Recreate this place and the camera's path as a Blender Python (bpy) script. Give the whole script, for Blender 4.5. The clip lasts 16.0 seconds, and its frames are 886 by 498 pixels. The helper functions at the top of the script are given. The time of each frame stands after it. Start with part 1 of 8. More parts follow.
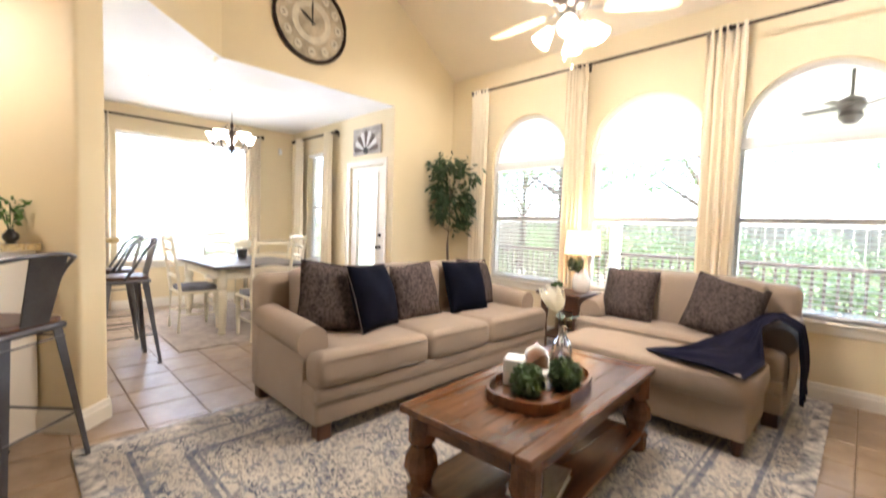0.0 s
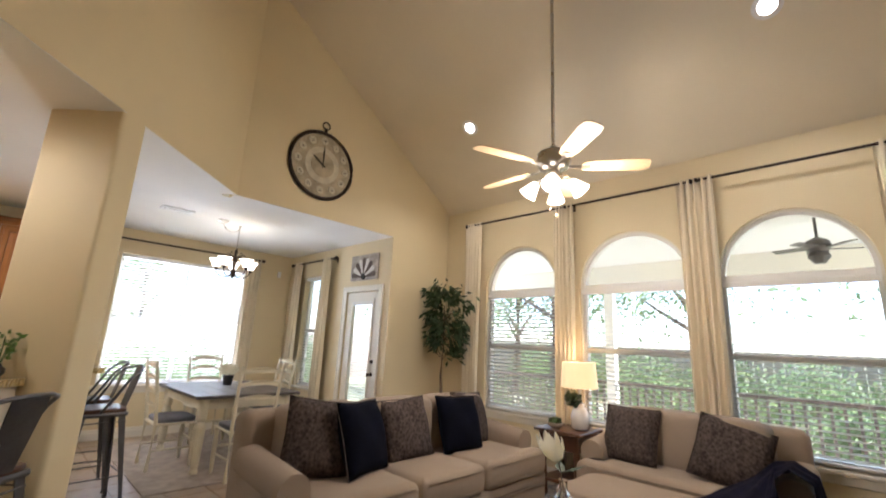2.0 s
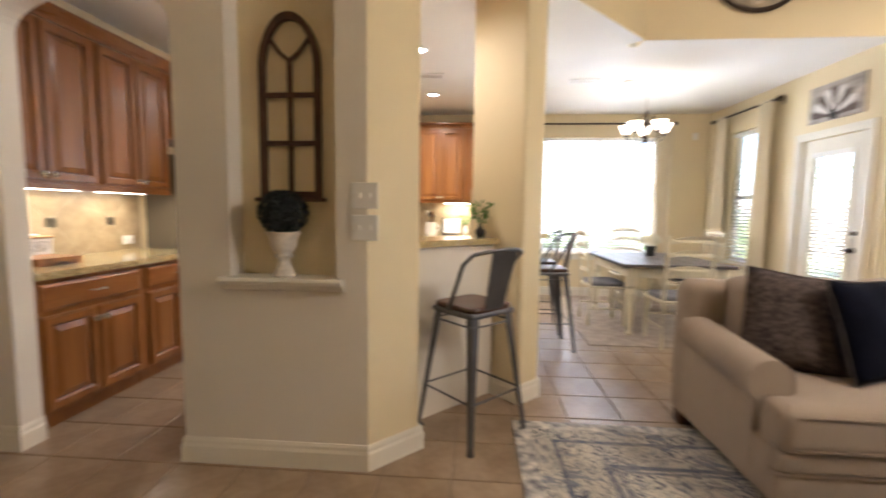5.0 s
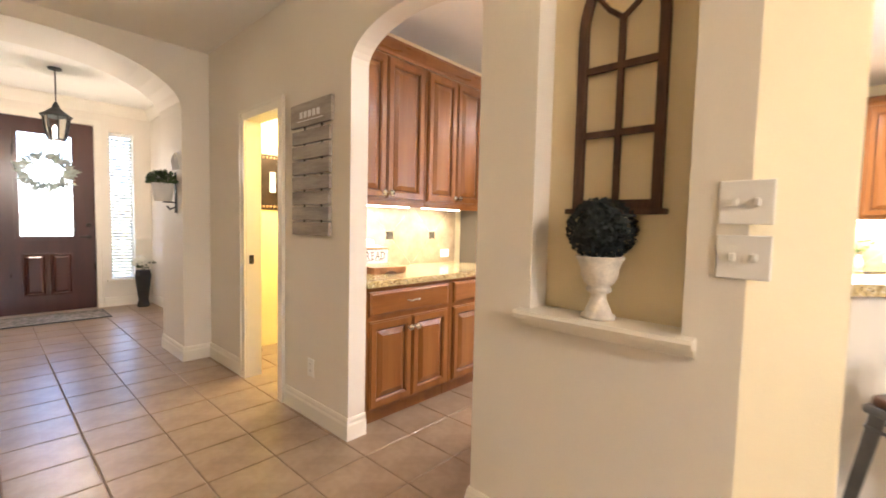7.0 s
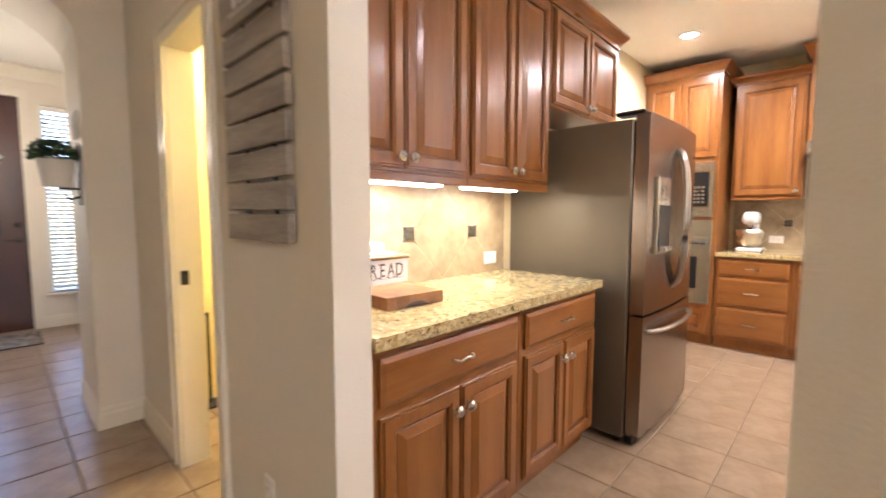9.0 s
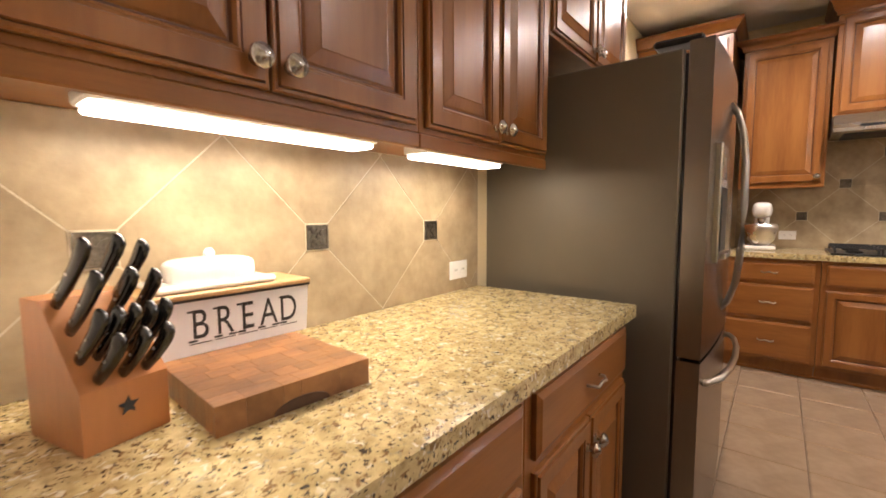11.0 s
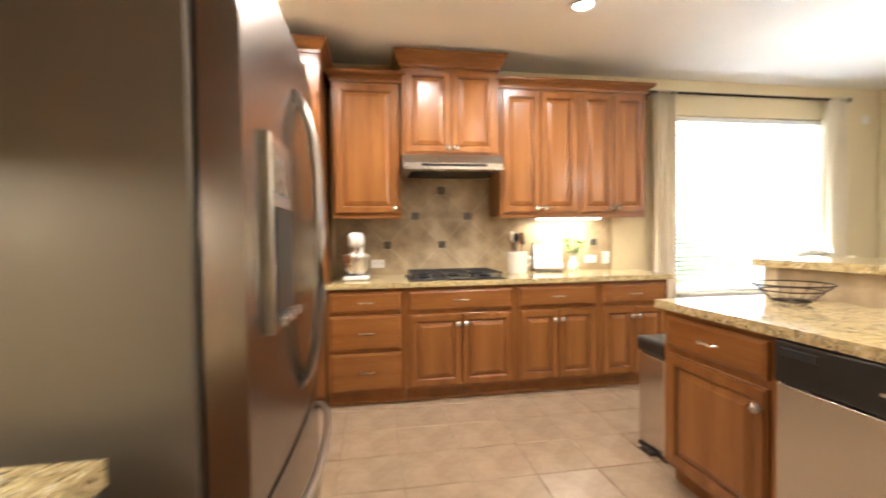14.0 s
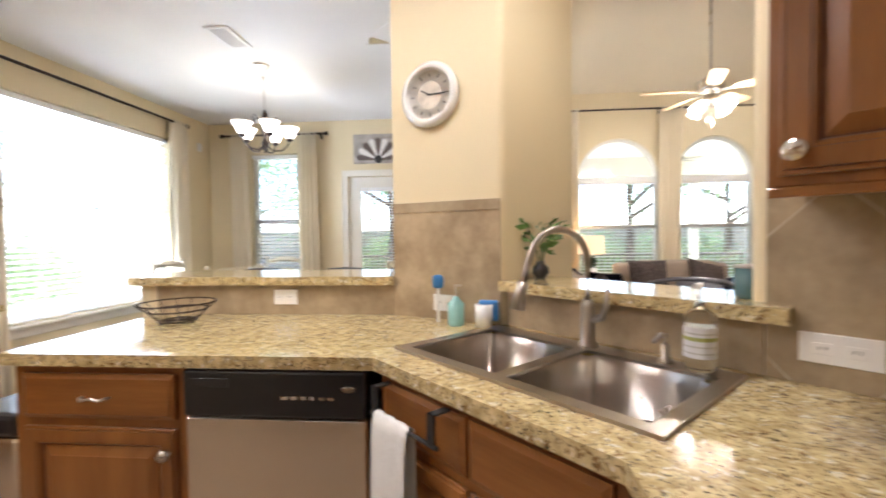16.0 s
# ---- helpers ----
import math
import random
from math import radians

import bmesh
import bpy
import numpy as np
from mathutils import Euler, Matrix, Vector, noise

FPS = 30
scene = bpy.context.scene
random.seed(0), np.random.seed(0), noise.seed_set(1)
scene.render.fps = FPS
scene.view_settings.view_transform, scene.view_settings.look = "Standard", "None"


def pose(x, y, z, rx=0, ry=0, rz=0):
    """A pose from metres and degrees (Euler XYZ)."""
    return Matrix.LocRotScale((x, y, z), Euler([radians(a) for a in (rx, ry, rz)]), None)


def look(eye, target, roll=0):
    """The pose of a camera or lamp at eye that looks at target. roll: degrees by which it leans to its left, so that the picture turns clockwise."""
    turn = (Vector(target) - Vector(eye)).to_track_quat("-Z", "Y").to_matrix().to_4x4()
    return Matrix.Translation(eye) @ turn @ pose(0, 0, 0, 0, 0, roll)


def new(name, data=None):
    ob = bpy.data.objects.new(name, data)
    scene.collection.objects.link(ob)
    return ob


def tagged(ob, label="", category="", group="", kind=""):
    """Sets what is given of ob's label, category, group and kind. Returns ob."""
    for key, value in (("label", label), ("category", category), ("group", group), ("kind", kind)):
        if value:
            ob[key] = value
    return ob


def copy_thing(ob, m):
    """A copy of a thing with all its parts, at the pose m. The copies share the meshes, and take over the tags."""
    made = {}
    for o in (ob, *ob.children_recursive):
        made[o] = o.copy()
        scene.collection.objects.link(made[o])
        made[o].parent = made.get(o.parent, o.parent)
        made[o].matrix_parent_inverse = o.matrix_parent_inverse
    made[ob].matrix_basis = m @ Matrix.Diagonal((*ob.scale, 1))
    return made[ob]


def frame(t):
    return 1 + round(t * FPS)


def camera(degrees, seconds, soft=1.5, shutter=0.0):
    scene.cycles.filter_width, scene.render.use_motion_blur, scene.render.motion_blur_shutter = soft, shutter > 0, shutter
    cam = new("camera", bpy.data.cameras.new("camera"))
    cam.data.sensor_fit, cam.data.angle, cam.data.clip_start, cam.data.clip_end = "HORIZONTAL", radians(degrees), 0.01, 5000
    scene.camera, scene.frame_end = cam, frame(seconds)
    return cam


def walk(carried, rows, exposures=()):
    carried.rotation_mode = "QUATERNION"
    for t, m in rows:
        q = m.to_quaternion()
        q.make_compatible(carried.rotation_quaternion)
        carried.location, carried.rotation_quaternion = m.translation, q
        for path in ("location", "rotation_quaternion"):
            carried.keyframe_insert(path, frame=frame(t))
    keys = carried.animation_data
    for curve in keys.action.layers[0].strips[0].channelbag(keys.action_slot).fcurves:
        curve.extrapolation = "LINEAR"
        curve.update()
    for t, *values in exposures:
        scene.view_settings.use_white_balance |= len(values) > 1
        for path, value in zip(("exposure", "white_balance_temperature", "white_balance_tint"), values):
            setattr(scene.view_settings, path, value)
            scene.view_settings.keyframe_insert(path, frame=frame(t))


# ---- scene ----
from mathutils.geometry import tessellate_polygon

cam = camera(92.3, 16.0, soft=1.7, shutter=0.5)
PATH = [
    (0, (-0.126, 0.457, 1.268), (-1.533, 1.875, 1.16), 1.8),
    (0.5, (-0.127, 0.388, 1.334), (-1.523, 1.8, 1.574), 2.3),
    (1, (-0.121, 0.384, 1.411), (-1.471, 1.77, 1.917), 3.0),
    (1.5, (-0.191, 0.369, 1.392), (-1.507, 1.761, 1.967), 2.6),
    (2, (-0.081, 0.389, 1.392), (-1.45, 1.781, 1.826), 2.7),
    (2.5, (-0.029, 0.488, 1.368), (-1.467, 1.858, 1.602), 2.7),
    (3, (-0.036, 0.495, 1.332), (-1.538, 1.816, 1.314), 2.4),
    (3.5, (-0.035, 0.511, 1.32), (-1.653, 1.678, 1.19), 2.3),
    (4, (-0.075, 0.489, 1.304), (-1.869, 1.353, 1.108), 2.7),
    (4.5, (-0.308, 0.445, 1.29), (-2.255, 0.863, 1.111), 2.3),
    (5, (-0.529, 0.402, 1.277), (-2.516, 0.255, 1.1), 0.7),
    (5.2, (-0.609, 0.362, 1.26), (-2.568, -0.002, 1.083), 0.3),
    (7.3, (-1.158, -0.019, 1.268), (-2.58, -1.418, 1.12), 0.9),
    (7.5, (-1.225, -0.099, 1.262), (-2.619, -1.522, 1.082), 0.5),
    (8, (-1.482, -0.387, 1.271), (-2.742, -1.935, 1.141), 1.4),
    (8.5, (-1.699, -0.668, 1.255), (-2.96, -2.215, 1.123), 2.4),
    (9, (-1.904, -1.003, 1.26), (-3.351, -2.375, 1.098), 0.1),
    (9.2, (-1.996, -1.072, 1.227), (-3.495, -2.387, 1.062), 0.2),
    (11.3, (-2.643, -1.585, 1.238), (-4.212, -2.813, 1.069), -0.4),
    (11.5, (-2.663, -1.581, 1.259), (-4.21, -2.847, 1.176), -0.5),
    (12, (-2.701, -1.572, 1.308), (-4.201, -2.89, 1.43), -1.0),
    (12.5, (-2.77, -1.544, 1.303), (-4.297, -2.835, 1.357), -1.0),
    (13, (-2.943, -1.499, 1.278), (-4.661, -2.523, 1.215), 0.7),
    (13.5, (-3.182, -1.531, 1.286), (-5.162, -1.813, 1.263), -0.8),
    (14, (-3.413, -1.523, 1.242), (-5.387, -1.207, 1.188), -0.8),
    (14.5, (-3.633, -1.42, 1.291), (-5.439, -0.559, 1.293), -0.3),
    (15, (-3.73, -1.278, 1.232), (-5.099, 0.18, 1.238), 0.3),
    (15.5, (-3.782, -1.335, 1.262), (-4.453, 0.549, 1.24), -2.5),
    (16, (-3.766, -1.403, 1.284), (-3.93, 0.59, 1.226), -0.7),
]
EXPOSURES = [
    (0.0, 3.75, 5500, 18), (0.6, 3.42, 5600, 18), (1.2, 3.0, 5650, 20), (2.5, 2.45, 5500, 16), (3.2, 2.25, 5400, 16), (4.2, 2.78, 5550, 18), (5.2, 3.4, 5700, 18),
    (7.3, 4.38, 5700, 20), (8.5, 4.3, 5650, 20), (9.2, 3.75, 5500, 20), (11.3, 3.0, 6050, 22), (12.5, 2.97, 6200, 22), (13.0, 2.97, 6700, 20), (13.5, 3.4, 6150, 17), (14.0, 3.58, 5700, 15), (14.5, 3.58, 5350, 14), (15.0, 3.45, 5450, 14), (16.0, 3.05, 5400, 17),
]
walk(cam, [(t, look(eye, target, roll)) for t, eye, target, roll in PATH], EXPOSURES)

# ---- sky and sun ----
world = bpy.data.worlds.new("sky")
scene.world = world
world.use_nodes = True
sky = world.node_tree.nodes.new("ShaderNodeTexSky")
sky.sky_type = "NISHITA"
sky.sun_disc = False
sky.sun_elevation, sky.sun_rotation = radians(59), radians(40)
world.node_tree.nodes["Background"].inputs["Strength"].default_value = 0.1
world.node_tree.links.new(sky.outputs["Color"], world.node_tree.nodes["Background"].inputs["Color"])
sun_data = bpy.data.lights.new("sun", "SUN")
sun_data.energy, sun_data.angle, sun_data.color = 4.2, radians(0.6), (1.0, 0.95, 0.86)
sun = new("sun", sun_data)
sun.matrix_world = look((20, 24, 52), (0, 0, 0))


def lamp(name, kind, where, watts, colour=(1.0, 0.88, 0.72), size=0.1, target=None, spot=110):
    data = bpy.data.lights.new(name, kind)
    data.energy, data.color = watts, colour
    if kind == "AREA":
        data.shape, data.size = "DISK", size
    else:
        data.shadow_soft_size = size
    if kind == "SPOT":
        data.spot_size, data.spot_blend = radians(spot), 0.7
    ob = new(name, data)
    ob.matrix_world = look(where, target or (where[0], where[1], where[2] - 1))
    return ob



def outside_fill(name, m, watts, w, h):
    """An added area lamp outside a window, for light from sky or ground."""
    data = bpy.data.lights.new(name, "AREA")
    data.shape, data.size, data.size_y, data.energy, data.color = "RECTANGLE", w, h, watts, (0.93, 0.97, 1.0)
    new(name, data).matrix_world = m


# Added lamp high outside the dining window, out of sight, standing in for sky light.
outside_fill("sky_fill_west", look((-8.6, 2.26, 3.9), (-7.0, 2.26, 1.5)), 95, 3.2, 2.0)
# Unseen fill lamp below the sill, aimed up to brighten the dining ceiling.
outside_fill("ground_fill_west", look((-8.3, 2.26, 0.1), (-5.2, 2.26, 2.7)), 100, 3.4, 1.4)

# ---- materials ----
def mat(name, base, rough=0.5, metal=0.0, var=0.08, scale=3.0, bump=0.05, fine=80.0, second=None, stretch=(1, 1, 1), coat=0.0, each=0.0, detail=4.0, sheen=0.0, spec=0.5, gloss=0.07):
    """A surface with broad mottling, fine grain and relief; each: variation from piece to piece."""
    m = bpy.data.materials.new(name)
    m.use_nodes = True
    n, l = m.node_tree.nodes, m.node_tree.links
    b = n["Principled BSDF"]
    tc, mp = n.new("ShaderNodeTexCoord"), n.new("ShaderNodeMapping")
    mp.inputs["Scale"].default_value = stretch
    l.new(tc.outputs["Object"], mp.inputs["Vector"])
    broad, grain = n.new("ShaderNodeTexNoise"), n.new("ShaderNodeTexNoise")
    for node, s, d in ((broad, scale, detail), (grain, fine, 3.0)):
        node.inputs["Scale"].default_value, node.inputs["Detail"].default_value = s, d
        l.new(mp.outputs["Vector"], node.inputs["Vector"])
    ramp = n.new("ShaderNodeValToRGB")
    dark = tuple(c * (1 - var) for c in base) if second is None else second
    light = tuple(min(1, c * (1 + var)) for c in base)
    ramp.color_ramp.elements[0].color, ramp.color_ramp.elements[1].color = (*dark, 1), (*light, 1)
    ramp.color_ramp.elements[0].position, ramp.color_ramp.elements[1].position = 0.3, 0.7
    blend = n.new("ShaderNodeMath")
    blend.operation = "MULTIPLY_ADD"
    blend.inputs[1].default_value, blend.inputs[2].default_value = 0.3, -0.15
    l.new(grain.outputs["Fac"], blend.inputs[0])
    add = n.new("ShaderNodeMath")
    add.operation = "ADD"
    l.new(broad.outputs["Fac"], add.inputs[0])
    l.new(blend.outputs[0], add.inputs[1])
    l.new(add.outputs[0], ramp.inputs["Fac"])
    colour = ramp.outputs["Color"]
    if each:
        info, hsv, rng = n.new("ShaderNodeObjectInfo"), n.new("ShaderNodeHueSaturation"), n.new("ShaderNodeMapRange")
        rng.inputs["To Min"].default_value, rng.inputs["To Max"].default_value = 1 - each, 1 + each
        l.new(info.outputs["Random"], rng.inputs["Value"])
        l.new(rng.outputs["Result"], hsv.inputs["Value"])
        l.new(colour, hsv.inputs["Color"])
        colour = hsv.outputs["Color"]
    l.new(colour, b.inputs["Base Color"])
    b.inputs["Metallic"].default_value = metal
    b.inputs["Coat Weight"].default_value = coat
    b.inputs["Coat Roughness"].default_value = 0.15
    b.inputs["Specular IOR Level"].default_value = spec
    b.inputs["Sheen Weight"].default_value = sheen
    rr = n.new("ShaderNodeMapRange")
    rr.inputs["To Min"].default_value, rr.inputs["To Max"].default_value = max(0.02, rough - gloss), min(1, rough + gloss)
    l.new(broad.outputs["Fac"], rr.inputs["Value"])
    l.new(rr.outputs["Result"], b.inputs["Roughness"])
    if bump:
        bp = n.new("ShaderNodeBump")
        bp.inputs["Strength"].default_value, bp.inputs["Distance"].default_value = min(1, bump * 4), 0.004
        l.new(grain.outputs["Fac"], bp.inputs["Height"])
        l.new(bp.outputs["Normal"], b.inputs["Normal"])
    return m


def glow(name, colour, strength, base=(0.9, 0.9, 0.88)):
    m = bpy.data.materials.new(name)
    m.use_nodes = True
    b = m.node_tree.nodes["Principled BSDF"]
    b.inputs["Base Color"].default_value = (*base, 1)
    b.inputs["Emission Color"].default_value = (*colour, 1)
    b.inputs["Emission Strength"].default_value = strength
    b.inputs["Roughness"].default_value = 0.4
    return m


def glass(name, tint=(0.97, 0.99, 0.98), rough=0.0):
    m = bpy.data.materials.new(name)
    m.use_nodes = True
    b = m.node_tree.nodes["Principled BSDF"]
    b.inputs["Base Color"].default_value = (*tint, 1)
    b.inputs["Roughness"].default_value, b.inputs["Transmission Weight"].default_value = rough, 1.0
    b.inputs["IOR"].default_value = 1.45
    return m


def pane_glass(name):
    """Thin flat glass: mostly clear, with a mirror's gloss at a slant."""
    m = bpy.data.materials.new(name)
    m.use_nodes = True
    n, l = m.node_tree.nodes, m.node_tree.links
    n.remove(n["Principled BSDF"])
    clear, gloss, mix, lw = n.new("ShaderNodeBsdfTransparent"), n.new("ShaderNodeBsdfGlossy"), n.new("ShaderNodeMixShader"), n.new("ShaderNodeLayerWeight")
    curve, scale = n.new("ShaderNodeMath"), n.new("ShaderNodeMath")
    gloss.inputs["Roughness"].default_value = 0.02
    curve.operation, curve.inputs[1].default_value = "POWER", 4.0
    scale.operation, scale.inputs[1].default_value, scale.inputs[2].default_value = "MULTIPLY_ADD", 0.5, 0.03
    l.new(lw.outputs["Facing"], curve.inputs[0])
    l.new(curve.outputs[0], scale.inputs[0])
    l.new(scale.outputs[0], mix.inputs[0])
    l.new(clear.outputs[0], mix.inputs[1])
    l.new(gloss.outputs[0], mix.inputs[2])
    l.new(mix.outputs[0], n["Material Output"].inputs["Surface"])
    return m


def granite():
    """Gold granite: cloudy cream and ochre ground with grey patches and many brown and black crystals."""
    m = mat("granite", (0.6, 0.49, 0.25), 0.1, scale=34, var=0.25, second=(0.41, 0.305, 0.125), fine=90, bump=0.0, coat=0.5)
    n, l = m.node_tree.nodes, m.node_tree.links
    b = n["Principled BSDF"]
    base = b.inputs["Base Color"].links[0].from_socket
    tc = n.new("ShaderNodeTexCoord")
    layers = ((40, 0.63, 0.70, (0.34, 0.30, 0.20), 0.8), (70, 0.595, 0.635, (0.24, 0.145, 0.055), 0.9), (55, 0.60, 0.66, (0.78, 0.72, 0.52), 0.8), (120, 0.615, 0.645, (0.05, 0.038, 0.024), 0.5), (66, 0.66, 0.685, (0.03, 0.024, 0.018), 0.7))
    for k, (size, low, high, shade, dist) in enumerate(layers):
        shift, tex, ramp, mix = n.new("ShaderNodeMapping"), n.new("ShaderNodeTexNoise"), n.new("ShaderNodeValToRGB"), n.new("ShaderNodeMix")
        shift.inputs["Location"].default_value = (1.7 * k, 2.3 * k, 0.9 * k)
        tex.inputs["Scale"].default_value, tex.inputs["Detail"].default_value, tex.inputs["Roughness"].default_value = size, 2.5, 0.55
        tex.inputs["Distortion"].default_value = dist
        ramp.color_ramp.elements[0].position, ramp.color_ramp.elements[1].position = low, high
        mix.data_type = "RGBA"
        l.new(tc.outputs["Object"], shift.inputs["Vector"])
        l.new(shift.outputs["Vector"], tex.inputs["Vector"])
        l.new(tex.outputs["Fac"], ramp.inputs["Fac"])
        l.new(ramp.outputs["Color"], mix.inputs["Factor"])
        l.new(base, mix.inputs["A"])
        mix.inputs["B"].default_value = (*shade, 1)
        base = mix.outputs["Result"]
    l.new(base, b.inputs["Base Color"])
    return m


def translucent(m, tint):
    """Thin leaves: half of the light passes through."""
    n, l = m.node_tree.nodes, m.node_tree.links
    t, mix = n.new("ShaderNodeBsdfTranslucent"), n.new("ShaderNodeMixShader")
    t.inputs["Color"].default_value = (*tint, 1)
    l.new(n["Principled BSDF"].outputs[0], mix.inputs[1])
    l.new(t.outputs[0], mix.inputs[2])
    l.new(mix.outputs[0], n["Material Output"].inputs["Surface"])
    return m


def rug_pattern():
    """Cream wool with a worn navy and grey medallion pattern in small broken rows."""
    m = mat("rug_wool", (0.53, 0.475, 0.39), 0.95, scale=5, var=0.12, fine=300, bump=0.25, sheen=0.2)
    n, l = m.node_tree.nodes, m.node_tree.links
    b = n["Principled BSDF"]
    base = b.inputs["Base Color"].links[0].from_socket
    tc = n.new("ShaderNodeTexCoord")
    for size, low, high, shade, dist, st in ((19, 0.52, 0.56, (0.035, 0.045, 0.085), 2.2, (1, 1.7, 1)), (10, 0.56, 0.62, (0.16, 0.18, 0.22), 1.4, (1.6, 1, 1)), (48, 0.58, 0.62, (0.1, 0.11, 0.15), 1.0, (1, 1, 1))):
        mp, tex, ramp, mix = n.new("ShaderNodeMapping"), n.new("ShaderNodeTexNoise"), n.new("ShaderNodeValToRGB"), n.new("ShaderNodeMix")
        mp.inputs["Scale"].default_value = st
        tex.inputs["Scale"].default_value, tex.inputs["Detail"].default_value, tex.inputs["Distortion"].default_value = size, 3, dist
        ramp.color_ramp.elements[0].position, ramp.color_ramp.elements[1].position = low, high
        mix.data_type = "RGBA"
        l.new(tc.outputs["Object"], mp.inputs["Vector"])
        l.new(mp.outputs["Vector"], tex.inputs["Vector"])
        l.new(tex.outputs["Fac"], ramp.inputs["Fac"])
        zone, worn, times = n.new("ShaderNodeTexNoise"), n.new("ShaderNodeMapRange"), n.new("ShaderNodeMath")
        zone.inputs["Scale"].default_value, zone.inputs["Detail"].default_value = 2.6, 3
        worn.inputs["From Min"].default_value, worn.inputs["From Max"].default_value, worn.inputs["To Min"].default_value = 0.36, 0.56, 0.4
        times.operation = "MULTIPLY"
        l.new(mp.outputs["Vector"], zone.inputs["Vector"])
        l.new(zone.outputs["Fac"], worn.inputs["Value"])
        l.new(ramp.outputs["Color"], times.inputs[0])
        l.new(worn.outputs["Result"], times.inputs[1])
        l.new(times.outputs[0], mix.inputs["Factor"])
        l.new(base, mix.inputs["A"])
        mix.inputs["B"].default_value = (*shade, 1)
        base = mix.outputs["Result"]
    l.new(base, b.inputs["Base Color"])
    return m


PAINT = mat("cream_wall_paint", (0.76, 0.65, 0.42), 0.6, scale=1.2, var=0.03, fine=160, bump=0.05)
PAINT_HALL = mat("pale_cream_wall_paint", (0.78, 0.73, 0.64), 0.6, scale=1.2, var=0.03, fine=160, bump=0.05)
PAINT_BATH = mat("yellow_bath_paint", (0.82, 0.7, 0.32), 0.6, scale=1.2, var=0.03, fine=160, bump=0.05)
CEIL = mat("ceiling_paint", (0.79, 0.705, 0.53), 0.85, scale=1.5, var=0.03, fine=120, bump=0.12)
CEIL_FLAT = mat("white_ceiling_paint", (0.86, 0.84, 0.79), 0.85, scale=1.5, var=0.03, fine=120, bump=0.12)
TRIM = mat("white_trim_paint", (0.8, 0.76, 0.66), 0.35, scale=2, var=0.03, fine=60, bump=0.01)
WHITE = mat("white_vinyl", (0.84, 0.83, 0.8), 0.4, scale=2, var=0.02, fine=60, bump=0.01)
SLAT = translucent(mat("white_blind_slat", (0.84, 0.83, 0.8), 0.5, scale=2, var=0.02, fine=60, bump=0.01), (0.6, 0.58, 0.53))
SPLASH_GROUT = mat("cream_grout", (0.58, 0.5, 0.36), 0.9, scale=10, var=0.1, fine=200, bump=0.1)
TILE = mat("beige_floor_tile", (0.335, 0.245, 0.16), 0.3, scale=6, var=0.08, second=(0.25, 0.172, 0.105), fine=26, bump=0.03, each=0.05, gloss=0.03, detail=7.0)
GROUT = mat("grout", (0.235, 0.17, 0.115), 0.9, scale=10, var=0.15, fine=200, bump=0.2)
SPLASH = mat("travertine_tile", (0.4, 0.315, 0.195), 0.42, scale=7, var=0.2, second=(0.29, 0.215, 0.125), fine=34, bump=0.07, each=0.08, detail=8.0)
GRANITE = granite()
WOOD = mat("cherry_cabinet_wood", (0.285, 0.116, 0.028), 0.3, scale=3.2, var=0.1, second=(0.2, 0.072, 0.016), fine=30, bump=0.015, stretch=(3, 3, 0.35), coat=0.18, each=0.06, spec=0.4)
WOOD_H = mat("cherry_drawer_wood", (0.285, 0.116, 0.028), 0.3, scale=3.2, var=0.1, second=(0.2, 0.072, 0.016), fine=30, bump=0.015, stretch=(0.4, 0.4, 4), coat=0.18, each=0.06, spec=0.4)
GLAZE = mat("dark_cabinet_glaze", (0.12, 0.042, 0.014), 0.45, scale=6, var=0.25, fine=40, bump=0.02)
TABLE_WOOD = mat("walnut_table_wood", (0.125, 0.05, 0.017), 0.24, scale=2.2, var=0.2, second=(0.065, 0.025, 0.008), fine=22, bump=0.03, stretch=(5, 0.5, 3), coat=0.12, each=0.12, spec=0.45)
DARK_WOOD = mat("dark_walnut", (0.075, 0.03, 0.014), 0.38, scale=3, var=0.25, fine=30, bump=0.03, stretch=(3, 3, 0.5), coat=0.15)
DOOR_WOOD = mat("mahogany_door", (0.05, 0.012, 0.008), 0.3, scale=3, var=0.25, fine=30, bump=0.02, stretch=(3, 3, 0.4), coat=0.3)
FABRIC = mat("oatmeal_linen", (0.36, 0.282, 0.21), 0.92, scale=3, var=0.06, fine=420, bump=0.25, sheen=0.1)
PILLOW_GREY = mat("taupe_tapestry", (0.085, 0.065, 0.058), 0.9, scale=45, var=0.5, second=(0.025, 0.02, 0.019), fine=260, bump=0.25, spec=0.15)
NAVY = mat("navy_velvet", (0.004, 0.0048, 0.011), 0.9, scale=8, var=0.3, fine=300, bump=0.2, spec=0.08)
CURTAIN = mat("cream_linen_curtain", (0.8, 0.71, 0.53), 0.9, scale=3, var=0.04, fine=350, bump=0.12, sheen=0.1)
BRONZE = mat("oil_rubbed_bronze", (0.035, 0.024, 0.018), 0.4, metal=0.7, scale=8, var=0.3, fine=80, bump=0.02)
NICKEL = mat("brushed_nickel", (0.62, 0.58, 0.52), 0.28, metal=1.0, scale=6, var=0.06, fine=150, bump=0.01)
STEEL = mat("stainless_steel", (0.62, 0.58, 0.52), 0.27, metal=1.0, scale=3, var=0.02, fine=60, bump=0.0, stretch=(1, 1, 3), gloss=0.01)


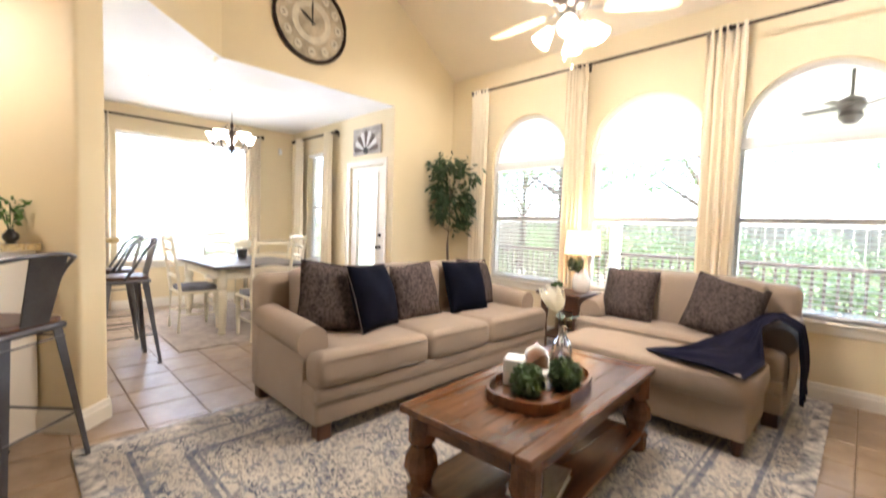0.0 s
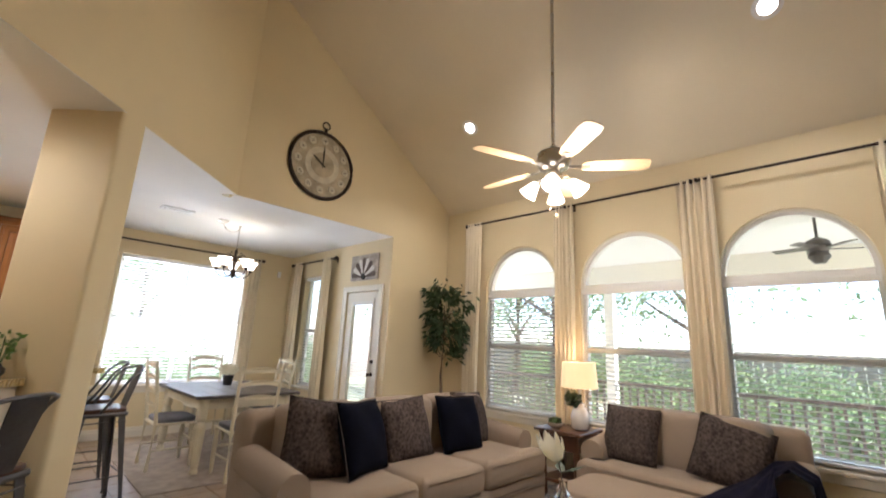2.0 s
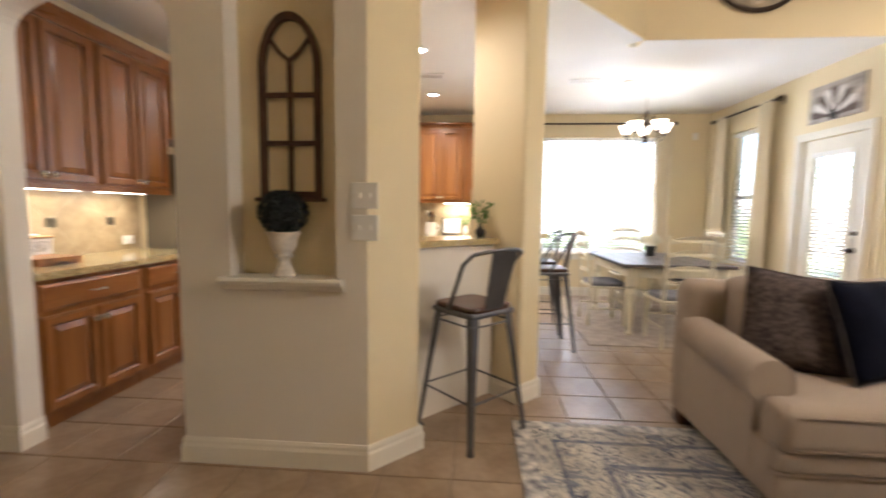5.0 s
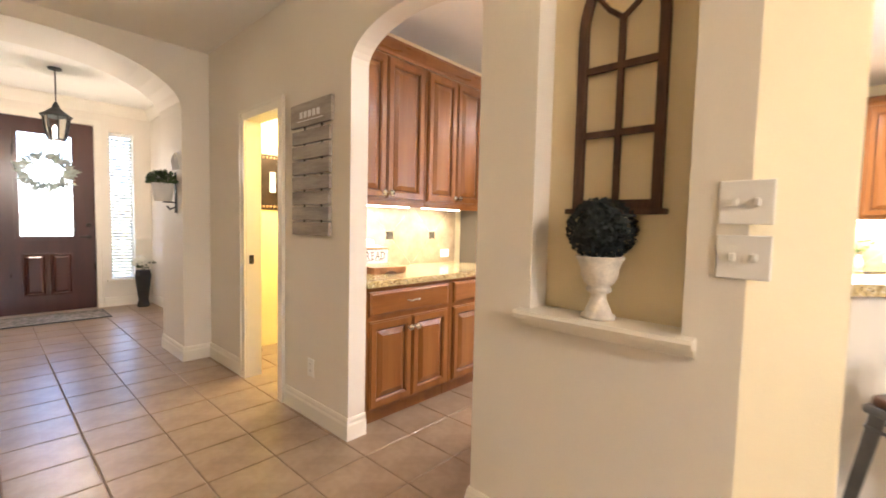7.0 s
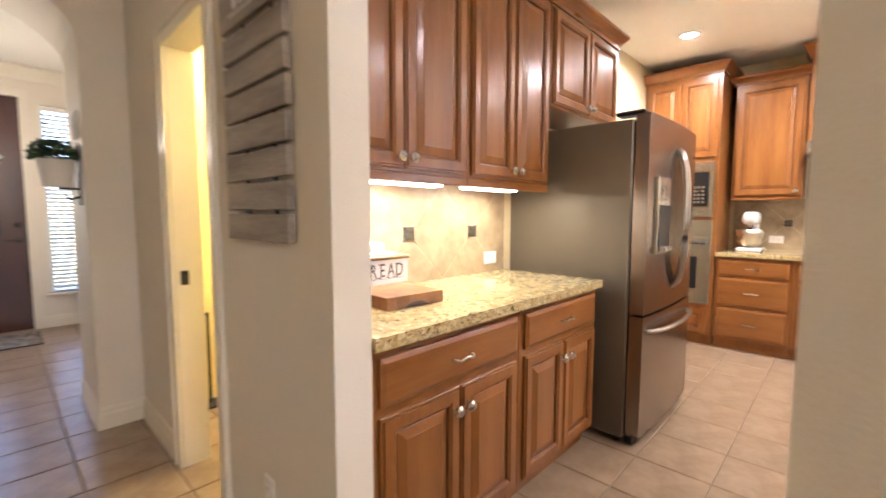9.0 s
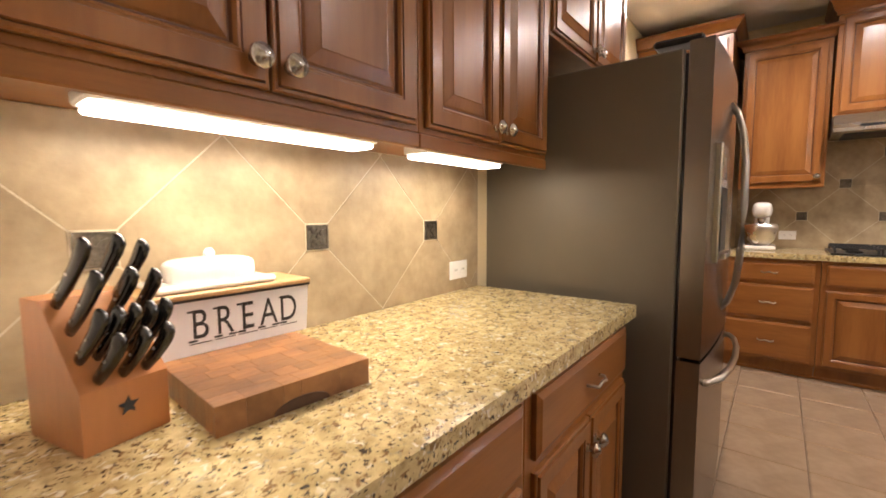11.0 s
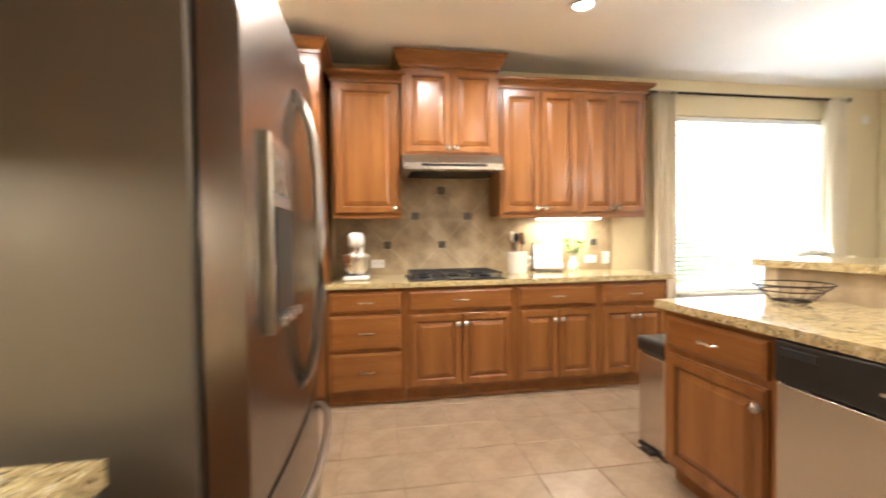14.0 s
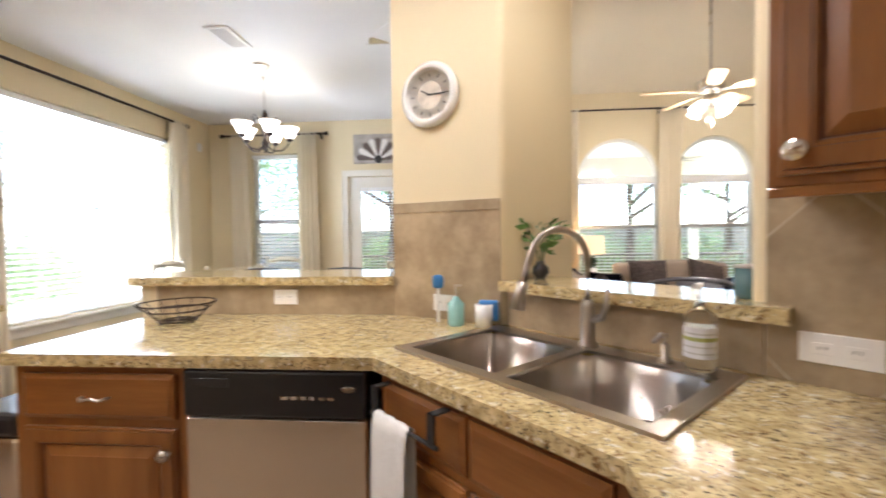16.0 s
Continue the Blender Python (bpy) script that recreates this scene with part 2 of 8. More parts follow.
def brushed(m, amount):
    """Brushing across the sheet: reflections drawn out upright."""
    n, l = m.node_tree.nodes, m.node_tree.links
    t = n.new("ShaderNodeTangent")
    t.direction_type, t.axis = "RADIAL", "Z"
    n["Principled BSDF"].inputs["Anisotropic"].default_value = amount
    l.new(t.outputs[0], n["Principled BSDF"].inputs["Tangent"])


brushed(STEEL, 0.75)
FRIDGE_STEEL = mat("slate_fridge_steel", (0.27, 0.235, 0.2), 0.26, metal=1.0, scale=3, var=0.04, fine=60, bump=0.0, stretch=(1, 1, 3), gloss=0.02)
STEEL_DARK = mat("grey_fridge_side", (0.15, 0.128, 0.095), 0.4, metal=0.35, scale=3, var=0.06, fine=260, bump=0.05)
FAUCET = mat("satin_nickel_faucet", (0.4, 0.36, 0.31), 0.3, metal=1.0, scale=6, var=0.06, fine=150, bump=0.0)
SINK = mat("satin_sink_steel", (0.46, 0.42, 0.37), 0.3, metal=1.0, scale=5, var=0.08, fine=90, bump=0.01)
GUNMETAL = mat("gunmetal_stool_steel", (0.14, 0.14, 0.15), 0.38, metal=0.8, scale=6, var=0.2, fine=90, bump=0.03)
BLACK = mat("black_plastic", (0.012, 0.012, 0.013), 0.3, scale=5, var=0.2, fine=120, bump=0.01)
IRON = mat("black_iron", (0.02, 0.02, 0.02), 0.6, scale=8, var=0.3, fine=100, bump=0.06)
CHALK = mat("chalk_cream_paint", (0.7, 0.64, 0.48), 0.6, scale=7, var=0.08, fine=50, bump=0.05)
GREY_WOOD = mat("weathered_grey_wood", (0.38, 0.34, 0.3), 0.8, scale=3, var=0.35, fine=30, bump=0.15, stretch=(2, 0.5, 4), each=0.12)
SLATE_TOP = mat("grey_stained_top", (0.1, 0.085, 0.075), 0.4, scale=3, var=0.25, fine=28, bump=0.06, stretch=(0.6, 4, 2))
LEAF = mat("silk_leaf_green", (0.035, 0.075, 0.022), 0.5, scale=20, var=0.4, fine=80, bump=0.03, each=0.3)
LEAF_OUT = mat("garden_foliage", (0.12, 0.19, 0.07), 0.6, scale=1.2, var=0.5, fine=10, bump=0.03, each=0.3)
LEAF_OUT = translucent(LEAF_OUT, (0.34, 0.42, 0.2))
TOPIARY = mat("boxwood_dark", (0.006, 0.012, 0.009), 0.7, scale=30, var=0.5, fine=120, bump=0.2)
BARK = mat("bark", (0.16, 0.12, 0.09), 0.9, scale=9, var=0.35, fine=40, bump=0.4, stretch=(1, 1, 0.3))
CERAMIC = mat("white_ceramic", (0.82, 0.8, 0.76), 0.18, scale=4, var=0.03, fine=50, bump=0.005, coat=0.5)
STONE_POT = mat("aged_white_pot", (0.66, 0.6, 0.5), 0.7, scale=14, var=0.25, fine=90, bump=0.15)
PETAL = mat("white_petals", (0.85, 0.82, 0.7), 0.6, scale=12, var=0.06, fine=60, bump=0.03)
PETAL = translucent(PETAL, (0.85, 0.82, 0.68))
GLASS = glass("clear_glass")
PANE = pane_glass("window_glass")
BULB = glow("frosted_shade_lit", (1.0, 0.84, 0.6), 0.75)
CAN_GLOW = glow("recessed_lens", (1.0, 0.9, 0.76), 4.0)
STRIP_GLOW = glow("under_cabinet_lens", (1.0, 0.86, 0.6), 1.6)
SHADE = glow("lit_linen_shade", (1.0, 0.62, 0.28), 0.16, base=(0.62, 0.46, 0.26))
GRASS = mat("lawn", (0.22, 0.23, 0.14), 0.95, scale=2, var=0.35, fine=60, bump=0.4)
DECK = mat("patio_concrete", (0.66, 0.61, 0.53), 0.85, scale=2, var=0.12, fine=60, bump=0.1)
RAIL = mat("weathered_rail", (0.13, 0.1, 0.085), 0.8, scale=3, var=0.25, fine=30, bump=0.05, stretch=(2, 2, 0.5))
FENCE = mat("cedar_fence", (0.4, 0.34, 0.28), 0.9, scale=2, var=0.25, fine=20, bump=0.15, stretch=(4, 4, 0.4))
SCREEN_INK = mat("dark_lettering", (0.03, 0.028, 0.026), 0.7, scale=8, var=0.2, fine=80, bump=0.0)
RUG = rug_pattern()


# ---- building helpers ----
def part(name, bm, material, parent=None, label="", smooth=False, kind=""):
    me = bpy.data.meshes.new(name)
    bmesh.ops.recalc_face_normals(bm, faces=bm.faces)
    bm.to_mesh(me)
    bm.free()
    me.materials.append(material)
    if smooth:
        me.shade_smooth()
    ob = new(name, me)
    ob.parent = parent
    return tagged(ob, label=label, kind=kind)


def twin(ob, name, parent=None, m=None):
    """Another object on the same mesh."""
    other = new(name, ob.data)
    other.parent = parent
    if m is not None:
        other.matrix_basis = m
    return other


def thing(name, label, category, where=(0, 0, 0), rz=0, group=""):
    ob = new(name)
    ob.empty_display_size = 0.05
    ob.matrix_basis = pose(*where, 0, 0, rz)
    return tagged(ob, label, category, group)


def structure(name, bm, material, label):
    return tagged(part(name, bm, material), label, "building", "", "structure")


def box(bm, x0, x1, y0, y1, z0, z1, bevel=0.0, seg=1):
    r = bmesh.ops.create_cube(bm, size=1.0, matrix=Matrix.LocRotScale(((x0 + x1) / 2, (y0 + y1) / 2, (z0 + z1) / 2), None, (abs(x1 - x0), abs(y1 - y0), abs(z1 - z0))))
    if bevel:
        edges = list({e for v in r["verts"] for e in v.link_edges})
        bmesh.ops.bevel(bm, geom=edges, offset=bevel, segments=seg, affect="EDGES", profile=0.5)
    return bm


def boxed(*a, **k):
    return box(bmesh.new(), *a, **k)


def turned(bm, m, first=0):
    bmesh.ops.transform(bm, matrix=m, verts=bm.verts[:] if not first else [v for v in bm.verts if v.index >= first])
    return bm


def lathe(bm, profile, seg=20, at=(0, 0, 0), caps=True):
    """A turned shape from (radius, height) pairs."""
    rings = []
    for r, z in profile:
        rings.append([bm.verts.new((at[0] + r * math.cos(2 * math.pi * k / seg), at[1] + r * math.sin(2 * math.pi * k / seg), at[2] + z)) for k in range(seg)])
    for a, b in zip(rings, rings[1:]):
        for k in range(seg):
            bm.faces.new((a[k], a[(k + 1) % seg], b[(k + 1) % seg], b[k]))
    if caps:
        bm.faces.new(rings[0][::-1])
        bm.faces.new(rings[-1])
    return bm


def tube(bm, points, radius, seg=8, taper=None, closed=False):
    """A round bar along points."""
    pts = [Vector(p) for p in points]
    count, rings = len(pts), []
    for k, p in enumerate(pts):
        a, b = pts[(k - 1) % count] if closed or k else p, pts[(k + 1) % count] if closed or k < count - 1 else p
        d = (b - a).normalized()
        side = d.cross(Vector((0, 0, 1)))
        side = side.normalized() if side.length > 1e-3 else Vector((1, 0, 0))
        up = side.cross(d)
        r = radius if taper is None else radius + (taper - radius) * k / (count - 1)
        rings.append([bm.verts.new(p + r * (math.cos(2 * math.pi * s / seg) * side + math.sin(2 * math.pi * s / seg) * up)) for s in range(seg)])
    pairs = list(zip(rings, rings[1:])) + ([(rings[-1], rings[0])] if closed else [])
    for a, b in pairs:
        for s in range(seg):
            bm.faces.new((a[s], a[(s + 1) % seg], b[(s + 1) % seg], b[s]))
    if not closed:
        bm.faces.new(rings[0][::-1])
        bm.faces.new(rings[-1])
    return bm


def slab(bm, outer, holes, place, t0, t1):
    """A plate with holes: place(u, v, t) gives the point in the world."""
    loops = [list(outer)] + [list(h) for h in holes]
    flat = [p for loop in loops for p in loop]
    tris = tessellate_polygon([[Vector((u, v, 0)) for u, v in loop] for loop in loops])
    front = [bm.verts.new(place(u, v, t0)) for u, v in flat]
    back = [bm.verts.new(place(u, v, t1)) for u, v in flat]
    for tri in tris:
        bm.faces.new([front[k] for k in tri])
        bm.faces.new([back[k] for k in reversed(tri)])
    first = 0
    for loop in loops:
        n = len(loop)
        for k in range(n):
            a, b = first + k, first + (k + 1) % n
            bm.faces.new((front[a], front[b], back[b], back[a]))
        first += n
    return bm


def prism(bm, poly, z0, z1):
    return slab(bm, poly, [], lambda u, v, t: (u, v, t), z0, z1)


def bullnose(poly, which, r=0.028, seg=5):
    """A plan outline with the named corners rounded, as plaster over bullnose bead."""
    out, n = [], len(poly)
    for k, p in enumerate(poly):
        if k not in which:
            out.append(p)
            continue
        p, a, b = Vector(p), Vector(poly[k - 1]), Vector(poly[(k + 1) % n])
        a, b = p + (a - p).normalized() * r, p + (b - p).normalized() * r
        for i in range(seg + 1):
            t = i / seg
            out.append(tuple(a * (1 - t) ** 2 + p * 2 * t * (1 - t) + b * t * t))
    return out


def rect(u0, u1, v0, v1):
    return [(u0, v0), (u1, v0), (u1, v1), (u0, v1)]


def arch(u0, u1, v0, spring, rise, seg=20):
    """A round-headed opening's outline."""
    c, r = (u0 + u1) / 2, (u1 - u0) / 2
    return [(u0, v0), (u1, v0)] + [(c + r * math.cos(math.pi * k / seg), spring + rise * math.sin(math.pi * k / seg)) for k in range(seg + 1)]


ALONG_X = lambda u, v, t: (u, t, v)
ALONG_Y = lambda u, v, t: (t, u, v)


def sweep(bm, path, profile):
    """A trim whose profile (out, up) runs along a floor line; out is to the line's right."""
    pts = [Vector(p) for p in path]
    rows = []
    for k, p in enumerate(pts):
        dirs = []
        if k:
            dirs.append((p - pts[k - 1]).normalized())
        if k < len(pts) - 1:
            dirs.append((pts[k + 1] - p).normalized())
        outs = [Vector((d.y, -d.x, 0)) for d in dirs]
        o = sum(outs, Vector()).normalized()
        o = o / max(0.3, o.dot(outs[0]))
        rows.append([bm.verts.new(p + o * u + Vector((0, 0, v))) for u, v in profile])
    n = len(profile)
    for a, b in zip(rows, rows[1:]):
        for k in range(n):
            bm.faces.new((a[k], b[k], b[(k + 1) % n], a[(k + 1) % n]))
    bm.faces.new(rows[0])
    bm.faces.new(rows[-1][::-1])
    return bm


# ---- walls, ceilings ----
def roof_z(y):
    return 3.32 + 0.66 * (4.9 - y) if y > 1.3 else 5.696 - 0.66 * (1.3 - y)


WINDOWS = ((-3.66, -2.60), (-2.32, -1.18), (-0.97, 0.10))
SILL, SPRING, TOPZ = 0.62, 2.10, 2.66
bm = bmesh.new()
slab(bm, rect(-4.57, 2.4, -0.1, 3.30), [arch(a, b, SILL, SPRING, TOPZ - SPRING) for a, b in WINDOWS], ALONG_X, 4.9, 5.06)
structure("wall_north", bm, PAINT, "cream painted wall with three tall arched windows")

bm = bmesh.new()
slab(bm, [(3.85, 0), (4.896, 0), (4.896, roof_z(4.896)), (1.80, roof_z(1.80)), (1.80, 2.75), (3.85, 2.75)], [], ALONG_Y, -4.41, -4.57)
structure("wall_clock", bm, PAINT, "cream gable wall above the wide opening to the dining nook")

DIAG = lambda u, v, t: (-2.49 - 0.7071 * (u + t), -0.10 + 0.7071 * (u - t), v)
ylen = 2.715
bm = bmesh.new()
slab(bm, [(0, 2.75), (ylen, 2.75), (ylen, roof_z(1.82)), (1.98, roof_z(1.3)), (0, roof_z(-0.1))], [], DIAG, 0.0, 0.16)
structure("wall_diagonal", bm, PAINT, "cream wall set at a slant above the bar openings")

bm = bmesh.new()
prism(bm, bullnose([(-3.30, 0.71), (-3.445, 0.855), (-4.165, 0.76), (-4.165, 0.60), (-3.665, 0.375)], (0, 1, 4)), 0, 2.7497)
structure("wall_column", bm, PAINT, "cream painted column between bar and dining nook")
bm = bmesh.new()
prism(bm, bullnose([(-2.4902, -0.10), (-2.715, 0.125), (-3.035, -0.195), (-2.692, -0.578), (-2.692, -0.10)], (1, 2)), 0, 2.7497)
structure("wall_bar_end", bm, PAINT, "cream painted wall end beside the bar opening")
bm = bmesh.new()
prism(bm, [(-2.8485, -0.0885), (-3.4735, 0.5365), (-3.64, 0.37), (-3.015, -0.255)], 0, 1.058)
structure("wall_bar_knee", bm, PAINT_HALL, "low painted wall carrying the raised bar top")
bm = bmesh.new()
box(bm, -5.455, -4.167, 0.60, 0.745, 0, 1.058)
structure("wall_peninsula", bm, PAINT, "low cream wall behind the peninsula counter")

ARCH = [(-1.035, 0)] + [(-1.49 + 0.455 * math.cos(math.pi * k / 20), 2.147 + 0.19 * math.sin(math.pi * k / 20)) for k in range(21)] + [(-1.945, 0)]
bm = bmesh.new()
slab(bm, [(-0.1, 0)] + ARCH + [(-2.77, 0), (-2.77, 2.03), (-3.33, 2.03), (-3.33, 0), (-4.1, 0), (-4.1, 2.75), (-2.2, 2.75), (-2.2, roof_z(-2.2)), (-0.1, roof_z(-0.1))], [arch(-0.77, -0.25, 0.95, 2.25, 0.2)], ALONG_Y, -2.49, -2.61)
structure("wall_niche", bm, PAINT_HALL, "pale cream wall with an arched kitchen doorway and a tall niche")
bm = bmesh.new()
box(bm, -2.69, -2.612, -1.035, -0.102, 0, 2.748)
structure("wall_niche_back", bm, PAINT, "cream painted back of the niche wall")

bm = bmesh.new()
slab(bm, rect(-2.7, 4.0, 0, 2.9), [rect(1.41, 3.11, 0.66, 2.41)], ALONG_Y, -7.2, -7.36)
structure("wall_west", bm, PAINT, "cream kitchen and dining wall with a wide window")
bm = bmesh.new()
slab(bm, [(-7.198, 0), (-5.38, 0), (-5.38, 2.05), (-4.61, 2.05), (-4.61, 0), (-4.412, 0), (-4.412, 2.9), (-7.198, 2.9)], [rect(-6.65, -6.03, 0.65, 2.36)], ALONG_X, 3.845, 4.0)
structure("wall_dining_north", bm, PAINT, "cream dining wall with a patio door and narrow window")
bm = bmesh.new()
box(bm, -7.198, -2.612, -2.7, -2.58, 0, 2.9)
structure("wall_kitchen_south", bm, PAINT, "cream kitchen wall behind the cabinets")

# hall, foyer, bath and the closing walls
FOYER = [(-0.37, 0)] + [(-1.32 + 0.95 * math.cos(math.pi * k / 20), 2.2 + 0.4 * math.sin(math.pi * k / 20)) for k in range(21)] + [(-2.27, 0)]
bm = bmesh.new()
slab(bm, [(2.4, 0), *FOYER, (-2.7, 0), (-2.7, 2.9), (2.4, 2.9)], [], ALONG_X, -4.105, -4.73)
structure("wall_foyer_arch", bm, PAINT_HALL, "pale cream wall with a broad arch to the entry")
bm = bmesh.new()
slab(bm, [(0.6, 0), (-1.19, 0), (-1.19, 2.48), (-2.15, 2.48), (-2.15, 0), (-2.9, 0), (-2.9, 2.9), (0.6, 2.9)], [rect(-2.59, -2.31, 0.38, 2.43), rect(-1.06, -0.80, 0.38, 2.43)], ALONG_X, -7.38, -7.54)
structure("wall_entry", bm, PAINT_HALL, "pale cream entry wall with sidelight windows")
bm = bmesh.new()
box(bm, -2.95, -2.8, -7.378, -4.732, 0, 2.9)
structure("wall_foyer_west", bm, PAINT_HALL, "pale cream entry side wall")
bm = bmesh.new()
box(bm, 0.35, 0.5, -7.378, -4.732, 0, 2.9)
structure("wall_foyer_east", bm, PAINT_HALL, "pale cream entry side wall")
bm = bmesh.new()
box(bm, 2.4, 2.55, -4.73, 5.06, 0, 5.9)
structure("wall_east", bm, PAINT, "cream living room wall")
bm = bmesh.new()
slab(bm, [(-2.612, 2.72), (2.398, 2.72), (2.398, 3.5), (-2.612, 3.5)], [], ALONG_X, -2.2, -2.32)
structure("wall_bulkhead", bm, PAINT_HALL, "cream drop from the vault to the hall ceiling")
bm = bmesh.new()
box(bm, -4.4, -4.25, -4.1, -2.702, 0, 2.6)
structure("wall_bath_west", bm, PAINT_BATH, "yellow bathroom wall")
bm = bmesh.new()
box(bm, -4.248, -2.612, -4.25, -4.1, 0, 2.6)
box(bm, -4.248, -2.612, -2.80, -2.703, 0, 2.6)
structure("wall_bath_sides", bm, PAINT_BATH, "yellow bathroom walls")

bm = bmesh.new()
slab(bm, [(5.06, roof_z(5.06)), (1.3, roof_z(1.3)), (-2.32, roof_z(-2.32)), (-2.32, roof_z(-2.32) + 0.15), (1.3, roof_z(1.3) + 0.15), (5.06, roof_z(5.06) + 0.15)], [], ALONG_Y, -4.57, 2.55)
structure("ceiling", bm, CEIL, "vaulted cream ceiling of the living room")
bm = bmesh.new()
prism(bm, [(-2.612, -0.21), (-4.572, 1.75), (-4.572, 3.843), (-7.198, 3.843), (-7.198, -2.578), (-2.612, -2.578)], 2.7505, 2.85)
structure("ceiling_kitchen", bm, CEIL_FLAT, "flat white kitchen and dining ceiling")
bm = bmesh.new()
slab(bm, rect(0.02, 2.70, 2.7455, 2.7495), [], DIAG, 0.002, 0.19)
structure("ceiling_soffit_slant", bm, CEIL_FLAT, "flat white underside of the slanted wall")
bm = bmesh.new()
box(bm, -4.60, -4.412, 1.81, 3.842, 2.7445, 2.7485)
structure("ceiling_soffit_nook", bm, CEIL_FLAT, "flat white underside of the gable wall")
bm = bmesh.new()
box(bm, -2.488, 2.4, -4.105, -2.322, 2.72, 2.85)
structure("ceiling_hall", bm, CEIL_FLAT, "flat white hall ceiling")
bm = bmesh.new()
box(bm, -2.8, 0.35, -7.378, -4.732, 2.80, 2.9)
structure("ceiling_foyer", bm, CEIL_FLAT, "flat entry ceiling")
bm = bmesh.new()
box(bm, -4.248, -2.612, -4.098, -2.805, 2.5, 2.6)
structure("ceiling_bath", bm, CEIL_FLAT, "flat bathroom ceiling")
bm = bmesh.new()
box(bm, -7.36, 2.55, -7.54, 5.06, -0.25, -0.006)
structure("floor", bm, GROUT, "brown grout bed under the beige floor tiles")

# baseboards
BASE = [(0.001, 0), (0.017, 0), (0.017, 0.085), (0.012, 0.1), (0.012, 0.115), (0.007, 0.13), (0.001, 0.13)]


def baseboard(*pts):
    structure("baseboard", sweep(bmesh.new(), [(x, y, 0) for x, y in pts], BASE), TRIM, "white painted baseboard")


baseboard((-2.61, -1.035), (-2.49, -1.035), (-2.49, -0.10), (-2.715, 0.125), (-2.862, -0.022))
baseboard((-3.4735, 0.5365), (-3.30, 0.71), (-3.445, 0.855), (-4.165, 0.76))
baseboard((-2.49, -2.68), (-2.49, -1.945), (-2.61, -1.945))
baseboard((-2.27, -4.73), (-2.27, -4.105), (-2.49, -4.105), (-2.49, -3.42))
baseboard((-4.44, 3.845), (-4.41, 3.845), (-4.41, 4.9), (2.4, 4.9), (2.4, -4.1), (-0.37, -4.105), (-0.37, -4.73))
baseboard((-7.2, 0.92), (-7.2, 3.845), (-5.46, 3.845))
baseboard((-2.23, -7.38), (-2.8, -7.38))
baseboard((0.35, -7.38), (-1.10, -7.38))
baseboard((-2.8, -7.38), (-2.8, -4.735))

# ---- windows, doors, blinds, curtains ----
def slats(bm_w, depth=0.048):
    bm = bmesh.new()
    box(bm, -bm_w / 2, bm_w / 2, -depth / 2, depth / 2, -0.0012, 0.0012)
    return bm


def blind(label, where, rz, width, z0, z1, pitch=0.045, tilt=10, group="window blinds", depth=0.048):
    b = thing("window_blind", label, "blind", where, rz, group)
    part("headrail", boxed(-width / 2, width / 2, -0.025, 0.025, z1 - 0.045, z1, bevel=0.003), WHITE, b)
    part("bottom_rail", boxed(-width / 2, width / 2, -0.024, 0.024, z0, z0 + 0.016, bevel=0.003), WHITE, b)
    count = int((z1 - 0.06 - z0 - 0.02) / pitch)
    first = None
    for k in range(count):
        m = pose(0, 0, z0 + 0.03 + pitch * (k + 0.5), tilt, 0, 0)
        if first is None:
            first = part("slat", slats(width - 0.01, depth), SLAT, b)
            first.matrix_basis = m
        else:
            twin(first, "slat", b, m)
    for u in (-width * 0.32, width * 0.32):
        part("cord", tube(bmesh.new(), [(u, 0.0, z0), (u, 0.0, z1 - 0.04)], 0.0012, 4), WHITE, b)
    return b


def panes(parent, rects, y):
    for (a, b, c, d) in rects:
        g = part("pane", boxed(a, b, y - 0.002, y + 0.002, c, d), PANE, parent)
        g.visible_shadow = False


for number, (a, b) in enumerate(WINDOWS, 1):
    c = (a + b) / 2
    w = tagged(new("window_%d" % number), "tall white arched window with a round head light", "window", "", "structure")
    f = 0.045
    bm = bmesh.new()
    slab(bm, arch(a, b, SILL, SPRING, TOPZ - SPRING, 28), [arch(a + f, b - f, SILL + f, SPRING, TOPZ - SPRING - f, 28)], ALONG_X, 4.965, 5.03)
    part("window_frame", bm, WHITE, w)
    bm = bmesh.new()
    slab(bm, arch(a - 0.002, b + 0.002, SILL, SPRING, TOPZ - SPRING + 0.002, 28), [arch(a + 0.018, b - 0.018, SILL + 0.018, SPRING, TOPZ - SPRING - 0.018, 28)], ALONG_X, 4.935, 4.962)
    part("stop", bm, TRIM, w)
    part("transom_bar", boxed(a + f, b - f, 4.955, 5.03, 2.055, 2.115, bevel=0.004), WHITE, w)
    part("meeting_rail", boxed(a + f, b - f, 4.97, 5.025, 1.375, 1.425, bevel=0.004), WHITE, w)
    panes(w, [(a + f, b - f, SILL + f, 1.375), (a + f, b - f, 1.425, 2.055)], 5.0)
    bm = bmesh.new()
    slab(bm, [(a + f, 2.115), (b - f, 2.115)] + [(c + (b - a - 2 * f) / 2 * math.cos(math.pi * k / 28), SPRING + 0.015 + (TOPZ - SPRING - f - 0.015) * math.sin(math.pi * k / 28)) for k in range(29)], [], ALONG_X, 4.998, 5.002)
    g = part("arched_pane", bm, PANE, w)
    g.visible_shadow = False
    part("window_sill", boxed(a - 0.06, b + 0.06, 4.86, 4.962, SILL - 0.03, SILL, bevel=0.006), TRIM, w)
    part("apron", boxed(a - 0.04, b + 0.04, 4.885, 4.899, SILL - 0.10, SILL - 0.031, bevel=0.004), TRIM, w)
    blind("white wooden blind lowered in an arched window", (c, 4.935, 0), 0, b - a - 0.045, SILL + 0.02, 2.05, tilt=(22, 8, 6)[number - 1])

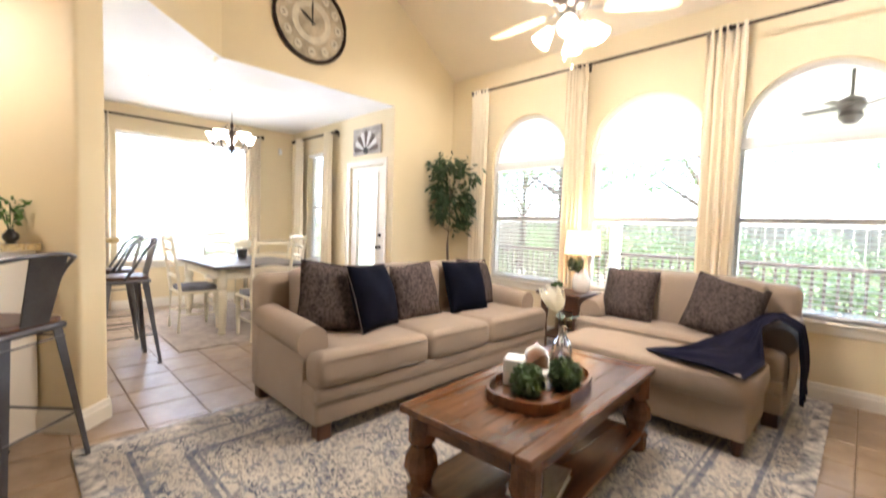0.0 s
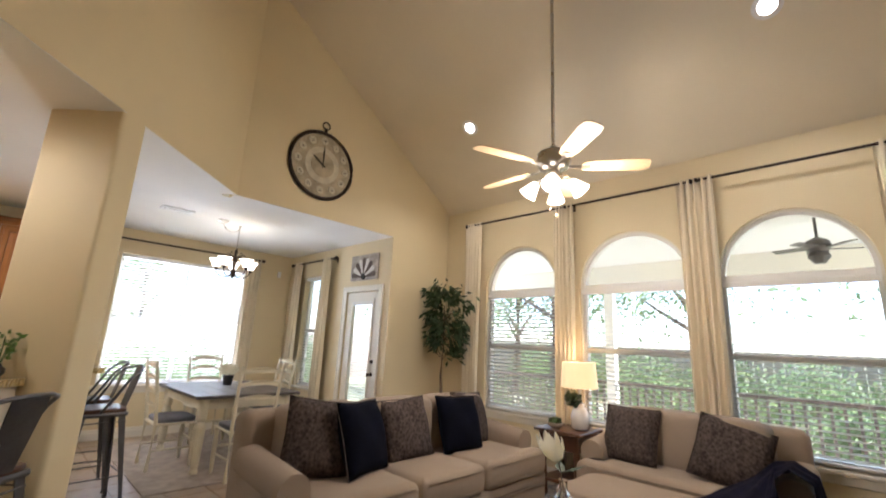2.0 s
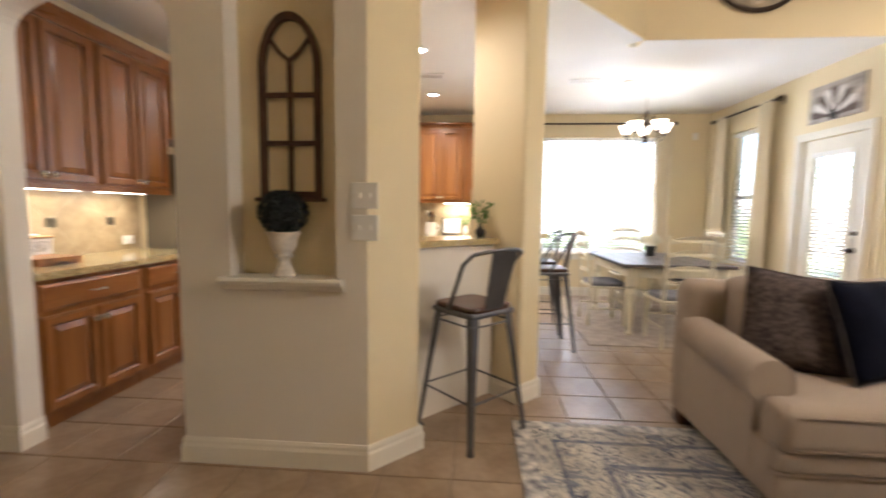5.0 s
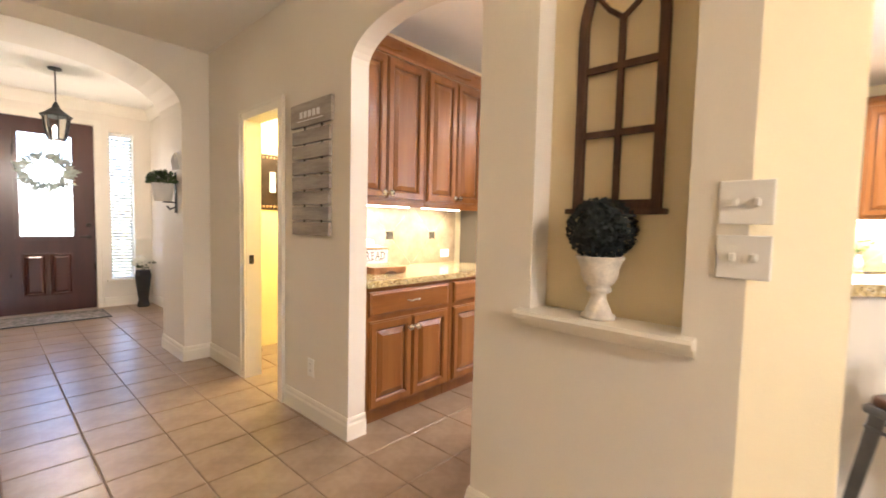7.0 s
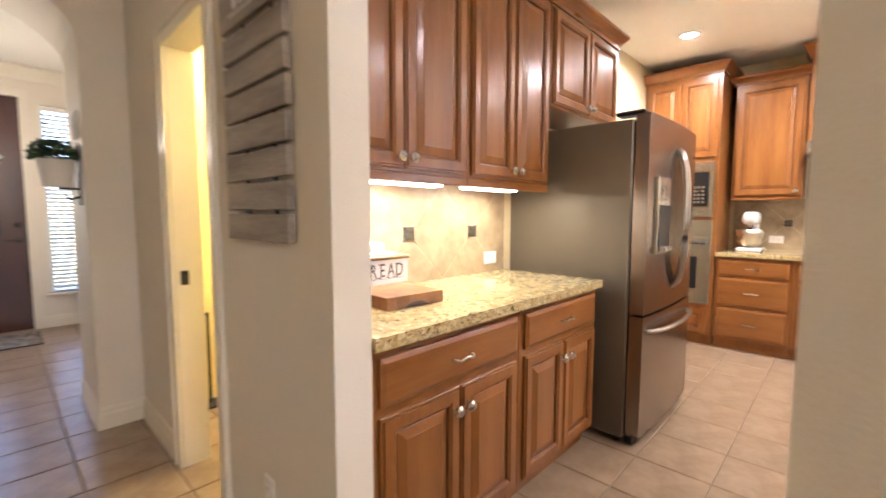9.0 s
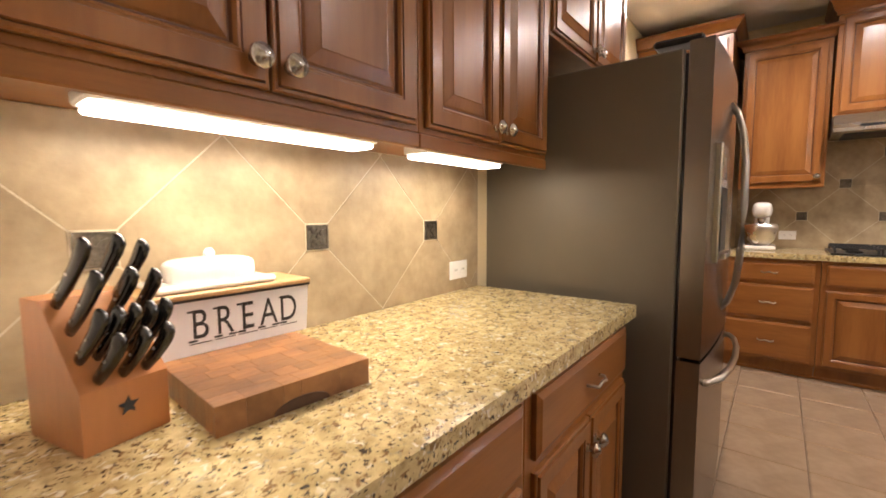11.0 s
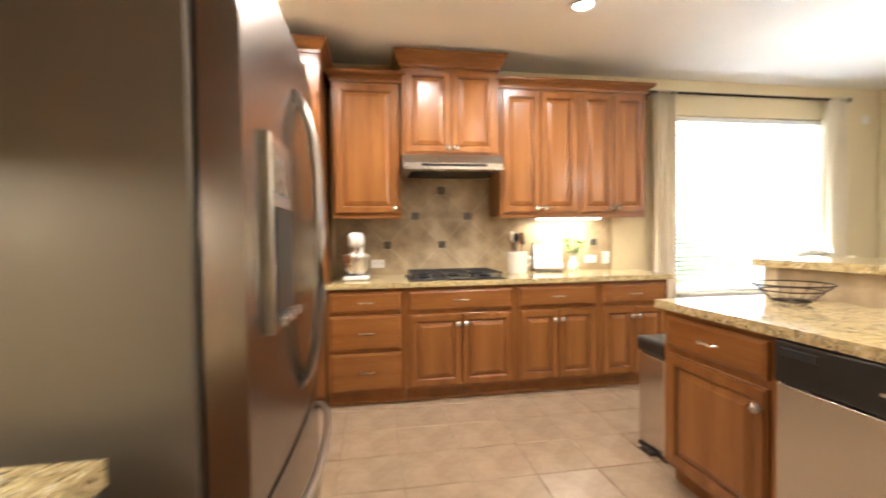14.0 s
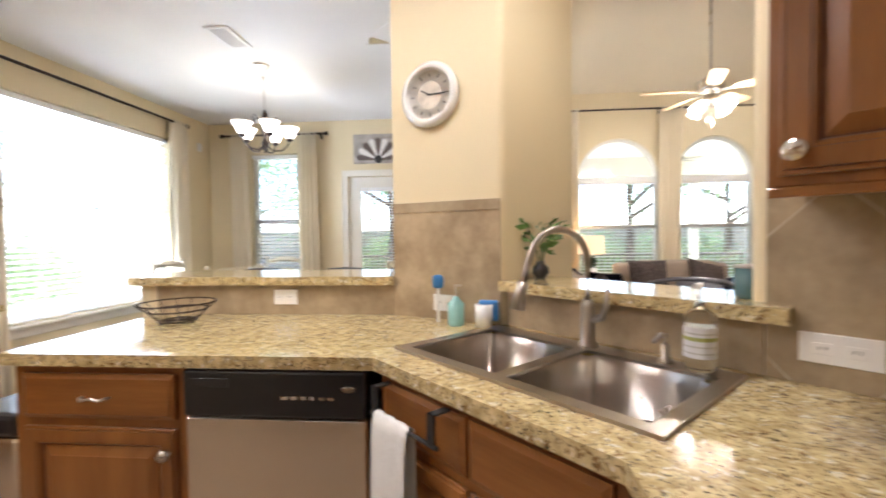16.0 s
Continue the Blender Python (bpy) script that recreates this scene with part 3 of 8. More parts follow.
# dining window, side window
w = tagged(new("window_4"), "wide white two-light window in the dining nook", "window", "", "structure")
bm = bmesh.new()
slab(bm, rect(1.41, 3.11, 0.66, 2.41), [rect(1.46, 2.24, 0.71, 1.52), rect(2.28, 3.06, 0.71, 1.52), rect(1.46, 2.24, 1.56, 2.36), rect(2.28, 3.06, 1.56, 2.36)], ALONG_Y, -7.28, -7.34)
part("window_frame", bm, WHITE, w)
for a, b in ((1.46, 2.24), (2.28, 3.06)):
    for c, d in ((0.71, 1.52), (1.56, 2.36)):
        g = part("pane", boxed(-7.312, -7.308, a, b, c, d), PANE, w)
        g.visible_shadow = False
part("window_sill", boxed(-7.26, -7.15, 1.35, 3.17, 0.63, 0.66, bevel=0.006), TRIM, w)
part("apron", boxed(-7.198, -7.185, 1.38, 3.14, 0.56, 0.629, bevel=0.004), TRIM, w)
blind("white wooden blind lowered in the wide dining window", (-7.235, 2.26, 0), 90, 1.68, 0.67, 2.40, tilt=-14)
w = tagged(new("window_5"), "narrow white double-hung window in the dining nook", "window", "", "structure")
bm = bmesh.new()
slab(bm, rect(-6.65, -6.03, 0.65, 2.36), [rect(-6.60, -6.08, 0.70, 1.48), rect(-6.60, -6.08, 1.53, 2.31)], ALONG_X, 3.93, 3.98)
part("window_frame", bm, WHITE, w)
panes(w, [(-6.60, -6.08, 0.70, 1.48), (-6.60, -6.08, 1.53, 2.31)], 3.955)
part("window_sill", boxed(-6.70, -5.98, 3.80, 3.925, 0.62, 0.65, bevel=0.006), TRIM, w)
blind("white wooden blind lowered in a narrow window", (-6.34, 3.885, 0), 0, 0.60, 0.66, 2.35, tilt=14)


def casing(name, u0, u1, z1, place, t0, t1, label):
    bm = bmesh.new()
    e = 0.075
    slab(bm, [(u0 - e, 0), (u0, 0), (u0, z1), (u1, z1), (u1, 0), (u1 + e, 0), (u1 + e, z1 + e), (u0 - e, z1 + e)], [], place, t0, t1)
    structure(name, bm, TRIM, label)
    bm = bmesh.new()
    e2 = 0.02
    slab(bm, [(u0 - e, 0), (u0 - e + e2, 0), (u0 - e + e2, z1 + e - e2), (u1 + e - e2, z1 + e - e2), (u1 + e - e2, 0), (u1 + e, 0), (u1 + e, z1 + e), (u0 - e, z1 + e)], [], place, t1, t1 + (t1 - t0) * 0.5)
    structure("trim", bm, TRIM, "raised outer edge of a white door casing")


casing("door_trim_patio", -5.38, -4.61, 2.05, ALONG_X, 3.843, 3.828, "white painted casing round the patio door")
casing("door_trim_bath", -3.33, -2.77, 2.03, ALONG_Y, -2.488, -2.473, "white painted casing round the bathroom door")
casing("door_trim_entry", -2.15, -1.19, 2.48, ALONG_X, -7.378, -7.36, "white painted casing round the front door")

d = tagged(new("door_1"), "white patio door with a full glass light and blind", "door", "", "structure")
bm = bmesh.new()
slab(bm, rect(-5.37, -4.62, 0.01, 2.04), [rect(-5.23, -4.76, 0.28, 1.92)], ALONG_X, 3.86, 3.905)
part("door_leaf", bm, TRIM, d)
bm = bmesh.new()
slab(bm, rect(-5.255, -4.735, 0.255, 1.945), [rect(-5.22, -4.77, 0.29, 1.91)], ALONG_X, 3.848, 3.86)
part("light_frame", bm, TRIM, d)
panes(d, [(-5.23, -4.76, 0.28, 1.92)], 3.895)
part("door_handle", lathe(bmesh.new(), [(0.026, 0), (0.026, 0.006), (0.01, 0.01), (0.01, 0.035), (0.024, 0.045), (0.027, 0.06), (0.015, 0.07)], 14), BRONZE, d, "dark bronze knob").matrix_basis = pose(-4.69, 3.86, 0.96, 90)
part("deadbolt", lathe(bmesh.new(), [(0.024, 0), (0.024, 0.012), (0.012, 0.02), (0.012, 0.03)], 14), BRONZE, d, "dark bronze deadbolt").matrix_basis = pose(-4.69, 3.86, 1.12, 90)
blind("white mini blind on the patio door glass", (-4.995, 3.872, 0), 0, 0.47, 0.29, 1.91, pitch=0.036, tilt=20, depth=0.022)

# front door
d = tagged(new("door_2"), "dark mahogany front door with a tall glass light", "door", "", "structure")
bm = bmesh.new()
slab(bm, rect(-2.1495, -1.1905, 0.0, 2.4795), [rect(-1.93, -1.40, 0.98, 2.30)], ALONG_X, -7.43, -7.48)
part("door_leaf", bm, DOOR_WOOD, d)
bm = bmesh.new()
slab(bm, rect(-1.965, -1.365, 0.945, 2.335), [rect(-1.92, -1.41, 0.99, 2.29)], ALONG_X, -7.412, -7.43)
part("light_frame", bm, DOOR_WOOD, d)


def raised(w, h, rings, grooves=()):
    """A panelled board: rings of (inset, forward) from its edge inwards; the back lies at y = 0, the face towards -y."""
    bm = bmesh.new()
    rows = []
    for inset, out in [(0, 0.0)] + rings:
        rows.append([bm.verts.new((x, -out, z)) for x, z in ((inset, inset), (w - inset, inset), (w - inset, h - inset), (inset, h - inset))])
    for p, q in zip(rows, rows[1:]):
        for k in range(4):
            face = bm.faces.new((p[k], p[(k + 1) % 4], q[(k + 1) % 4], q[k]))
            face.material_index = 1 if rows.index(q) in grooves else 0
    bm.faces.new(rows[0][::-1])
    bm.faces.new(rows[-1])
    return bm


for x in (-1.42, -1.68):
    p = part("panel", raised(0.23, 0.55, [(0, 0.012), (0.02, 0.016), (0.035, 0.004), (0.06, 0.014)]), DOOR_WOOD, d)
    p.matrix_basis = pose(x, -7.43, 0.22, 0, 0, 180)
panes(d, [(-1.93, -1.40, 0.98, 2.30)], -7.455)
for z in (0.3, 1.25, 2.2):
    part("hinge", tube(bmesh.new(), [(-1.194, -7.425, z), (-1.194, -7.425, z + 0.1)], 0.008, 6), BRONZE, d)
part("door_handle", box(lathe(bmesh.new(), [(0.03, 0), (0.03, 0.008), (0.012, 0.012), (0.012, 0.05)], 12), 0, 0.1, -0.01, 0.01, 0.045, 0.06), BRONZE, d, "dark bronze lever").matrix_basis = pose(-2.08, -7.43, 0.98, -90, 0, 0)
part("deadbolt", lathe(bmesh.new(), [(0.03, 0), (0.03, 0.012), (0.014, 0.02), (0.014, 0.03)], 12), BRONZE, d).matrix_basis = pose(-2.08, -7.43, 1.14, -90)
for number, (a, b) in ((6, (-2.59, -2.31)), (7, (-1.06, -0.80))):
    w = tagged(new("window_%d" % number), "narrow white sidelight window beside the front door", "window", "", "structure")
    bm = bmesh.new()
    slab(bm, rect(a, b, 0.38, 2.43), [rect(a + 0.03, b - 0.03, 0.41, 2.40)], ALONG_X, -7.47, -7.52)
    part("window_frame", bm, WHITE, w)
    panes(w, [(a + 0.03, b - 0.03, 0.41, 2.40)], -7.5)
    part("window_sill", boxed(a - 0.05, b + 0.05, -7.46, -7.335, 0.35, 0.38, bevel=0.005), TRIM, w)
    blind("white blind lowered in an entry sidelight", ((a + b) / 2, -7.42, 0), 0, b - a - 0.02, 0.39, 2.42, tilt=-42)
bm = sweep(bmesh.new(), [(0.35, -7.38, 2.66), (-2.8, -7.38, 2.66), (-2.8, -4.735, 2.66)], [(0.001, 0), (0.02, 0), (0.03, 0.03), (0.07, 0.09), (0.085, 0.11), (0.085, 0.139), (0.001, 0.139)])
structure("crown_moulding", bm, TRIM, "white crown moulding round the entry")


# curtains
def curtain(label, where, rz, w0, w1, z0, z1, folds, group):
    """A hanging panel with soft folds, gathered on a rod; local x along the wall, -y into the room."""
    c = thing("curtain", label, "curtain", where, rz, group)
    n, rows = folds * 10, 8
    bm = bmesh.new()
    front, back = [], []
    for r in range(rows + 1):
        v = r / rows
        z = z0 + (z1 - z0) * v
        spread = w0 + (w1 - w0) * v
        for sheet, off in ((front, -0.003), (back, 0.003)):
            row = []
            for k in range(n + 1):
                u = k / n
                a = 2 * math.pi * folds * u
                depth = 0.032 * math.sin(a + 0.5 * math.sin(3 * v)) + 0.008 * math.sin(2.3 * a + 4 * v)
                row.append(bm.verts.new((spread * (u - 0.5) + 0.006 * math.sin(a * 0.7 + 5 * v), depth + off, z)))
            sheet.append(row)
    for sheet in (front, back):
        for p, q in zip(sheet, sheet[1:]):
            for k in range(n):
                bm.faces.new((p[k], p[k + 1], q[k + 1], q[k]))
    for a, b in ((front[0], back[0]), (front[-1], back[-1])):
        for k in range(n):
            bm.faces.new((a[k], a[k + 1], b[k + 1], b[k]))
    part("panel", bm, CURTAIN, c, smooth=True)
    part("hem", boxed(-w0 / 2 + 0.01, w0 / 2 - 0.01, -0.012, 0.012, z0, z0 + 0.004), CURTAIN, c)
    return c


def rod(label, where, rz, length, group):
    r = thing("curtain_rod", label, "curtain rod", where, rz, group)
    part("bar", tube(bmesh.new(), [(-length / 2, 0, 0), (length / 2, 0, 0)], 0.0125, 10), BRONZE, r)
    for s in (-1, 1):
        fin = part("finial", lathe(bmesh.new(), [(0.012, 0), (0.022, 0.004), (0.022, 0.012), (0.014, 0.018), (0.026, 0.032), (0.026, 0.044), (0.012, 0.056)], 14), BRONZE, r)
        fin.matrix_basis = pose(s * length / 2, 0, 0, 0, 90 * s, 0)
        part("bracket", box(tube(bmesh.new(), [(s * (length / 2 - 0.06), 0, -0.014), (s * (length / 2 - 0.06), 0.095, -0.014)], 0.007, 6), s * (length / 2 - 0.06) - 0.015, s * (length / 2 - 0.06) + 0.015, 0.09, 0.097, -0.05, 0.03), BRONZE, r)
    return r


LG = "living room curtains"
for x, w0, w1 in ((-3.83, 0.26, 0.26), (-2.46, 0.27, 0.24), (-1.08, 0.30, 0.30), (0.30, 0.34, 0.30)):
    curtain("full-length cream linen curtain panel beside an arched window", (x, 4.80, 0), 0, w0, w1, 0.02, 3.06, 5, LG)
for a, b in ((-3.92, -2.50), (-2.42, -1.14), (-1.02, 0.45)):
    rod("dark bronze curtain rod above an arched window", ((a + b) / 2, 4.80, 3.035), 0, b - a, "living room rods")
DG = "dining curtains"
curtain("cream linen curtain panel beside the wide dining window", (-7.10, 3.15, 0), 90, 0.24, 0.22, 0.02, 2.61, 4, DG)
curtain("cream linen curtain panel beside the wide dining window", (-7.10, 1.22, 0), 90, 0.24, 0.22, 0.02, 2.61, 4, DG)
rod("dark bronze curtain rod above the wide dining window", (-7.10, 2.14, 2.59), 90, 2.24, "dining rods")
curtain("cream linen curtain panel beside the narrow dining window", (-6.75, 3.745, 0), 0, 0.24, 0.22, 0.02, 2.60, 4, DG)
curtain("cream linen curtain panel beside the narrow dining window", (-5.86, 3.745, 0), 0, 0.24, 0.22, 0.02, 2.60, 4, DG)
rod("dark bronze curtain rod above the narrow dining window", (-6.29, 3.745, 2.575), 0, 1.28, "dining rods")


# ---- lamps that the place has ----
def can_light(x, y, z, tilt=0.0, watts=55, lens=True):
    c = thing("recessed_light", "round white recessed ceiling light switched on", "ceiling light", (x, y, z), 0, "recessed lights")
    ring = part("trim_ring", lathe(bmesh.new(), [(0.062, -0.002), (0.098, -0.002), (0.1, -0.008), (0.064, -0.012)], 28, caps=False), WHITE, c)
    disc = part("lens", lathe(bmesh.new(), [(0.06, -0.004), (0.062, -0.003)], 24), CAN_GLOW, c)
    for o in (ring, disc):
        o.matrix_basis = pose(0, 0, 0, tilt)
    lamp("can_lamp", "SPOT", (x, y + 0.02 * math.sin(radians(tilt)), z - 0.03), watts, (1.0, 0.88, 0.7), 0.06, spot=130 if tilt else 172)


SLOPE = -33.4
for x in (-3.2, -0.30):
    can_light(x, 3.93, roof_z(3.93), SLOPE, 10)
for x, y, watts in ((-5.97, -2.04, 8.5), (-5.96, -1.01, 9), (-6.05, -0.15, 9), (-4.55, -0.14, 6.5), (-3.35, -0.25, 6)):
    can_light(x, y, 2.75, 0, watts)

# ---- kitchen ----
DOOR_RINGS = [(0.0, 0.010), (0.003, 0.013), (0.008, 0.013), (0.0095, 0.0115), (0.011, 0.019), (0.046, 0.019), (0.0475, 0.016), (0.052, 0.0165), (0.058, 0.011), (0.0605, 0.005), (0.064, 0.005), (0.068, 0.0075), (0.094, 0.016), (0.096, 0.0175)]
DOOR_GROOVES = (4, 7, 10, 11)
DRAWER_RINGS = [(0.0, 0.012), (0.010, 0.016), (0.016, 0.019)]
LOW_RINGS = [(0.0, 0.014), (0.004, 0.019), (0.035, 0.019), (0.04, 0.007), (0.044, 0.007), (0.06, 0.016)]
LOW_GROOVES = (4, 5)


def knob_mesh():
    return lathe(bmesh.new(), [(0.012, 0), (0.009, 0.004), (0.008, 0.014), (0.017, 0.017), (0.0205, 0.021), (0.019, 0.027), (0.0145, 0.028), (0.0135, 0.0315), (0.009, 0.032), (0.006, 0.036)], 18)


def pull_mesh():
    return tube(bmesh.new(), [(-0.048, 0, 0), (-0.046, -0.016, 0), (-0.032, -0.026, -0.004), (0, -0.028, 0.004), (0.032, -0.026, -0.004), (0.046, -0.016, 0), (0.048, 0, 0)], 0.0045, 6)


CRYSTAL = mat("mercury_glass_knob", (0.74, 0.71, 0.66), 0.12, metal=0.85, scale=90, var=0.25, fine=200, bump=0.02, coat=0.6)


def cabinet(name, label, where, rz, w, d, h, doors=(), drawers=(), toe=0.0, crown=0.0, group="kitchen cabinets", knobs=NICKEL, valance=0.0):
    """A cabinet unit; local x to the right along its face, y into the wall, the face at y = 0."""
    c = thing(name, label, "cabinet", where, rz, group)
    bm = bmesh.new()
    box(bm, 0, w, 0, d, toe, h, bevel=0.002)
    if toe:
        box(bm, 0.002, w - 0.002, 0.06, d, 0, toe - 0.001)
    part("body", bm, WOOD, c)
    for x0, x1, z0, z1, knob in doors:
        r = DOOR_RINGS if min(x1 - x0, z1 - z0) > 0.22 else LOW_RINGS
        p = part("door", raised(x1 - x0, z1 - z0, r, DOOR_GROOVES if r is DOOR_RINGS else LOW_GROOVES), WOOD, c)
        p.data.materials.append(GLAZE)
        p.matrix_basis = pose(x0, -0.001, z0)
        if knob:
            kx = (x1 - x0 - 0.028) if "r" in knob else 0.028
            kz = 0.042 if "b" in knob else z1 - z0 - 0.075
            k = part("knob", knob_mesh(), knobs, p, "round metal knob" if knobs is NICKEL else "ringed mercury-glass knob", smooth=True)
            k.matrix_basis = pose(kx, -0.019, kz, 90)
    for x0, x1, z0, z1 in drawers:
        p = part("drawer_front", raised(x1 - x0, z1 - z0, DRAWER_RINGS), WOOD_H, c)
        p.matrix_basis = pose(x0, -0.001, z0)
        k = part("pull", pull_mesh(), NICKEL, p, "curved nickel bar pull", smooth=True)
        k.matrix_basis = pose((x1 - x0) / 2, -0.019, (z1 - z0) / 2)
    if crown:
        prof = [(0.0, 0), (0.012, 0), (0.014, 0.02), (0.03, 0.04), (0.05, crown - 0.03), (0.062, crown - 0.018), (0.062, crown), (0.0, crown)]
        bm = sweep(bmesh.new(), [(0, d, h), (0, 0, h), (w, 0, h), (w, d, h)][::1], prof)
        part("crown", bm, WOOD_H, c)
    if valance:
        part("light_rail", boxed(0, w, -0.004, 0.016, -valance, 0.0, bevel=0.003), WOOD_H, c)
    return c


# south run, beside the fridge
for x, w in ((-2.614, 0.762), (-3.378, 0.732)):
    half = w / 2
    cabinet("base_cabinet", "cherry wood base cabinet with one drawer over double doors", (x, -1.965, 0), 180, w, 0.612, 0.874, doors=[(0.03, half - 0.003, 0.12, 0.665, "r"), (half + 0.003, w - 0.03, 0.12, 0.665, "l")], drawers=[(0.03, w - 0.03, 0.695, 0.845)], toe=0.1)
for x, w in ((-2.614, 0.762), (-3.378, 0.702)):
    half = w / 2
    cabinet("wall_cabinet", "tall cherry wood wall cabinet with raised-panel double doors", (x, -2.252, 1.42), 180, w, 0.326, 1.0, doors=[(0.02, half - 0.003, 0.015, 0.985, "rb"), (half + 0.003, w - 0.02, 0.015, 0.985, "lb")], crown=0.09, valance=0.035, knobs=CRYSTAL)
cabinet("wall_cabinet", "short cherry wood cabinet above the fridge", (-4.09, -2.252, 1.87), 180, 0.92, 0.326, 0.55, doors=[(0.02, 0.457, 0.015, 0.535, "rb"), (0.463, 0.90, 0.015, 0.535, "lb")], crown=0.09)


def counter(name, label, poly, z0=0.875, z1=0.915, holes=()):
    bm = bmesh.new()
    slab(bm, poly, holes, lambda u, v, t: (u, v, t), z0, z1)
    edges = [e for e in bm.edges if abs(e.verts[0].co.z - e.verts[1].co.z) < 1e-5 and e.calc_face_angle(0) > 1]
    bmesh.ops.bevel(bm, geom=edges, offset=0.012, segments=3, affect="EDGES", profile=0.5)
    x = sum(p[0] for p in poly) / len(poly)
    y = sum(p[1] for p in poly) / len(poly)
    c = thing(name, label, "counter", (x, y, z0))
    for v in bm.verts:
        v.co -= Vector((x, y, z0))
    part("slab", bm, GRANITE, c)
    under = [(p[0] - x + 0.03 * (1 if p[0] < x else -1), p[1] - y + 0.03 * (1 if p[1] < y else -1)) for p in poly]
    if not holes and len(poly) == 4:
        part("underlay", slab(bmesh.new(), under, [], lambda u, v, t: (u, v, t), -0.0008, -0.0002), WOOD, c)
    return c


counter("worktop", "speckled gold granite worktop beside the fridge", [(-2.613, -1.93), (-4.12, -1.93), (-4.12, -2.578), (-2.613, -2.578)])
counter("worktop", "speckled gold granite worktop along the cooktop wall", [(-6.555, -1.888), (-6.555, 0.88), (-7.198, 0.88), (-7.198, -1.888)])
# west run
Y0 = -1.885
base_units = ((Y0, 0.575), (Y0 + 0.577, 0.855), (Y0 + 1.434, 0.695), (Y0 + 2.131, 0.615))
cabinet("base_cabinet", "cherry wood base cabinet with three wide drawers", (-6.585, base_units[0][0], 0), 90, 0.575, 0.61, 0.874, drawers=[(0.03, 0.545, 0.70, 0.845), (0.03, 0.545, 0.42, 0.675), (0.03, 0.545, 0.12, 0.395)], toe=0.1)
for y, w in base_units[1:]:
    half = w / 2
    c = cabinet("base_cabinet", "cherry wood base cabinet under the cooktop worktop", (-6.585, y, 0), 90, w, 0.61, 0.874, doors=[(0.03, half - 0.003, 0.12, 0.665, "r"), (half + 0.003, w - 0.03, 0.12, 0.665, "l")], drawers=[(0.03, w - 0.03, 0.695, 0.845)], toe=0.1)
part("toe_trim", boxed(0, 0.577 + 0.855 + 0.695 + 0.615, -0.012, 0.0, 0.0, 0.02, bevel=0.004), WOOD_H, c).matrix_basis = pose(-2.131 - 0.0, 0.06, 0)
cabinet("wall_cabinet", "cherry wood wall cabinet with a single door", (-6.87, -1.84, 1.42), 90, 0.53, 0.325, 1.06, doors=[(0.02, 0.51, 0.02, 1.04, "rb")], crown=0.08, valance=0.02)
cabinet("wall_cabinet", "raised cherry wood cabinet above the range hood", (-6.82, -1.297, 1.90), 90, 0.80, 0.375, 0.70, doors=[(0.03, 0.397, 0.02, 0.68, "rb"), (0.403, 0.77, 0.02, 0.68, "lb")], crown=0.12)
for y, w in ((-0.475, 0.70), (0.23, 0.63)):
    half = w / 2
    cabinet("wall_cabinet", "cherry wood wall cabinet with double doors", (-6.87, y, 1.42), 90, w, 0.325, 1.06, doors=[(0.02, half - 0.003, 0.02, 1.04, "rb"), (half + 0.003, w - 0.02, 0.02, 1.04, "lb")], crown=0.08, valance=0.02)

# oven tower
c = cabinet("oven_cabinet", "tall cherry wood cabinet housing microwave and wall oven", (-6.57, -2.57, 0), 90, 0.675, 0.62, 2.56, doors=[(0.03, 0.335, 1.80, 2.53, "rb"), (0.341, 0.645, 1.80, 2.53, "lb"), (0.05, 0.625, 0.12, 0.36, "")], toe=0.1, crown=0.1)
mw = thing("microwave", "built-in stainless steel microwave with louvred trim", "microwave", (-6.57, -2.57, 0), 90)
part("trim_frame", slab(bmesh.new(), rect(0.03, 0.645, 1.24, 1.76), [rect(0.07, 0.605, 1.335, 1.665)], ALONG_X, -0.016, -0.001), STEEL, mw)
for z in (1.255, 1.275, 1.295, 1.315, 1.68, 1.70, 1.72, 1.74):
    part("louvre", boxed(0.045, 0.63, -0.024, -0.0165, z, z + 0.011, bevel=0.002), STEEL, mw)
part("door", boxed(0.072, 0.45, -0.028, -0.002, 1.34, 1.66, bevel=0.004), STEEL, mw)
part("window", boxed(0.11, 0.41, -0.031, -0.0285, 1.38, 1.62), BLACK, mw, "dark glass window")
part("control_panel", boxed(0.455, 0.60, -0.026, -0.002, 1.34, 1.66, bevel=0.003), BLACK, mw)
for i in range(5):
    for j in range(3):
        part("button", boxed(0.475 + j * 0.036, 0.500 + j * 0.036, -0.029, -0.0265, 1.37 + i * 0.035, 1.39 + i * 0.035), NICKEL, mw)
ov = thing("wall_oven", "stainless steel wall oven with a black glass panel", "oven", (-6.57, -2.57, 0), 90)
part("frame", boxed(0.03, 0.645, -0.012, -0.001, 0.40, 1.215, bevel=0.003), STEEL, ov)
part("control_panel", boxed(0.035, 0.64, -0.022, -0.0125, 1.06, 1.21, bevel=0.002), STEEL, ov)
part("display", boxed(0.20, 0.44, -0.025, -0.0225, 1.08, 1.19), BLACK, ov, "black glass display")
part("door", boxed(0.035, 0.64, -0.03, -0.0125, 0.43, 1.045, bevel=0.004), STEEL, ov)
part("window", boxed(0.14, 0.535, -0.033, -0.0305, 0.55, 0.86), BLACK, ov, "black glass window")
part("handle", tube(bmesh.new(), [(0.07, -0.03, 0.99), (0.07, -0.075, 0.99), (0.605, -0.075, 0.99), (0.605, -0.03, 0.99)], 0.011, 8), BLACK, ov, "black bar handle", smooth=True)
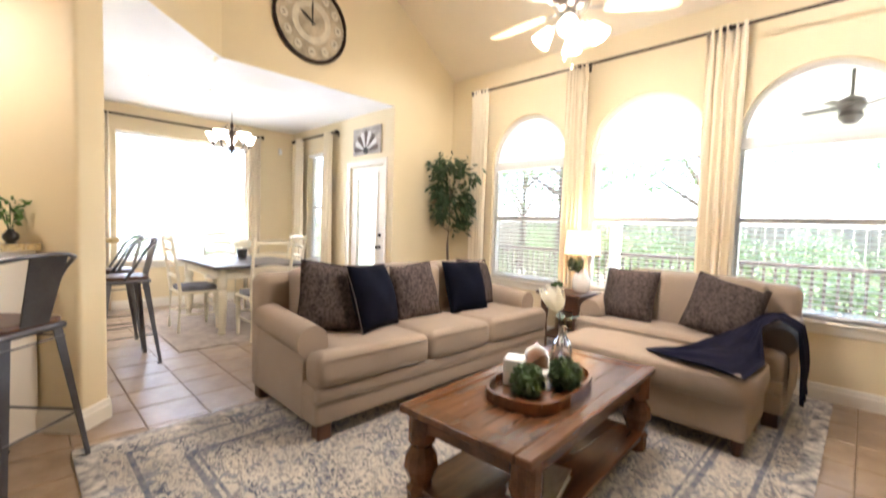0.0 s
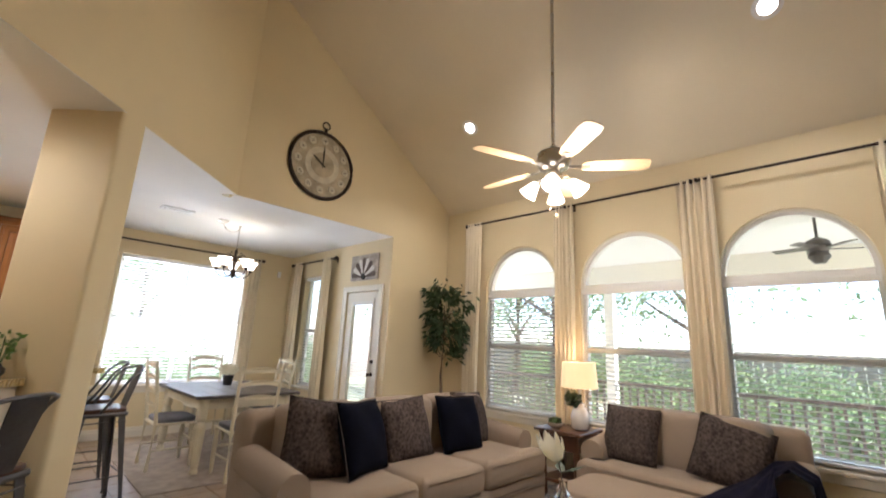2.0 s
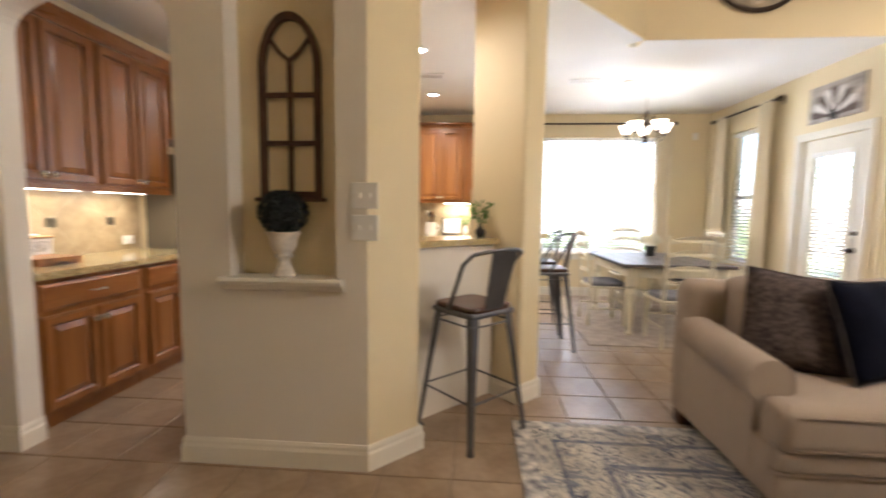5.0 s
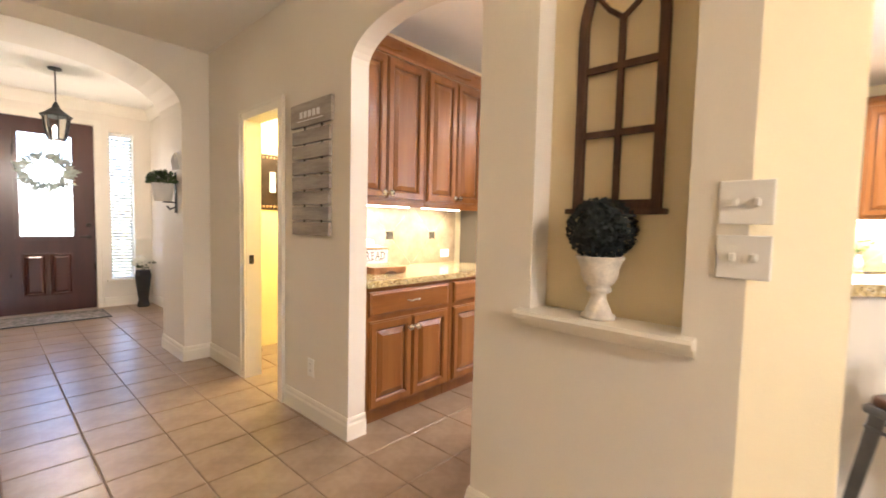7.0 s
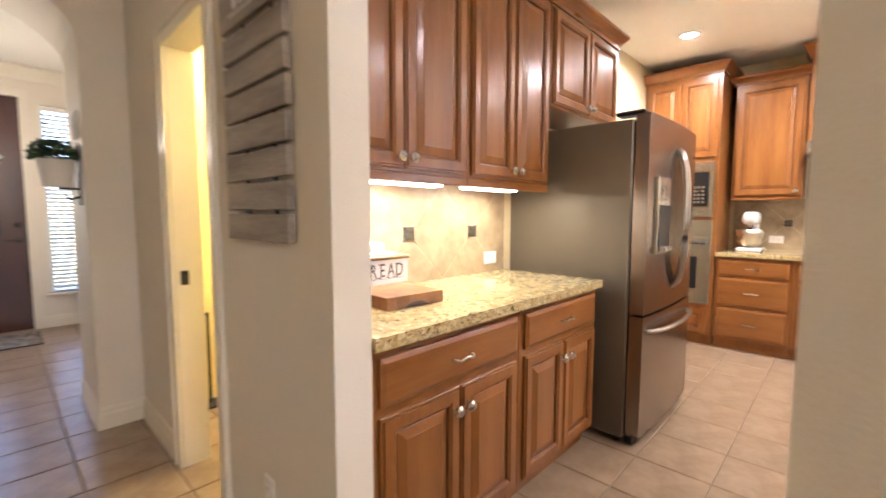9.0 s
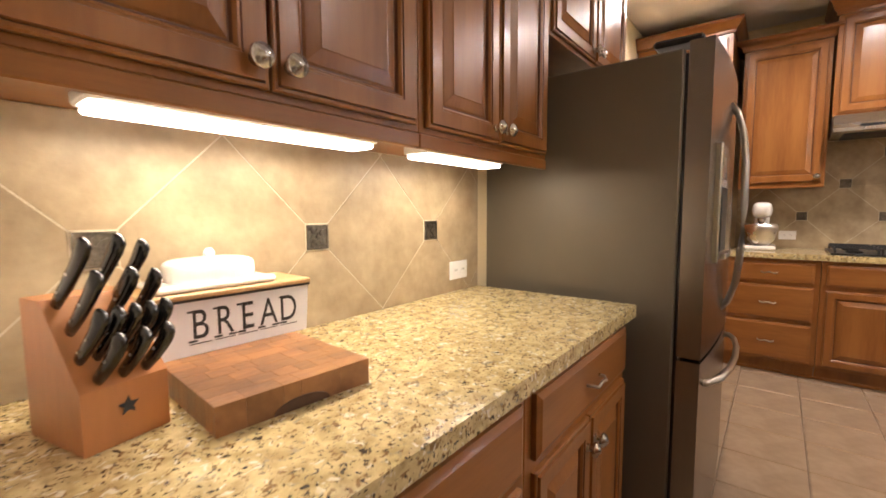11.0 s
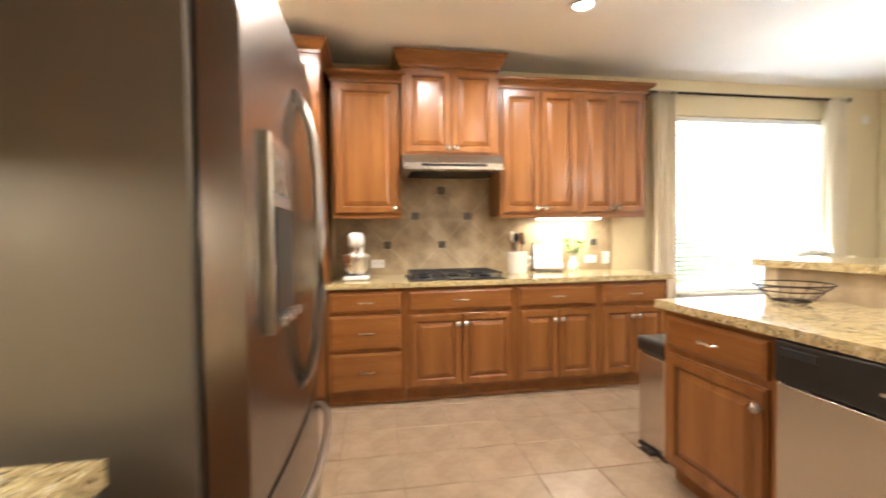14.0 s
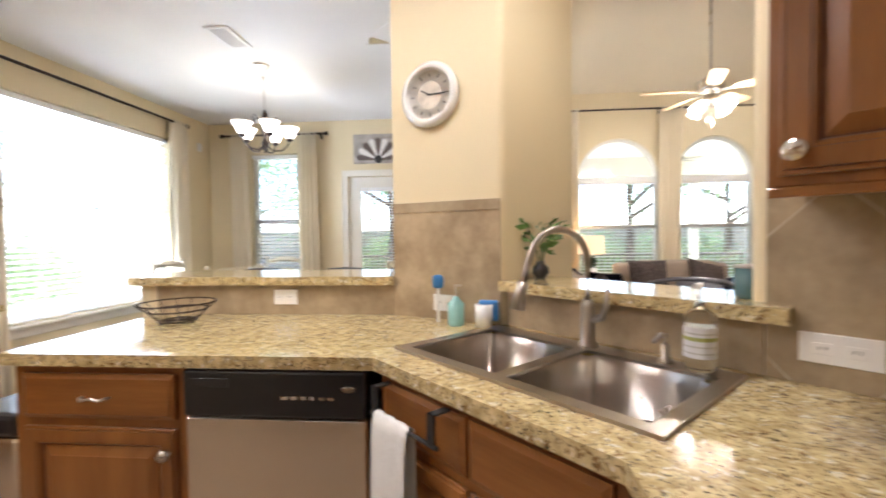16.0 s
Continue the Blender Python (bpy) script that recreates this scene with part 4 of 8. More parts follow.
part("bottom_rail", boxed(0.035, 0.64, -0.03, -0.0125, 0.402, 0.425, bevel=0.004), STEEL, ov)


def towel(label, where, rz, w, drop_front, drop_back, material, group=""):
    t = thing("towel", label, "towel", where, rz, group)
    bm = bmesh.new()
    prof = [(-0.020, -drop_front), (-0.022, -drop_front * 0.5), (-0.018, -0.02), (-0.012, 0.012), (0, 0.02), (0.012, 0.012), (0.018, -0.02), (0.02, -drop_back)]
    n = 10
    rows = [[bm.verts.new((w * (k / n - 0.5), y + 0.004 * math.sin(k * 1.9 + z * 9), z)) for k in range(n + 1)] for y, z in prof]
    inner = [[bm.verts.new((w * (k / n - 0.5), y * 0.72 + 0.004 * math.sin(k * 1.9 + z * 9), z - 0.005)) for k in range(n + 1)] for y, z in prof]
    for sheet in (rows, inner):
        for p, q in zip(sheet, sheet[1:]):
            for k in range(n):
                bm.faces.new((p[k], p[k + 1], q[k + 1], q[k]))
    part("cloth", bm, material, t, smooth=True)
    return t


LINEN = mat("white_cotton", (0.78, 0.77, 0.74), 0.95, scale=12, var=0.05, fine=250, bump=0.2, sheen=0.2)
TEAL = mat("teal_print", (0.08, 0.28, 0.3), 0.9, scale=12, var=0.3, fine=250, bump=0.2)
towel("white dish towel hung over the oven handle", (-6.495, -2.33, 0.985), 90, 0.17, 0.46, 0.3, LINEN)
towel("teal printed dish towel behind a white one", (-6.495, -2.215, 0.985), 90, 0.09, 0.48, 0.3, TEAL)

# range hood and cooktop
h = thing("range_hood", "stainless steel under-cabinet range hood", "range hood", (-7.2, -0.897, 1.77), 0)
bm = bmesh.new()
slab(bm, [(0.0, 0.0), (0.44, 0.0), (0.50, 0.02), (0.50, 0.055), (0.44, 0.128), (0.0, 0.128)], [], lambda u, v, t: (u, t, v), -0.395, 0.395)
part("canopy", bm, STEEL, h)
part("control_slot", boxed(0.494, 0.503, -0.26, 0.26, 0.028, 0.046), BLACK, h)
part("front_lip", boxed(0.4985, 0.505, -0.397, 0.397, 0.004, 0.026, bevel=0.002), NICKEL, h)
part("filter", boxed(0.05, 0.40, -0.33, 0.33, -0.006, -0.001), IRON, h)
k = thing("cooktop", "black gas cooktop with iron grates on the granite", "cooktop", (-6.87, -0.89, 0.915), 0)
part("plate", boxed(-0.25, 0.25, -0.375, 0.375, 0.001, 0.012, bevel=0.004), BLACK, k)
for i, (gx, gy) in enumerate(((-0.12, -0.24), (0.12, -0.24), (0, 0), (-0.12, 0.24), (0.12, 0.24))):
    part("burner", lathe(bmesh.new(), [(0.045, 0.012), (0.05, 0.02), (0.035, 0.028), (0.01, 0.03)], 14, (gx, gy, 0)), IRON, k)
for gy in (-0.24, 0.0, 0.24):
    bm = bmesh.new()
    for s in (-0.11, 0.11):
        box(bm, -0.22, 0.22, gy + s - 0.005, gy + s + 0.005, 0.033, 0.045)
    for s in (-0.215, -0.07, 0.07, 0.215):
        box(bm, s - 0.005, s + 0.005, gy - 0.115, gy + 0.115, 0.045, 0.055)
    for sx in (-0.21, 0.21):
        for sy in (-0.11, 0.11):
            box(bm, sx - 0.006, sx + 0.006, gy + sy - 0.006, gy + sy + 0.006, 0.012, 0.034)
    part("grate", bm, IRON, k)

# fridge
f = thing("refrigerator", "grey stainless french-door refrigerator with bottom freezer", "refrigerator", (-4.20, -1.83, 0), 180)
part("case", boxed(0, 0.89, 0, 0.76, 0.04, 1.755, bevel=0.006), STEEL_DARK, f, "textured dark grey side panels")
part("gasket", boxed(0.012, 0.878, -0.014, -0.001, 0.06, 1.74), BLACK, f)


def bowed(x0, x1, z0, z1, y0, bow, mid, half):
    """A door whose front bows outwards about mid."""
    bm = bmesh.new()
    n = 10
    front = [[bm.verts.new((x0 + (x1 - x0) * k / n, y0 - 0.07 - bow * (1 - ((x0 + (x1 - x0) * k / n - mid) / half) ** 2), z)) for k in range(n + 1)] for z in (z0, z1)]
    back = [[bm.verts.new((x0 + (x1 - x0) * k / n, y0, z)) for k in range(n + 1)] for z in (z0, z1)]
    for k in range(n):
        bm.faces.new((front[0][k], front[0][k + 1], front[1][k + 1], front[1][k]))
        bm.faces.new((back[0][k], back[1][k], back[1][k + 1], back[0][k + 1]))
        for r in (0, 1):
            bm.faces.new((front[r][k], back[r][k], back[r][k + 1], front[r][k + 1]))
    for e in (0, n):
        bm.faces.new((front[0][e], front[1][e], back[1][e], back[0][e]))
    bmesh.ops.bevel(bm, geom=[e for e in bm.edges if e.calc_face_angle(0) > 1.0], offset=0.006, segments=2, affect="EDGES")
    return bm


left = part("door", bowed(0.004, 0.443, 0.735, 1.775, -0.012, 0.02, 0.445, 0.445), FRIDGE_STEEL, f)
right = part("door", bowed(0.447, 0.886, 0.735, 1.775, -0.012, 0.02, 0.445, 0.445), FRIDGE_STEEL, f)
low = part("freezer_drawer", bowed(0.004, 0.886, 0.07, 0.722, -0.012, 0.02, 0.445, 0.445), FRIDGE_STEEL, f)
for p, x in ((left, 0.415), (right, 0.475)):
    part("handle", tube(bmesh.new(), [(x, -0.095, 0.84), (x, -0.12, 0.87), (x, -0.142, 0.95), (x, -0.153, 1.08), (x, -0.157, 1.25), (x, -0.153, 1.42), (x, -0.142, 1.53), (x, -0.12, 1.61), (x, -0.095, 1.64)], 0.012, 10), FAUCET, p, "curved steel bar handle", smooth=True)
part("handle", tube(bmesh.new(), [(0.07, -0.075, 0.635), (0.085, -0.105, 0.64), (0.15, -0.13, 0.64), (0.28, -0.148, 0.64), (0.445, -0.154, 0.64), (0.61, -0.148, 0.64), (0.74, -0.13, 0.64), (0.805, -0.105, 0.64), (0.82, -0.075, 0.635)], 0.012, 10), FAUCET, low, "curved steel bar handle", smooth=True)
disp = part("dispenser", boxed(0.10, 0.30, -0.1080, -0.0750, 1.05, 1.46, bevel=0.004), STEEL, f, "water and ice dispenser")
part("recess", boxed(0.115, 0.285, -0.1120, -0.1085, 1.09, 1.31), BLACK, disp)
part("tray", boxed(0.115, 0.285, -0.1300, -0.1125, 1.065, 1.085, bevel=0.003), NICKEL, disp)
part("control_strip", boxed(0.115, 0.285, -0.1120, -0.1085, 1.34, 1.43), NICKEL, disp)
for x in (0.06, 0.83):
    part("hinge_cover", boxed(x - 0.045, x + 0.045, -0.05, 0.10, 1.7765, 1.80, bevel=0.008), BLACK, f)
part("grille", boxed(0.02, 0.87, -0.04, 0.0, 0.012, 0.05, bevel=0.003), BLACK, f)
for x in (0.06, 0.83):
    for y in (0.05, 0.7):
        part("foot", lathe(bmesh.new(), [(0.02, 0), (0.02, 0.04)], 10, (x, y, 0)), BLACK, f)

# peninsula and sink corner
cabinet("base_cabinet", "cherry wood peninsula cabinet with drawer and single door", (-5.335, -0.095, 0), 0, 0.61, 0.69, 0.874, doors=[(0.04, 0.58, 0.12, 0.665, "r")], drawers=[(0.04, 0.58, 0.695, 0.845)], toe=0.1)
dw = thing("dishwasher", "stainless steel dishwasher with a black control panel", "dishwasher", (-4.715, -0.10, 0), 0)
part("door", boxed(0.004, 0.60, -0.022, 0.02, 0.10, 0.715, bevel=0.006), STEEL, dw)
part("tub", boxed(0.006, 0.598, 0.021, 0.58, 0.02, 0.865), BLACK, dw)
pan = part("control_panel", boxed(0.004, 0.60, -0.03, 0.02, 0.72, 0.868, bevel=0.008, seg=2), BLACK, dw, "glossy black control panel")
part("grip", boxed(0.03, 0.16, -0.034, -0.0305, 0.815, 0.845, bevel=0.0015), IRON, pan)
for k in range(6):
    part("button", boxed(0.33 + 0.03 * k, 0.35 + 0.03 * k, -0.033, -0.0305, 0.78, 0.79), NICKEL, pan)
part("badge", lathe(bmesh.new(), [(0.022, 0), (0.02, 0.003)], 16), NICKEL, pan, "oval silver badge").matrix_basis = pose(0.545, -0.031, 0.815, 90) @ Matrix.Diagonal((1, 0.5, 1, 1))
part("kick_plate", boxed(0.006, 0.598, 0.03, 0.06, 0.001, 0.099), BLACK, dw)
S = 0.7071
sc = thing("sink_cabinet", "cherry wood corner cabinet under the sink, set diagonally", "cabinet", (-4.085, -0.11, 0), -45, "kitchen cabinets")
bm = bmesh.new()
box(bm, 0, 0.80, 0.02, 0.30, 0.10, 0.66, bevel=0.002)
box(bm, 0.002, 0.798, 0.08, 0.28, 0, 0.099)
box(bm, 0, 0.80, 0.02, 0.04, 0.661, 0.874)
part("body", bm, WOOD, sc)
for x0, x1, k in ((0.03, 0.395, 0.337), (0.405, 0.77, 0.028)):
    p = part("door", raised(x1 - x0, 0.545, DOOR_RINGS, DOOR_GROOVES), WOOD, sc)
    p.data.materials.append(GLAZE)
    p.matrix_basis = pose(x0, 0.019, 0.12)
    part("knob", knob_mesh(), NICKEL, p, smooth=True).matrix_basis = pose(k, -0.019, 0.47, 90)
    q = part("false_front", raised(x1 - x0, 0.15, DRAWER_RINGS), WOOD_H, sc)
    q.matrix_basis = pose(x0, 0.019, 0.695)
rail = thing("towel_bar", "black over-door towel bar on the sink cabinet", "towel bar", (-4.085, -0.11, 0), -45)
bm = tube(bmesh.new(), [(0.06, -0.055, 0.775), (0.36, -0.055, 0.775)], 0.006, 8)
for x in (0.08, 0.34):
    box(bm, x - 0.012, x + 0.012, -0.06, -0.052, 0.77, 0.855)
    box(bm, x - 0.012, x + 0.012, -0.06, -0.002, 0.85, 0.855)
part("bar", bm, IRON, rail)
towel("white hand towel hung on a black bar", (-4.085 + S * 0.17 - S * 0.055, -0.11 - S * 0.17 - S * 0.055, 0.772), -45, 0.16, 0.42, 0.36, LINEN)
cabinet("base_cabinet", "cherry wood base cabinet beside the diagonal sink", (-3.50, -0.70, 0), -90, 0.32, 0.80, 0.874, doors=[(0.02, 0.30, 0.12, 0.845, "l")], toe=0.1)

C = Vector((-3.565, -0.152, 0))
E1, E2 = Vector((S, -S, 0)), Vector((S, S, 0))
along = lambda a, b: tuple((C + E1 * a + E2 * b)[:2])
bowls = ((-0.385, -0.02, -0.21, 0.17), (0.02, 0.385, -0.21, 0.17))
cut = [along(-0.40, -0.225), along(0.40, -0.225), along(0.40, 0.185), along(-0.40, 0.185)]
worktop = counter("worktop", "speckled gold granite worktop with the corner sink and peninsula", [(-5.365, -0.13), (-4.09, -0.13), (-3.53, -0.70), (-3.53, -1.033), (-2.695, -1.033), (-2.695, -0.58), (-3.645, 0.373), (-3.668, 0.373), (-4.165, 0.598), (-5.365, 0.598)], holes=[cut])
sk = thing("sink", "double-bowl stainless steel drop-in sink", "sink", (C.x, C.y, 0.915), -45)
bm = bmesh.new()
slab(bm, rect(-0.425, 0.425, -0.25, 0.25), [rect(a, b, c, d) for a, b, c, d in bowls], lambda u, v, t: (u, v, t), 0.0005, 0.009)
part("rim", bm, SINK, sk)
for a, b, c, d in bowls:
    bm = bmesh.new()
    rings = []
    for inset, z in ((0, 0.0), (0.008, -0.03), (0.015, -0.15), (0.045, -0.185), (0.07, -0.19)):
        rings.append([bm.verts.new((x, y, z)) for x, y in ((a + inset, c + inset), (b - inset, c + inset), (b - inset, d - inset), (a + inset, d - inset))])
    for p, q in zip(rings, rings[1:]):
        for k in range(4):
            bm.faces.new((p[k], p[(k + 1) % 4], q[(k + 1) % 4], q[k]))
    bm.faces.new(rings[-1])
    corners = [e for e in bm.edges if abs(e.verts[0].co.z - e.verts[1].co.z) > 0.004]
    bmesh.ops.bevel(bm, geom=corners, offset=0.03, segments=3, affect="EDGES")
    bowl = part("bowl", bm, SINK, sk, smooth=True)
    part("drain", lathe(bmesh.new(), [(0.045, 0), (0.043, 0.003), (0.03, 0.001), (0.01, 0.001)], 16, ((a + b) / 2, (c + d) / 2, -0.189)), NICKEL, bowl)
fa = thing("faucet", "brushed nickel gooseneck pull-down faucet", "faucet", tuple(C + E1 * 0.0 + E2 * 0.212 + Vector((0, 0, 0.9245))), -45)
part("base", lathe(bmesh.new(), [(0.032, 0), (0.032, 0.008), (0.024, 0.02), (0.022, 0.13), (0.018, 0.15)], 18), FAUCET, fa, smooth=True)
arc = [(0, 0, 0.14), (0, 0, 0.27)] + [(0, -0.10 + 0.10 * math.cos(math.pi * k / 10), 0.27 + 0.11 * math.sin(math.pi * k / 10)) for k in range(1, 10)] + [(-0.0, -0.21, 0.25), (0, -0.225, 0.20)]
part("neck", tube(bmesh.new(), arc, 0.0115, 12), FAUCET, fa, smooth=True).matrix_basis = pose(0, 0, 0, 0, 0, -28)
part("spray_head", tube(bmesh.new(), [(0, -0.222, 0.215), (0, -0.235, 0.17), (0, -0.242, 0.13)], 0.017, 10, taper=0.022), FAUCET, fa, smooth=True).matrix_basis = pose(0, 0, 0, 0, 0, -28)
part("lever", tube(bmesh.new(), [(0.015, 0.0, 0.09), (0.05, 0.0, 0.10), (0.065, 0.0, 0.14), (0.07, 0.0, 0.19)], 0.014, 8, taper=0.007), FAUCET, fa, smooth=True)
sd = thing("soap_pump", "brushed nickel soap pump set in the sink rim", "soap pump", tuple(C + E1 * 0.24 + E2 * 0.212 + Vector((0, 0, 0.9245))), -45)
part("base", lathe(bmesh.new(), [(0.02, 0), (0.02, 0.006), (0.011, 0.01), (0.011, 0.05)], 14), FAUCET, sd, smooth=True)
part("spout", tube(bmesh.new(), [(0, 0, 0.05), (0, 0, 0.075), (0, -0.03, 0.082), (0, -0.07, 0.07)], 0.007, 8), FAUCET, sd, smooth=True)

# raised bars
counter("raised_worktop", "speckled gold granite raised bar facing the dining nook", [(-5.50, 0.565), (-4.168, 0.565), (-4.168, 1.02), (-5.50, 1.02)], 1.06, 1.10)
counter("raised_worktop", "speckled gold granite bar ledge in the living room opening", [(-2.81, -0.10), (-3.447, 0.563), (-3.685, 0.345), (-3.03, -0.33)], 1.06, 1.10)

# backsplash tiles
ORN = mat("pewter_relief", (0.15, 0.13, 0.1), 0.36, metal=0.75, scale=30, var=0.4, fine=120, bump=0.2)


def splash(name, label, place, u0, u1, v0, v1, accents, step=0.305, phase=(0.0, 0.0), holes=()):
    """Diagonal stone tiles in a panel, with small square metal accents; place(u, v, t), t out of the wall."""
    base = structure(name, slab(bmesh.new(), rect(u0, u1, v0, v1), [], place, 0.001, 0.0072), SPLASH_GROUT, label)
    q, g = step * S, 0.0028
    n = int((u1 - u0 + v1 - v0) / q) + 4
    made = 0
    for i in range(-n, n):
        for j in range(-n, n):
            cu, cv = phase[0] + (i + j) * q, phase[1] + (i - j) * q
            poly = [(cu - q + g, cv), (cu, cv - q + g), (cu + q - g, cv), (cu, cv + q - g)]
            for axis, low, lim in ((0, True, u0), (0, False, u1), (1, True, v0), (1, False, v1)):
                out = []
                for k in range(len(poly)):
                    a, b = poly[k], poly[(k + 1) % len(poly)]
                    ina, inb = (a[axis] >= lim) == low or a[axis] == lim, (b[axis] >= lim) == low or b[axis] == lim
                    if ina:
                        out.append(a)
                    if ina != inb:
                        t = (lim - a[axis]) / (b[axis] - a[axis])
                        out.append((a[0] + t * (b[0] - a[0]), a[1] + t * (b[1] - a[1])))
                poly = out
                if len(poly) < 3:
                    break
            if len(poly) < 3:
                continue
            area = abs(sum(poly[k][0] * poly[(k + 1) % len(poly)][1] - poly[(k + 1) % len(poly)][0] * poly[k][1] for k in range(len(poly)))) / 2
            if area < 2e-4:
                continue
            part("tile", slab(bmesh.new(), poly, [], place, 0.0045, 0.0085), SPLASH, base)
            made += 1
    for cu, cv in accents:
        part("accent_joint", slab(bmesh.new(), rect(cu - 0.038, cu + 0.038, cv - 0.038, cv + 0.038), [], place, 0.006, 0.0092), SPLASH_GROUT, base)
        a = part("accent_tile", slab(bmesh.new(), rect(cu - 0.034, cu + 0.034, cv - 0.034, cv + 0.034), [], place, 0.006, 0.0115), ORN, base, "pewter relief accent tile")
        rim = slab(bmesh.new(), rect(cu - 0.034, cu + 0.034, cv - 0.034, cv + 0.034), [rect(cu - 0.0295, cu + 0.0295, cv - 0.0295, cv + 0.0295)], place, 0.0115, 0.0145)
        part("relief_border", rim, ORN, a)
        flower = bmesh.new()
        for k in range(8):
            w = math.pi / 4 * k
            reach = 0.026 if k % 2 == 0 else 0.0325
            c, d = math.cos(w), math.sin(w)
            petal = [(cu + c * r - d * q, cv + d * r + c * q) for r, q in ((0.006, 0.0), (0.013, 0.0052), (0.021, 0.0058), (reach, 0.0), (0.021, -0.0058), (0.013, -0.0052))]
            slab(flower, petal, [], place, 0.0116, 0.0142 + 0.0012 * (k % 2))
        slab(flower, [(cu + 0.007 * math.cos(math.pi * k / 5), cv + 0.007 * math.sin(math.pi * k / 5)) for k in range(10)], [], place, 0.0117, 0.0175)
        part("rosette", flower, ORN, a)


splash("backsplash_south", "beige diagonal stone backsplash with pewter accents", lambda u, v, t: (u, -2.58 + t, v), -4.115, -2.613, 0.916, 1.418, [(-3.31, 1.165), (-3.80, 1.165), (-2.82, 1.165)], 0.347, (-3.065, 1.165))
splash("backsplash_west", "beige diagonal stone backsplash behind the cooktop", lambda u, v, t: (-7.2 + t, u, v), -1.86, 0.72, 0.916, 1.418, [(-1.415, 1.18), (-0.93, 1.18), (0.53, 1.18)], 0.343, (-0.6875, 1.18))
splash("backsplash_hood", "beige diagonal stone backsplash under the range hood", lambda u, v, t: (-7.2 + t, u, v), -1.295, -0.475, 1.4185, 1.765, [(-1.165, 1.435), (-0.695, 1.435), (-0.93, 1.66)], 0.343, (-0.6875, 1.18))
structure("backsplash_bar", slab(bmesh.new(), rect(-5.365, -4.165, 0.916, 1.058), [], ALONG_X, 0.599, 0.592), SPLASH, "beige stone strip under the raised bar")
CF = lambda u, v, t: (-4.165 + 0.9116 * u - 0.411 * t, 0.60 - 0.411 * u - 0.9116 * t, v)
structure("backsplash_column", slab(bmesh.new(), rect(0.004, 0.542, 0.916, 1.395), [], CF, 0.001, 0.008), SPLASH, "beige stone facing on the kitchen side of the column")
structure("backsplash_column_edge", slab(bmesh.new(), rect(0.004, 0.542, 1.3955, 1.44), [], CF, 0.001, 0.011), SPLASH, "beige stone border strip on the column")
KF = lambda u, v, t: (-3.64 + S * u - S * t, 0.37 - S * u - S * t, v)
structure("backsplash_sink", slab(bmesh.new(), rect(0.0, 0.866, 0.916, 1.058), [], KF, 0.001, 0.008), SPLASH, "beige stone strip behind the sink")
splash("backsplash_corner", "beige diagonal stone backsplash beside the sink", KF, 0.87, 1.34, 0.916, 1.40, [], 0.40, (1.0, 1.12))
cabinet("wall_cabinet", "cherry wood corner wall cabinet beside the sink opening", (-3.64 + S * (0.94 - 0.325), 0.37 - S * (0.94 + 0.325), 1.37), -45, 0.46, 0.32, 1.05, doors=[(0.02, 0.44, 0.02, 1.03, "lb")], crown=0.08, knobs=CRYSTAL, valance=0.02)


# outlets and switches
def outlet(label, where, rx, rz, w=0.115, h=0.072, kind="outlet", slots=2, name="outlet"):
    o = thing(name, label, kind, where, rz, "wall plates")
    part("plate", boxed(-w / 2, w / 2, -0.006, 0, -h / 2, h / 2, bevel=0.002), WHITE, o)
    for k in range(slots):
        u = (k - (slots - 1) / 2) * (w / slots) * (0.8 if w > h else 0)
        v = 0 if w > h else (k - (slots - 1) / 2) * 0.04
        if kind == "outlet":
            part("socket", boxed(u - 0.017, u + 0.017, -0.0085, -0.0062, v - 0.014, v + 0.014, bevel=0.001), WHITE, o)
            for du in (-0.006, 0.006):
                part("slot", boxed(u + du - 0.0012, u + du + 0.0012, -0.0088, -0.0084, v - 0.003, v + 0.006), BLACK, o)
        else:
            part("toggle", boxed(u - 0.006, u + 0.006, -0.016, -0.0062, v - 0.011, v + 0.011, bevel=0.001), WHITE, o)
    return o


outlet("white outlet plate with a plug-in on the stone backsplash", (-3.97, -2.571, 1.0), 0, 180)
outlet("white outlet plate on the stone backsplash", (-7.191, -1.50, 1.02), 0, 90)
outlet("white switch plates on the stone backsplash", (-7.191, 0.50, 1.02), 0, 90)
outlet("white switch plate on the stone backsplash", (-7.191, 0.66, 1.03), 0, 90, 0.075, 0.115, slots=1)
outlet("white outlet plate on the raised bar wall", (-4.70, 0.592, 1.0), 0, 0)
outlet("white outlet plate on the stone column", tuple(Vector(CF(0.28, 0.99, 0.009))), 0, -24)
outlet("white four-gang outlet plate beside the sink", tuple(Vector(KF(1.012, 1.008, 0.009))), 0, -45, 0.15)

# under-cabinet lights
for name, where, rz, L, W in (("s", (-3.05, -2.385, 1.409), 0, 0.56, 0.4), ("s", (-3.72, -2.385, 1.409), 0, 0.42, 0.3), ("w", (-7.06, 0.22, 1.412), 90, 0.6, 0.8)):
    u = thing("under_cabinet_light", "slim white under-cabinet light switched on", "light", where, rz, "under-cabinet lights")
    part("housing", boxed(-L / 2, L / 2, -0.045, 0.045, -0.012, 0.011, bevel=0.004), WHITE, u)
    part("lens", boxed(-L / 2 + 0.01, L / 2 - 0.01, -0.04, 0.04, -0.024, -0.0125, bevel=0.004), STRIP_GLOW, u)
    data = bpy.data.lights.new("strip_lamp", "AREA")
    data.shape, data.size, data.size_y, data.energy, data.color = "RECTANGLE", L * 0.9, 0.07, W, (1.0, 0.88, 0.62)
    new("strip_lamp", data).matrix_basis = pose(where[0], where[1], where[2] - 0.027, 0, 0, rz)

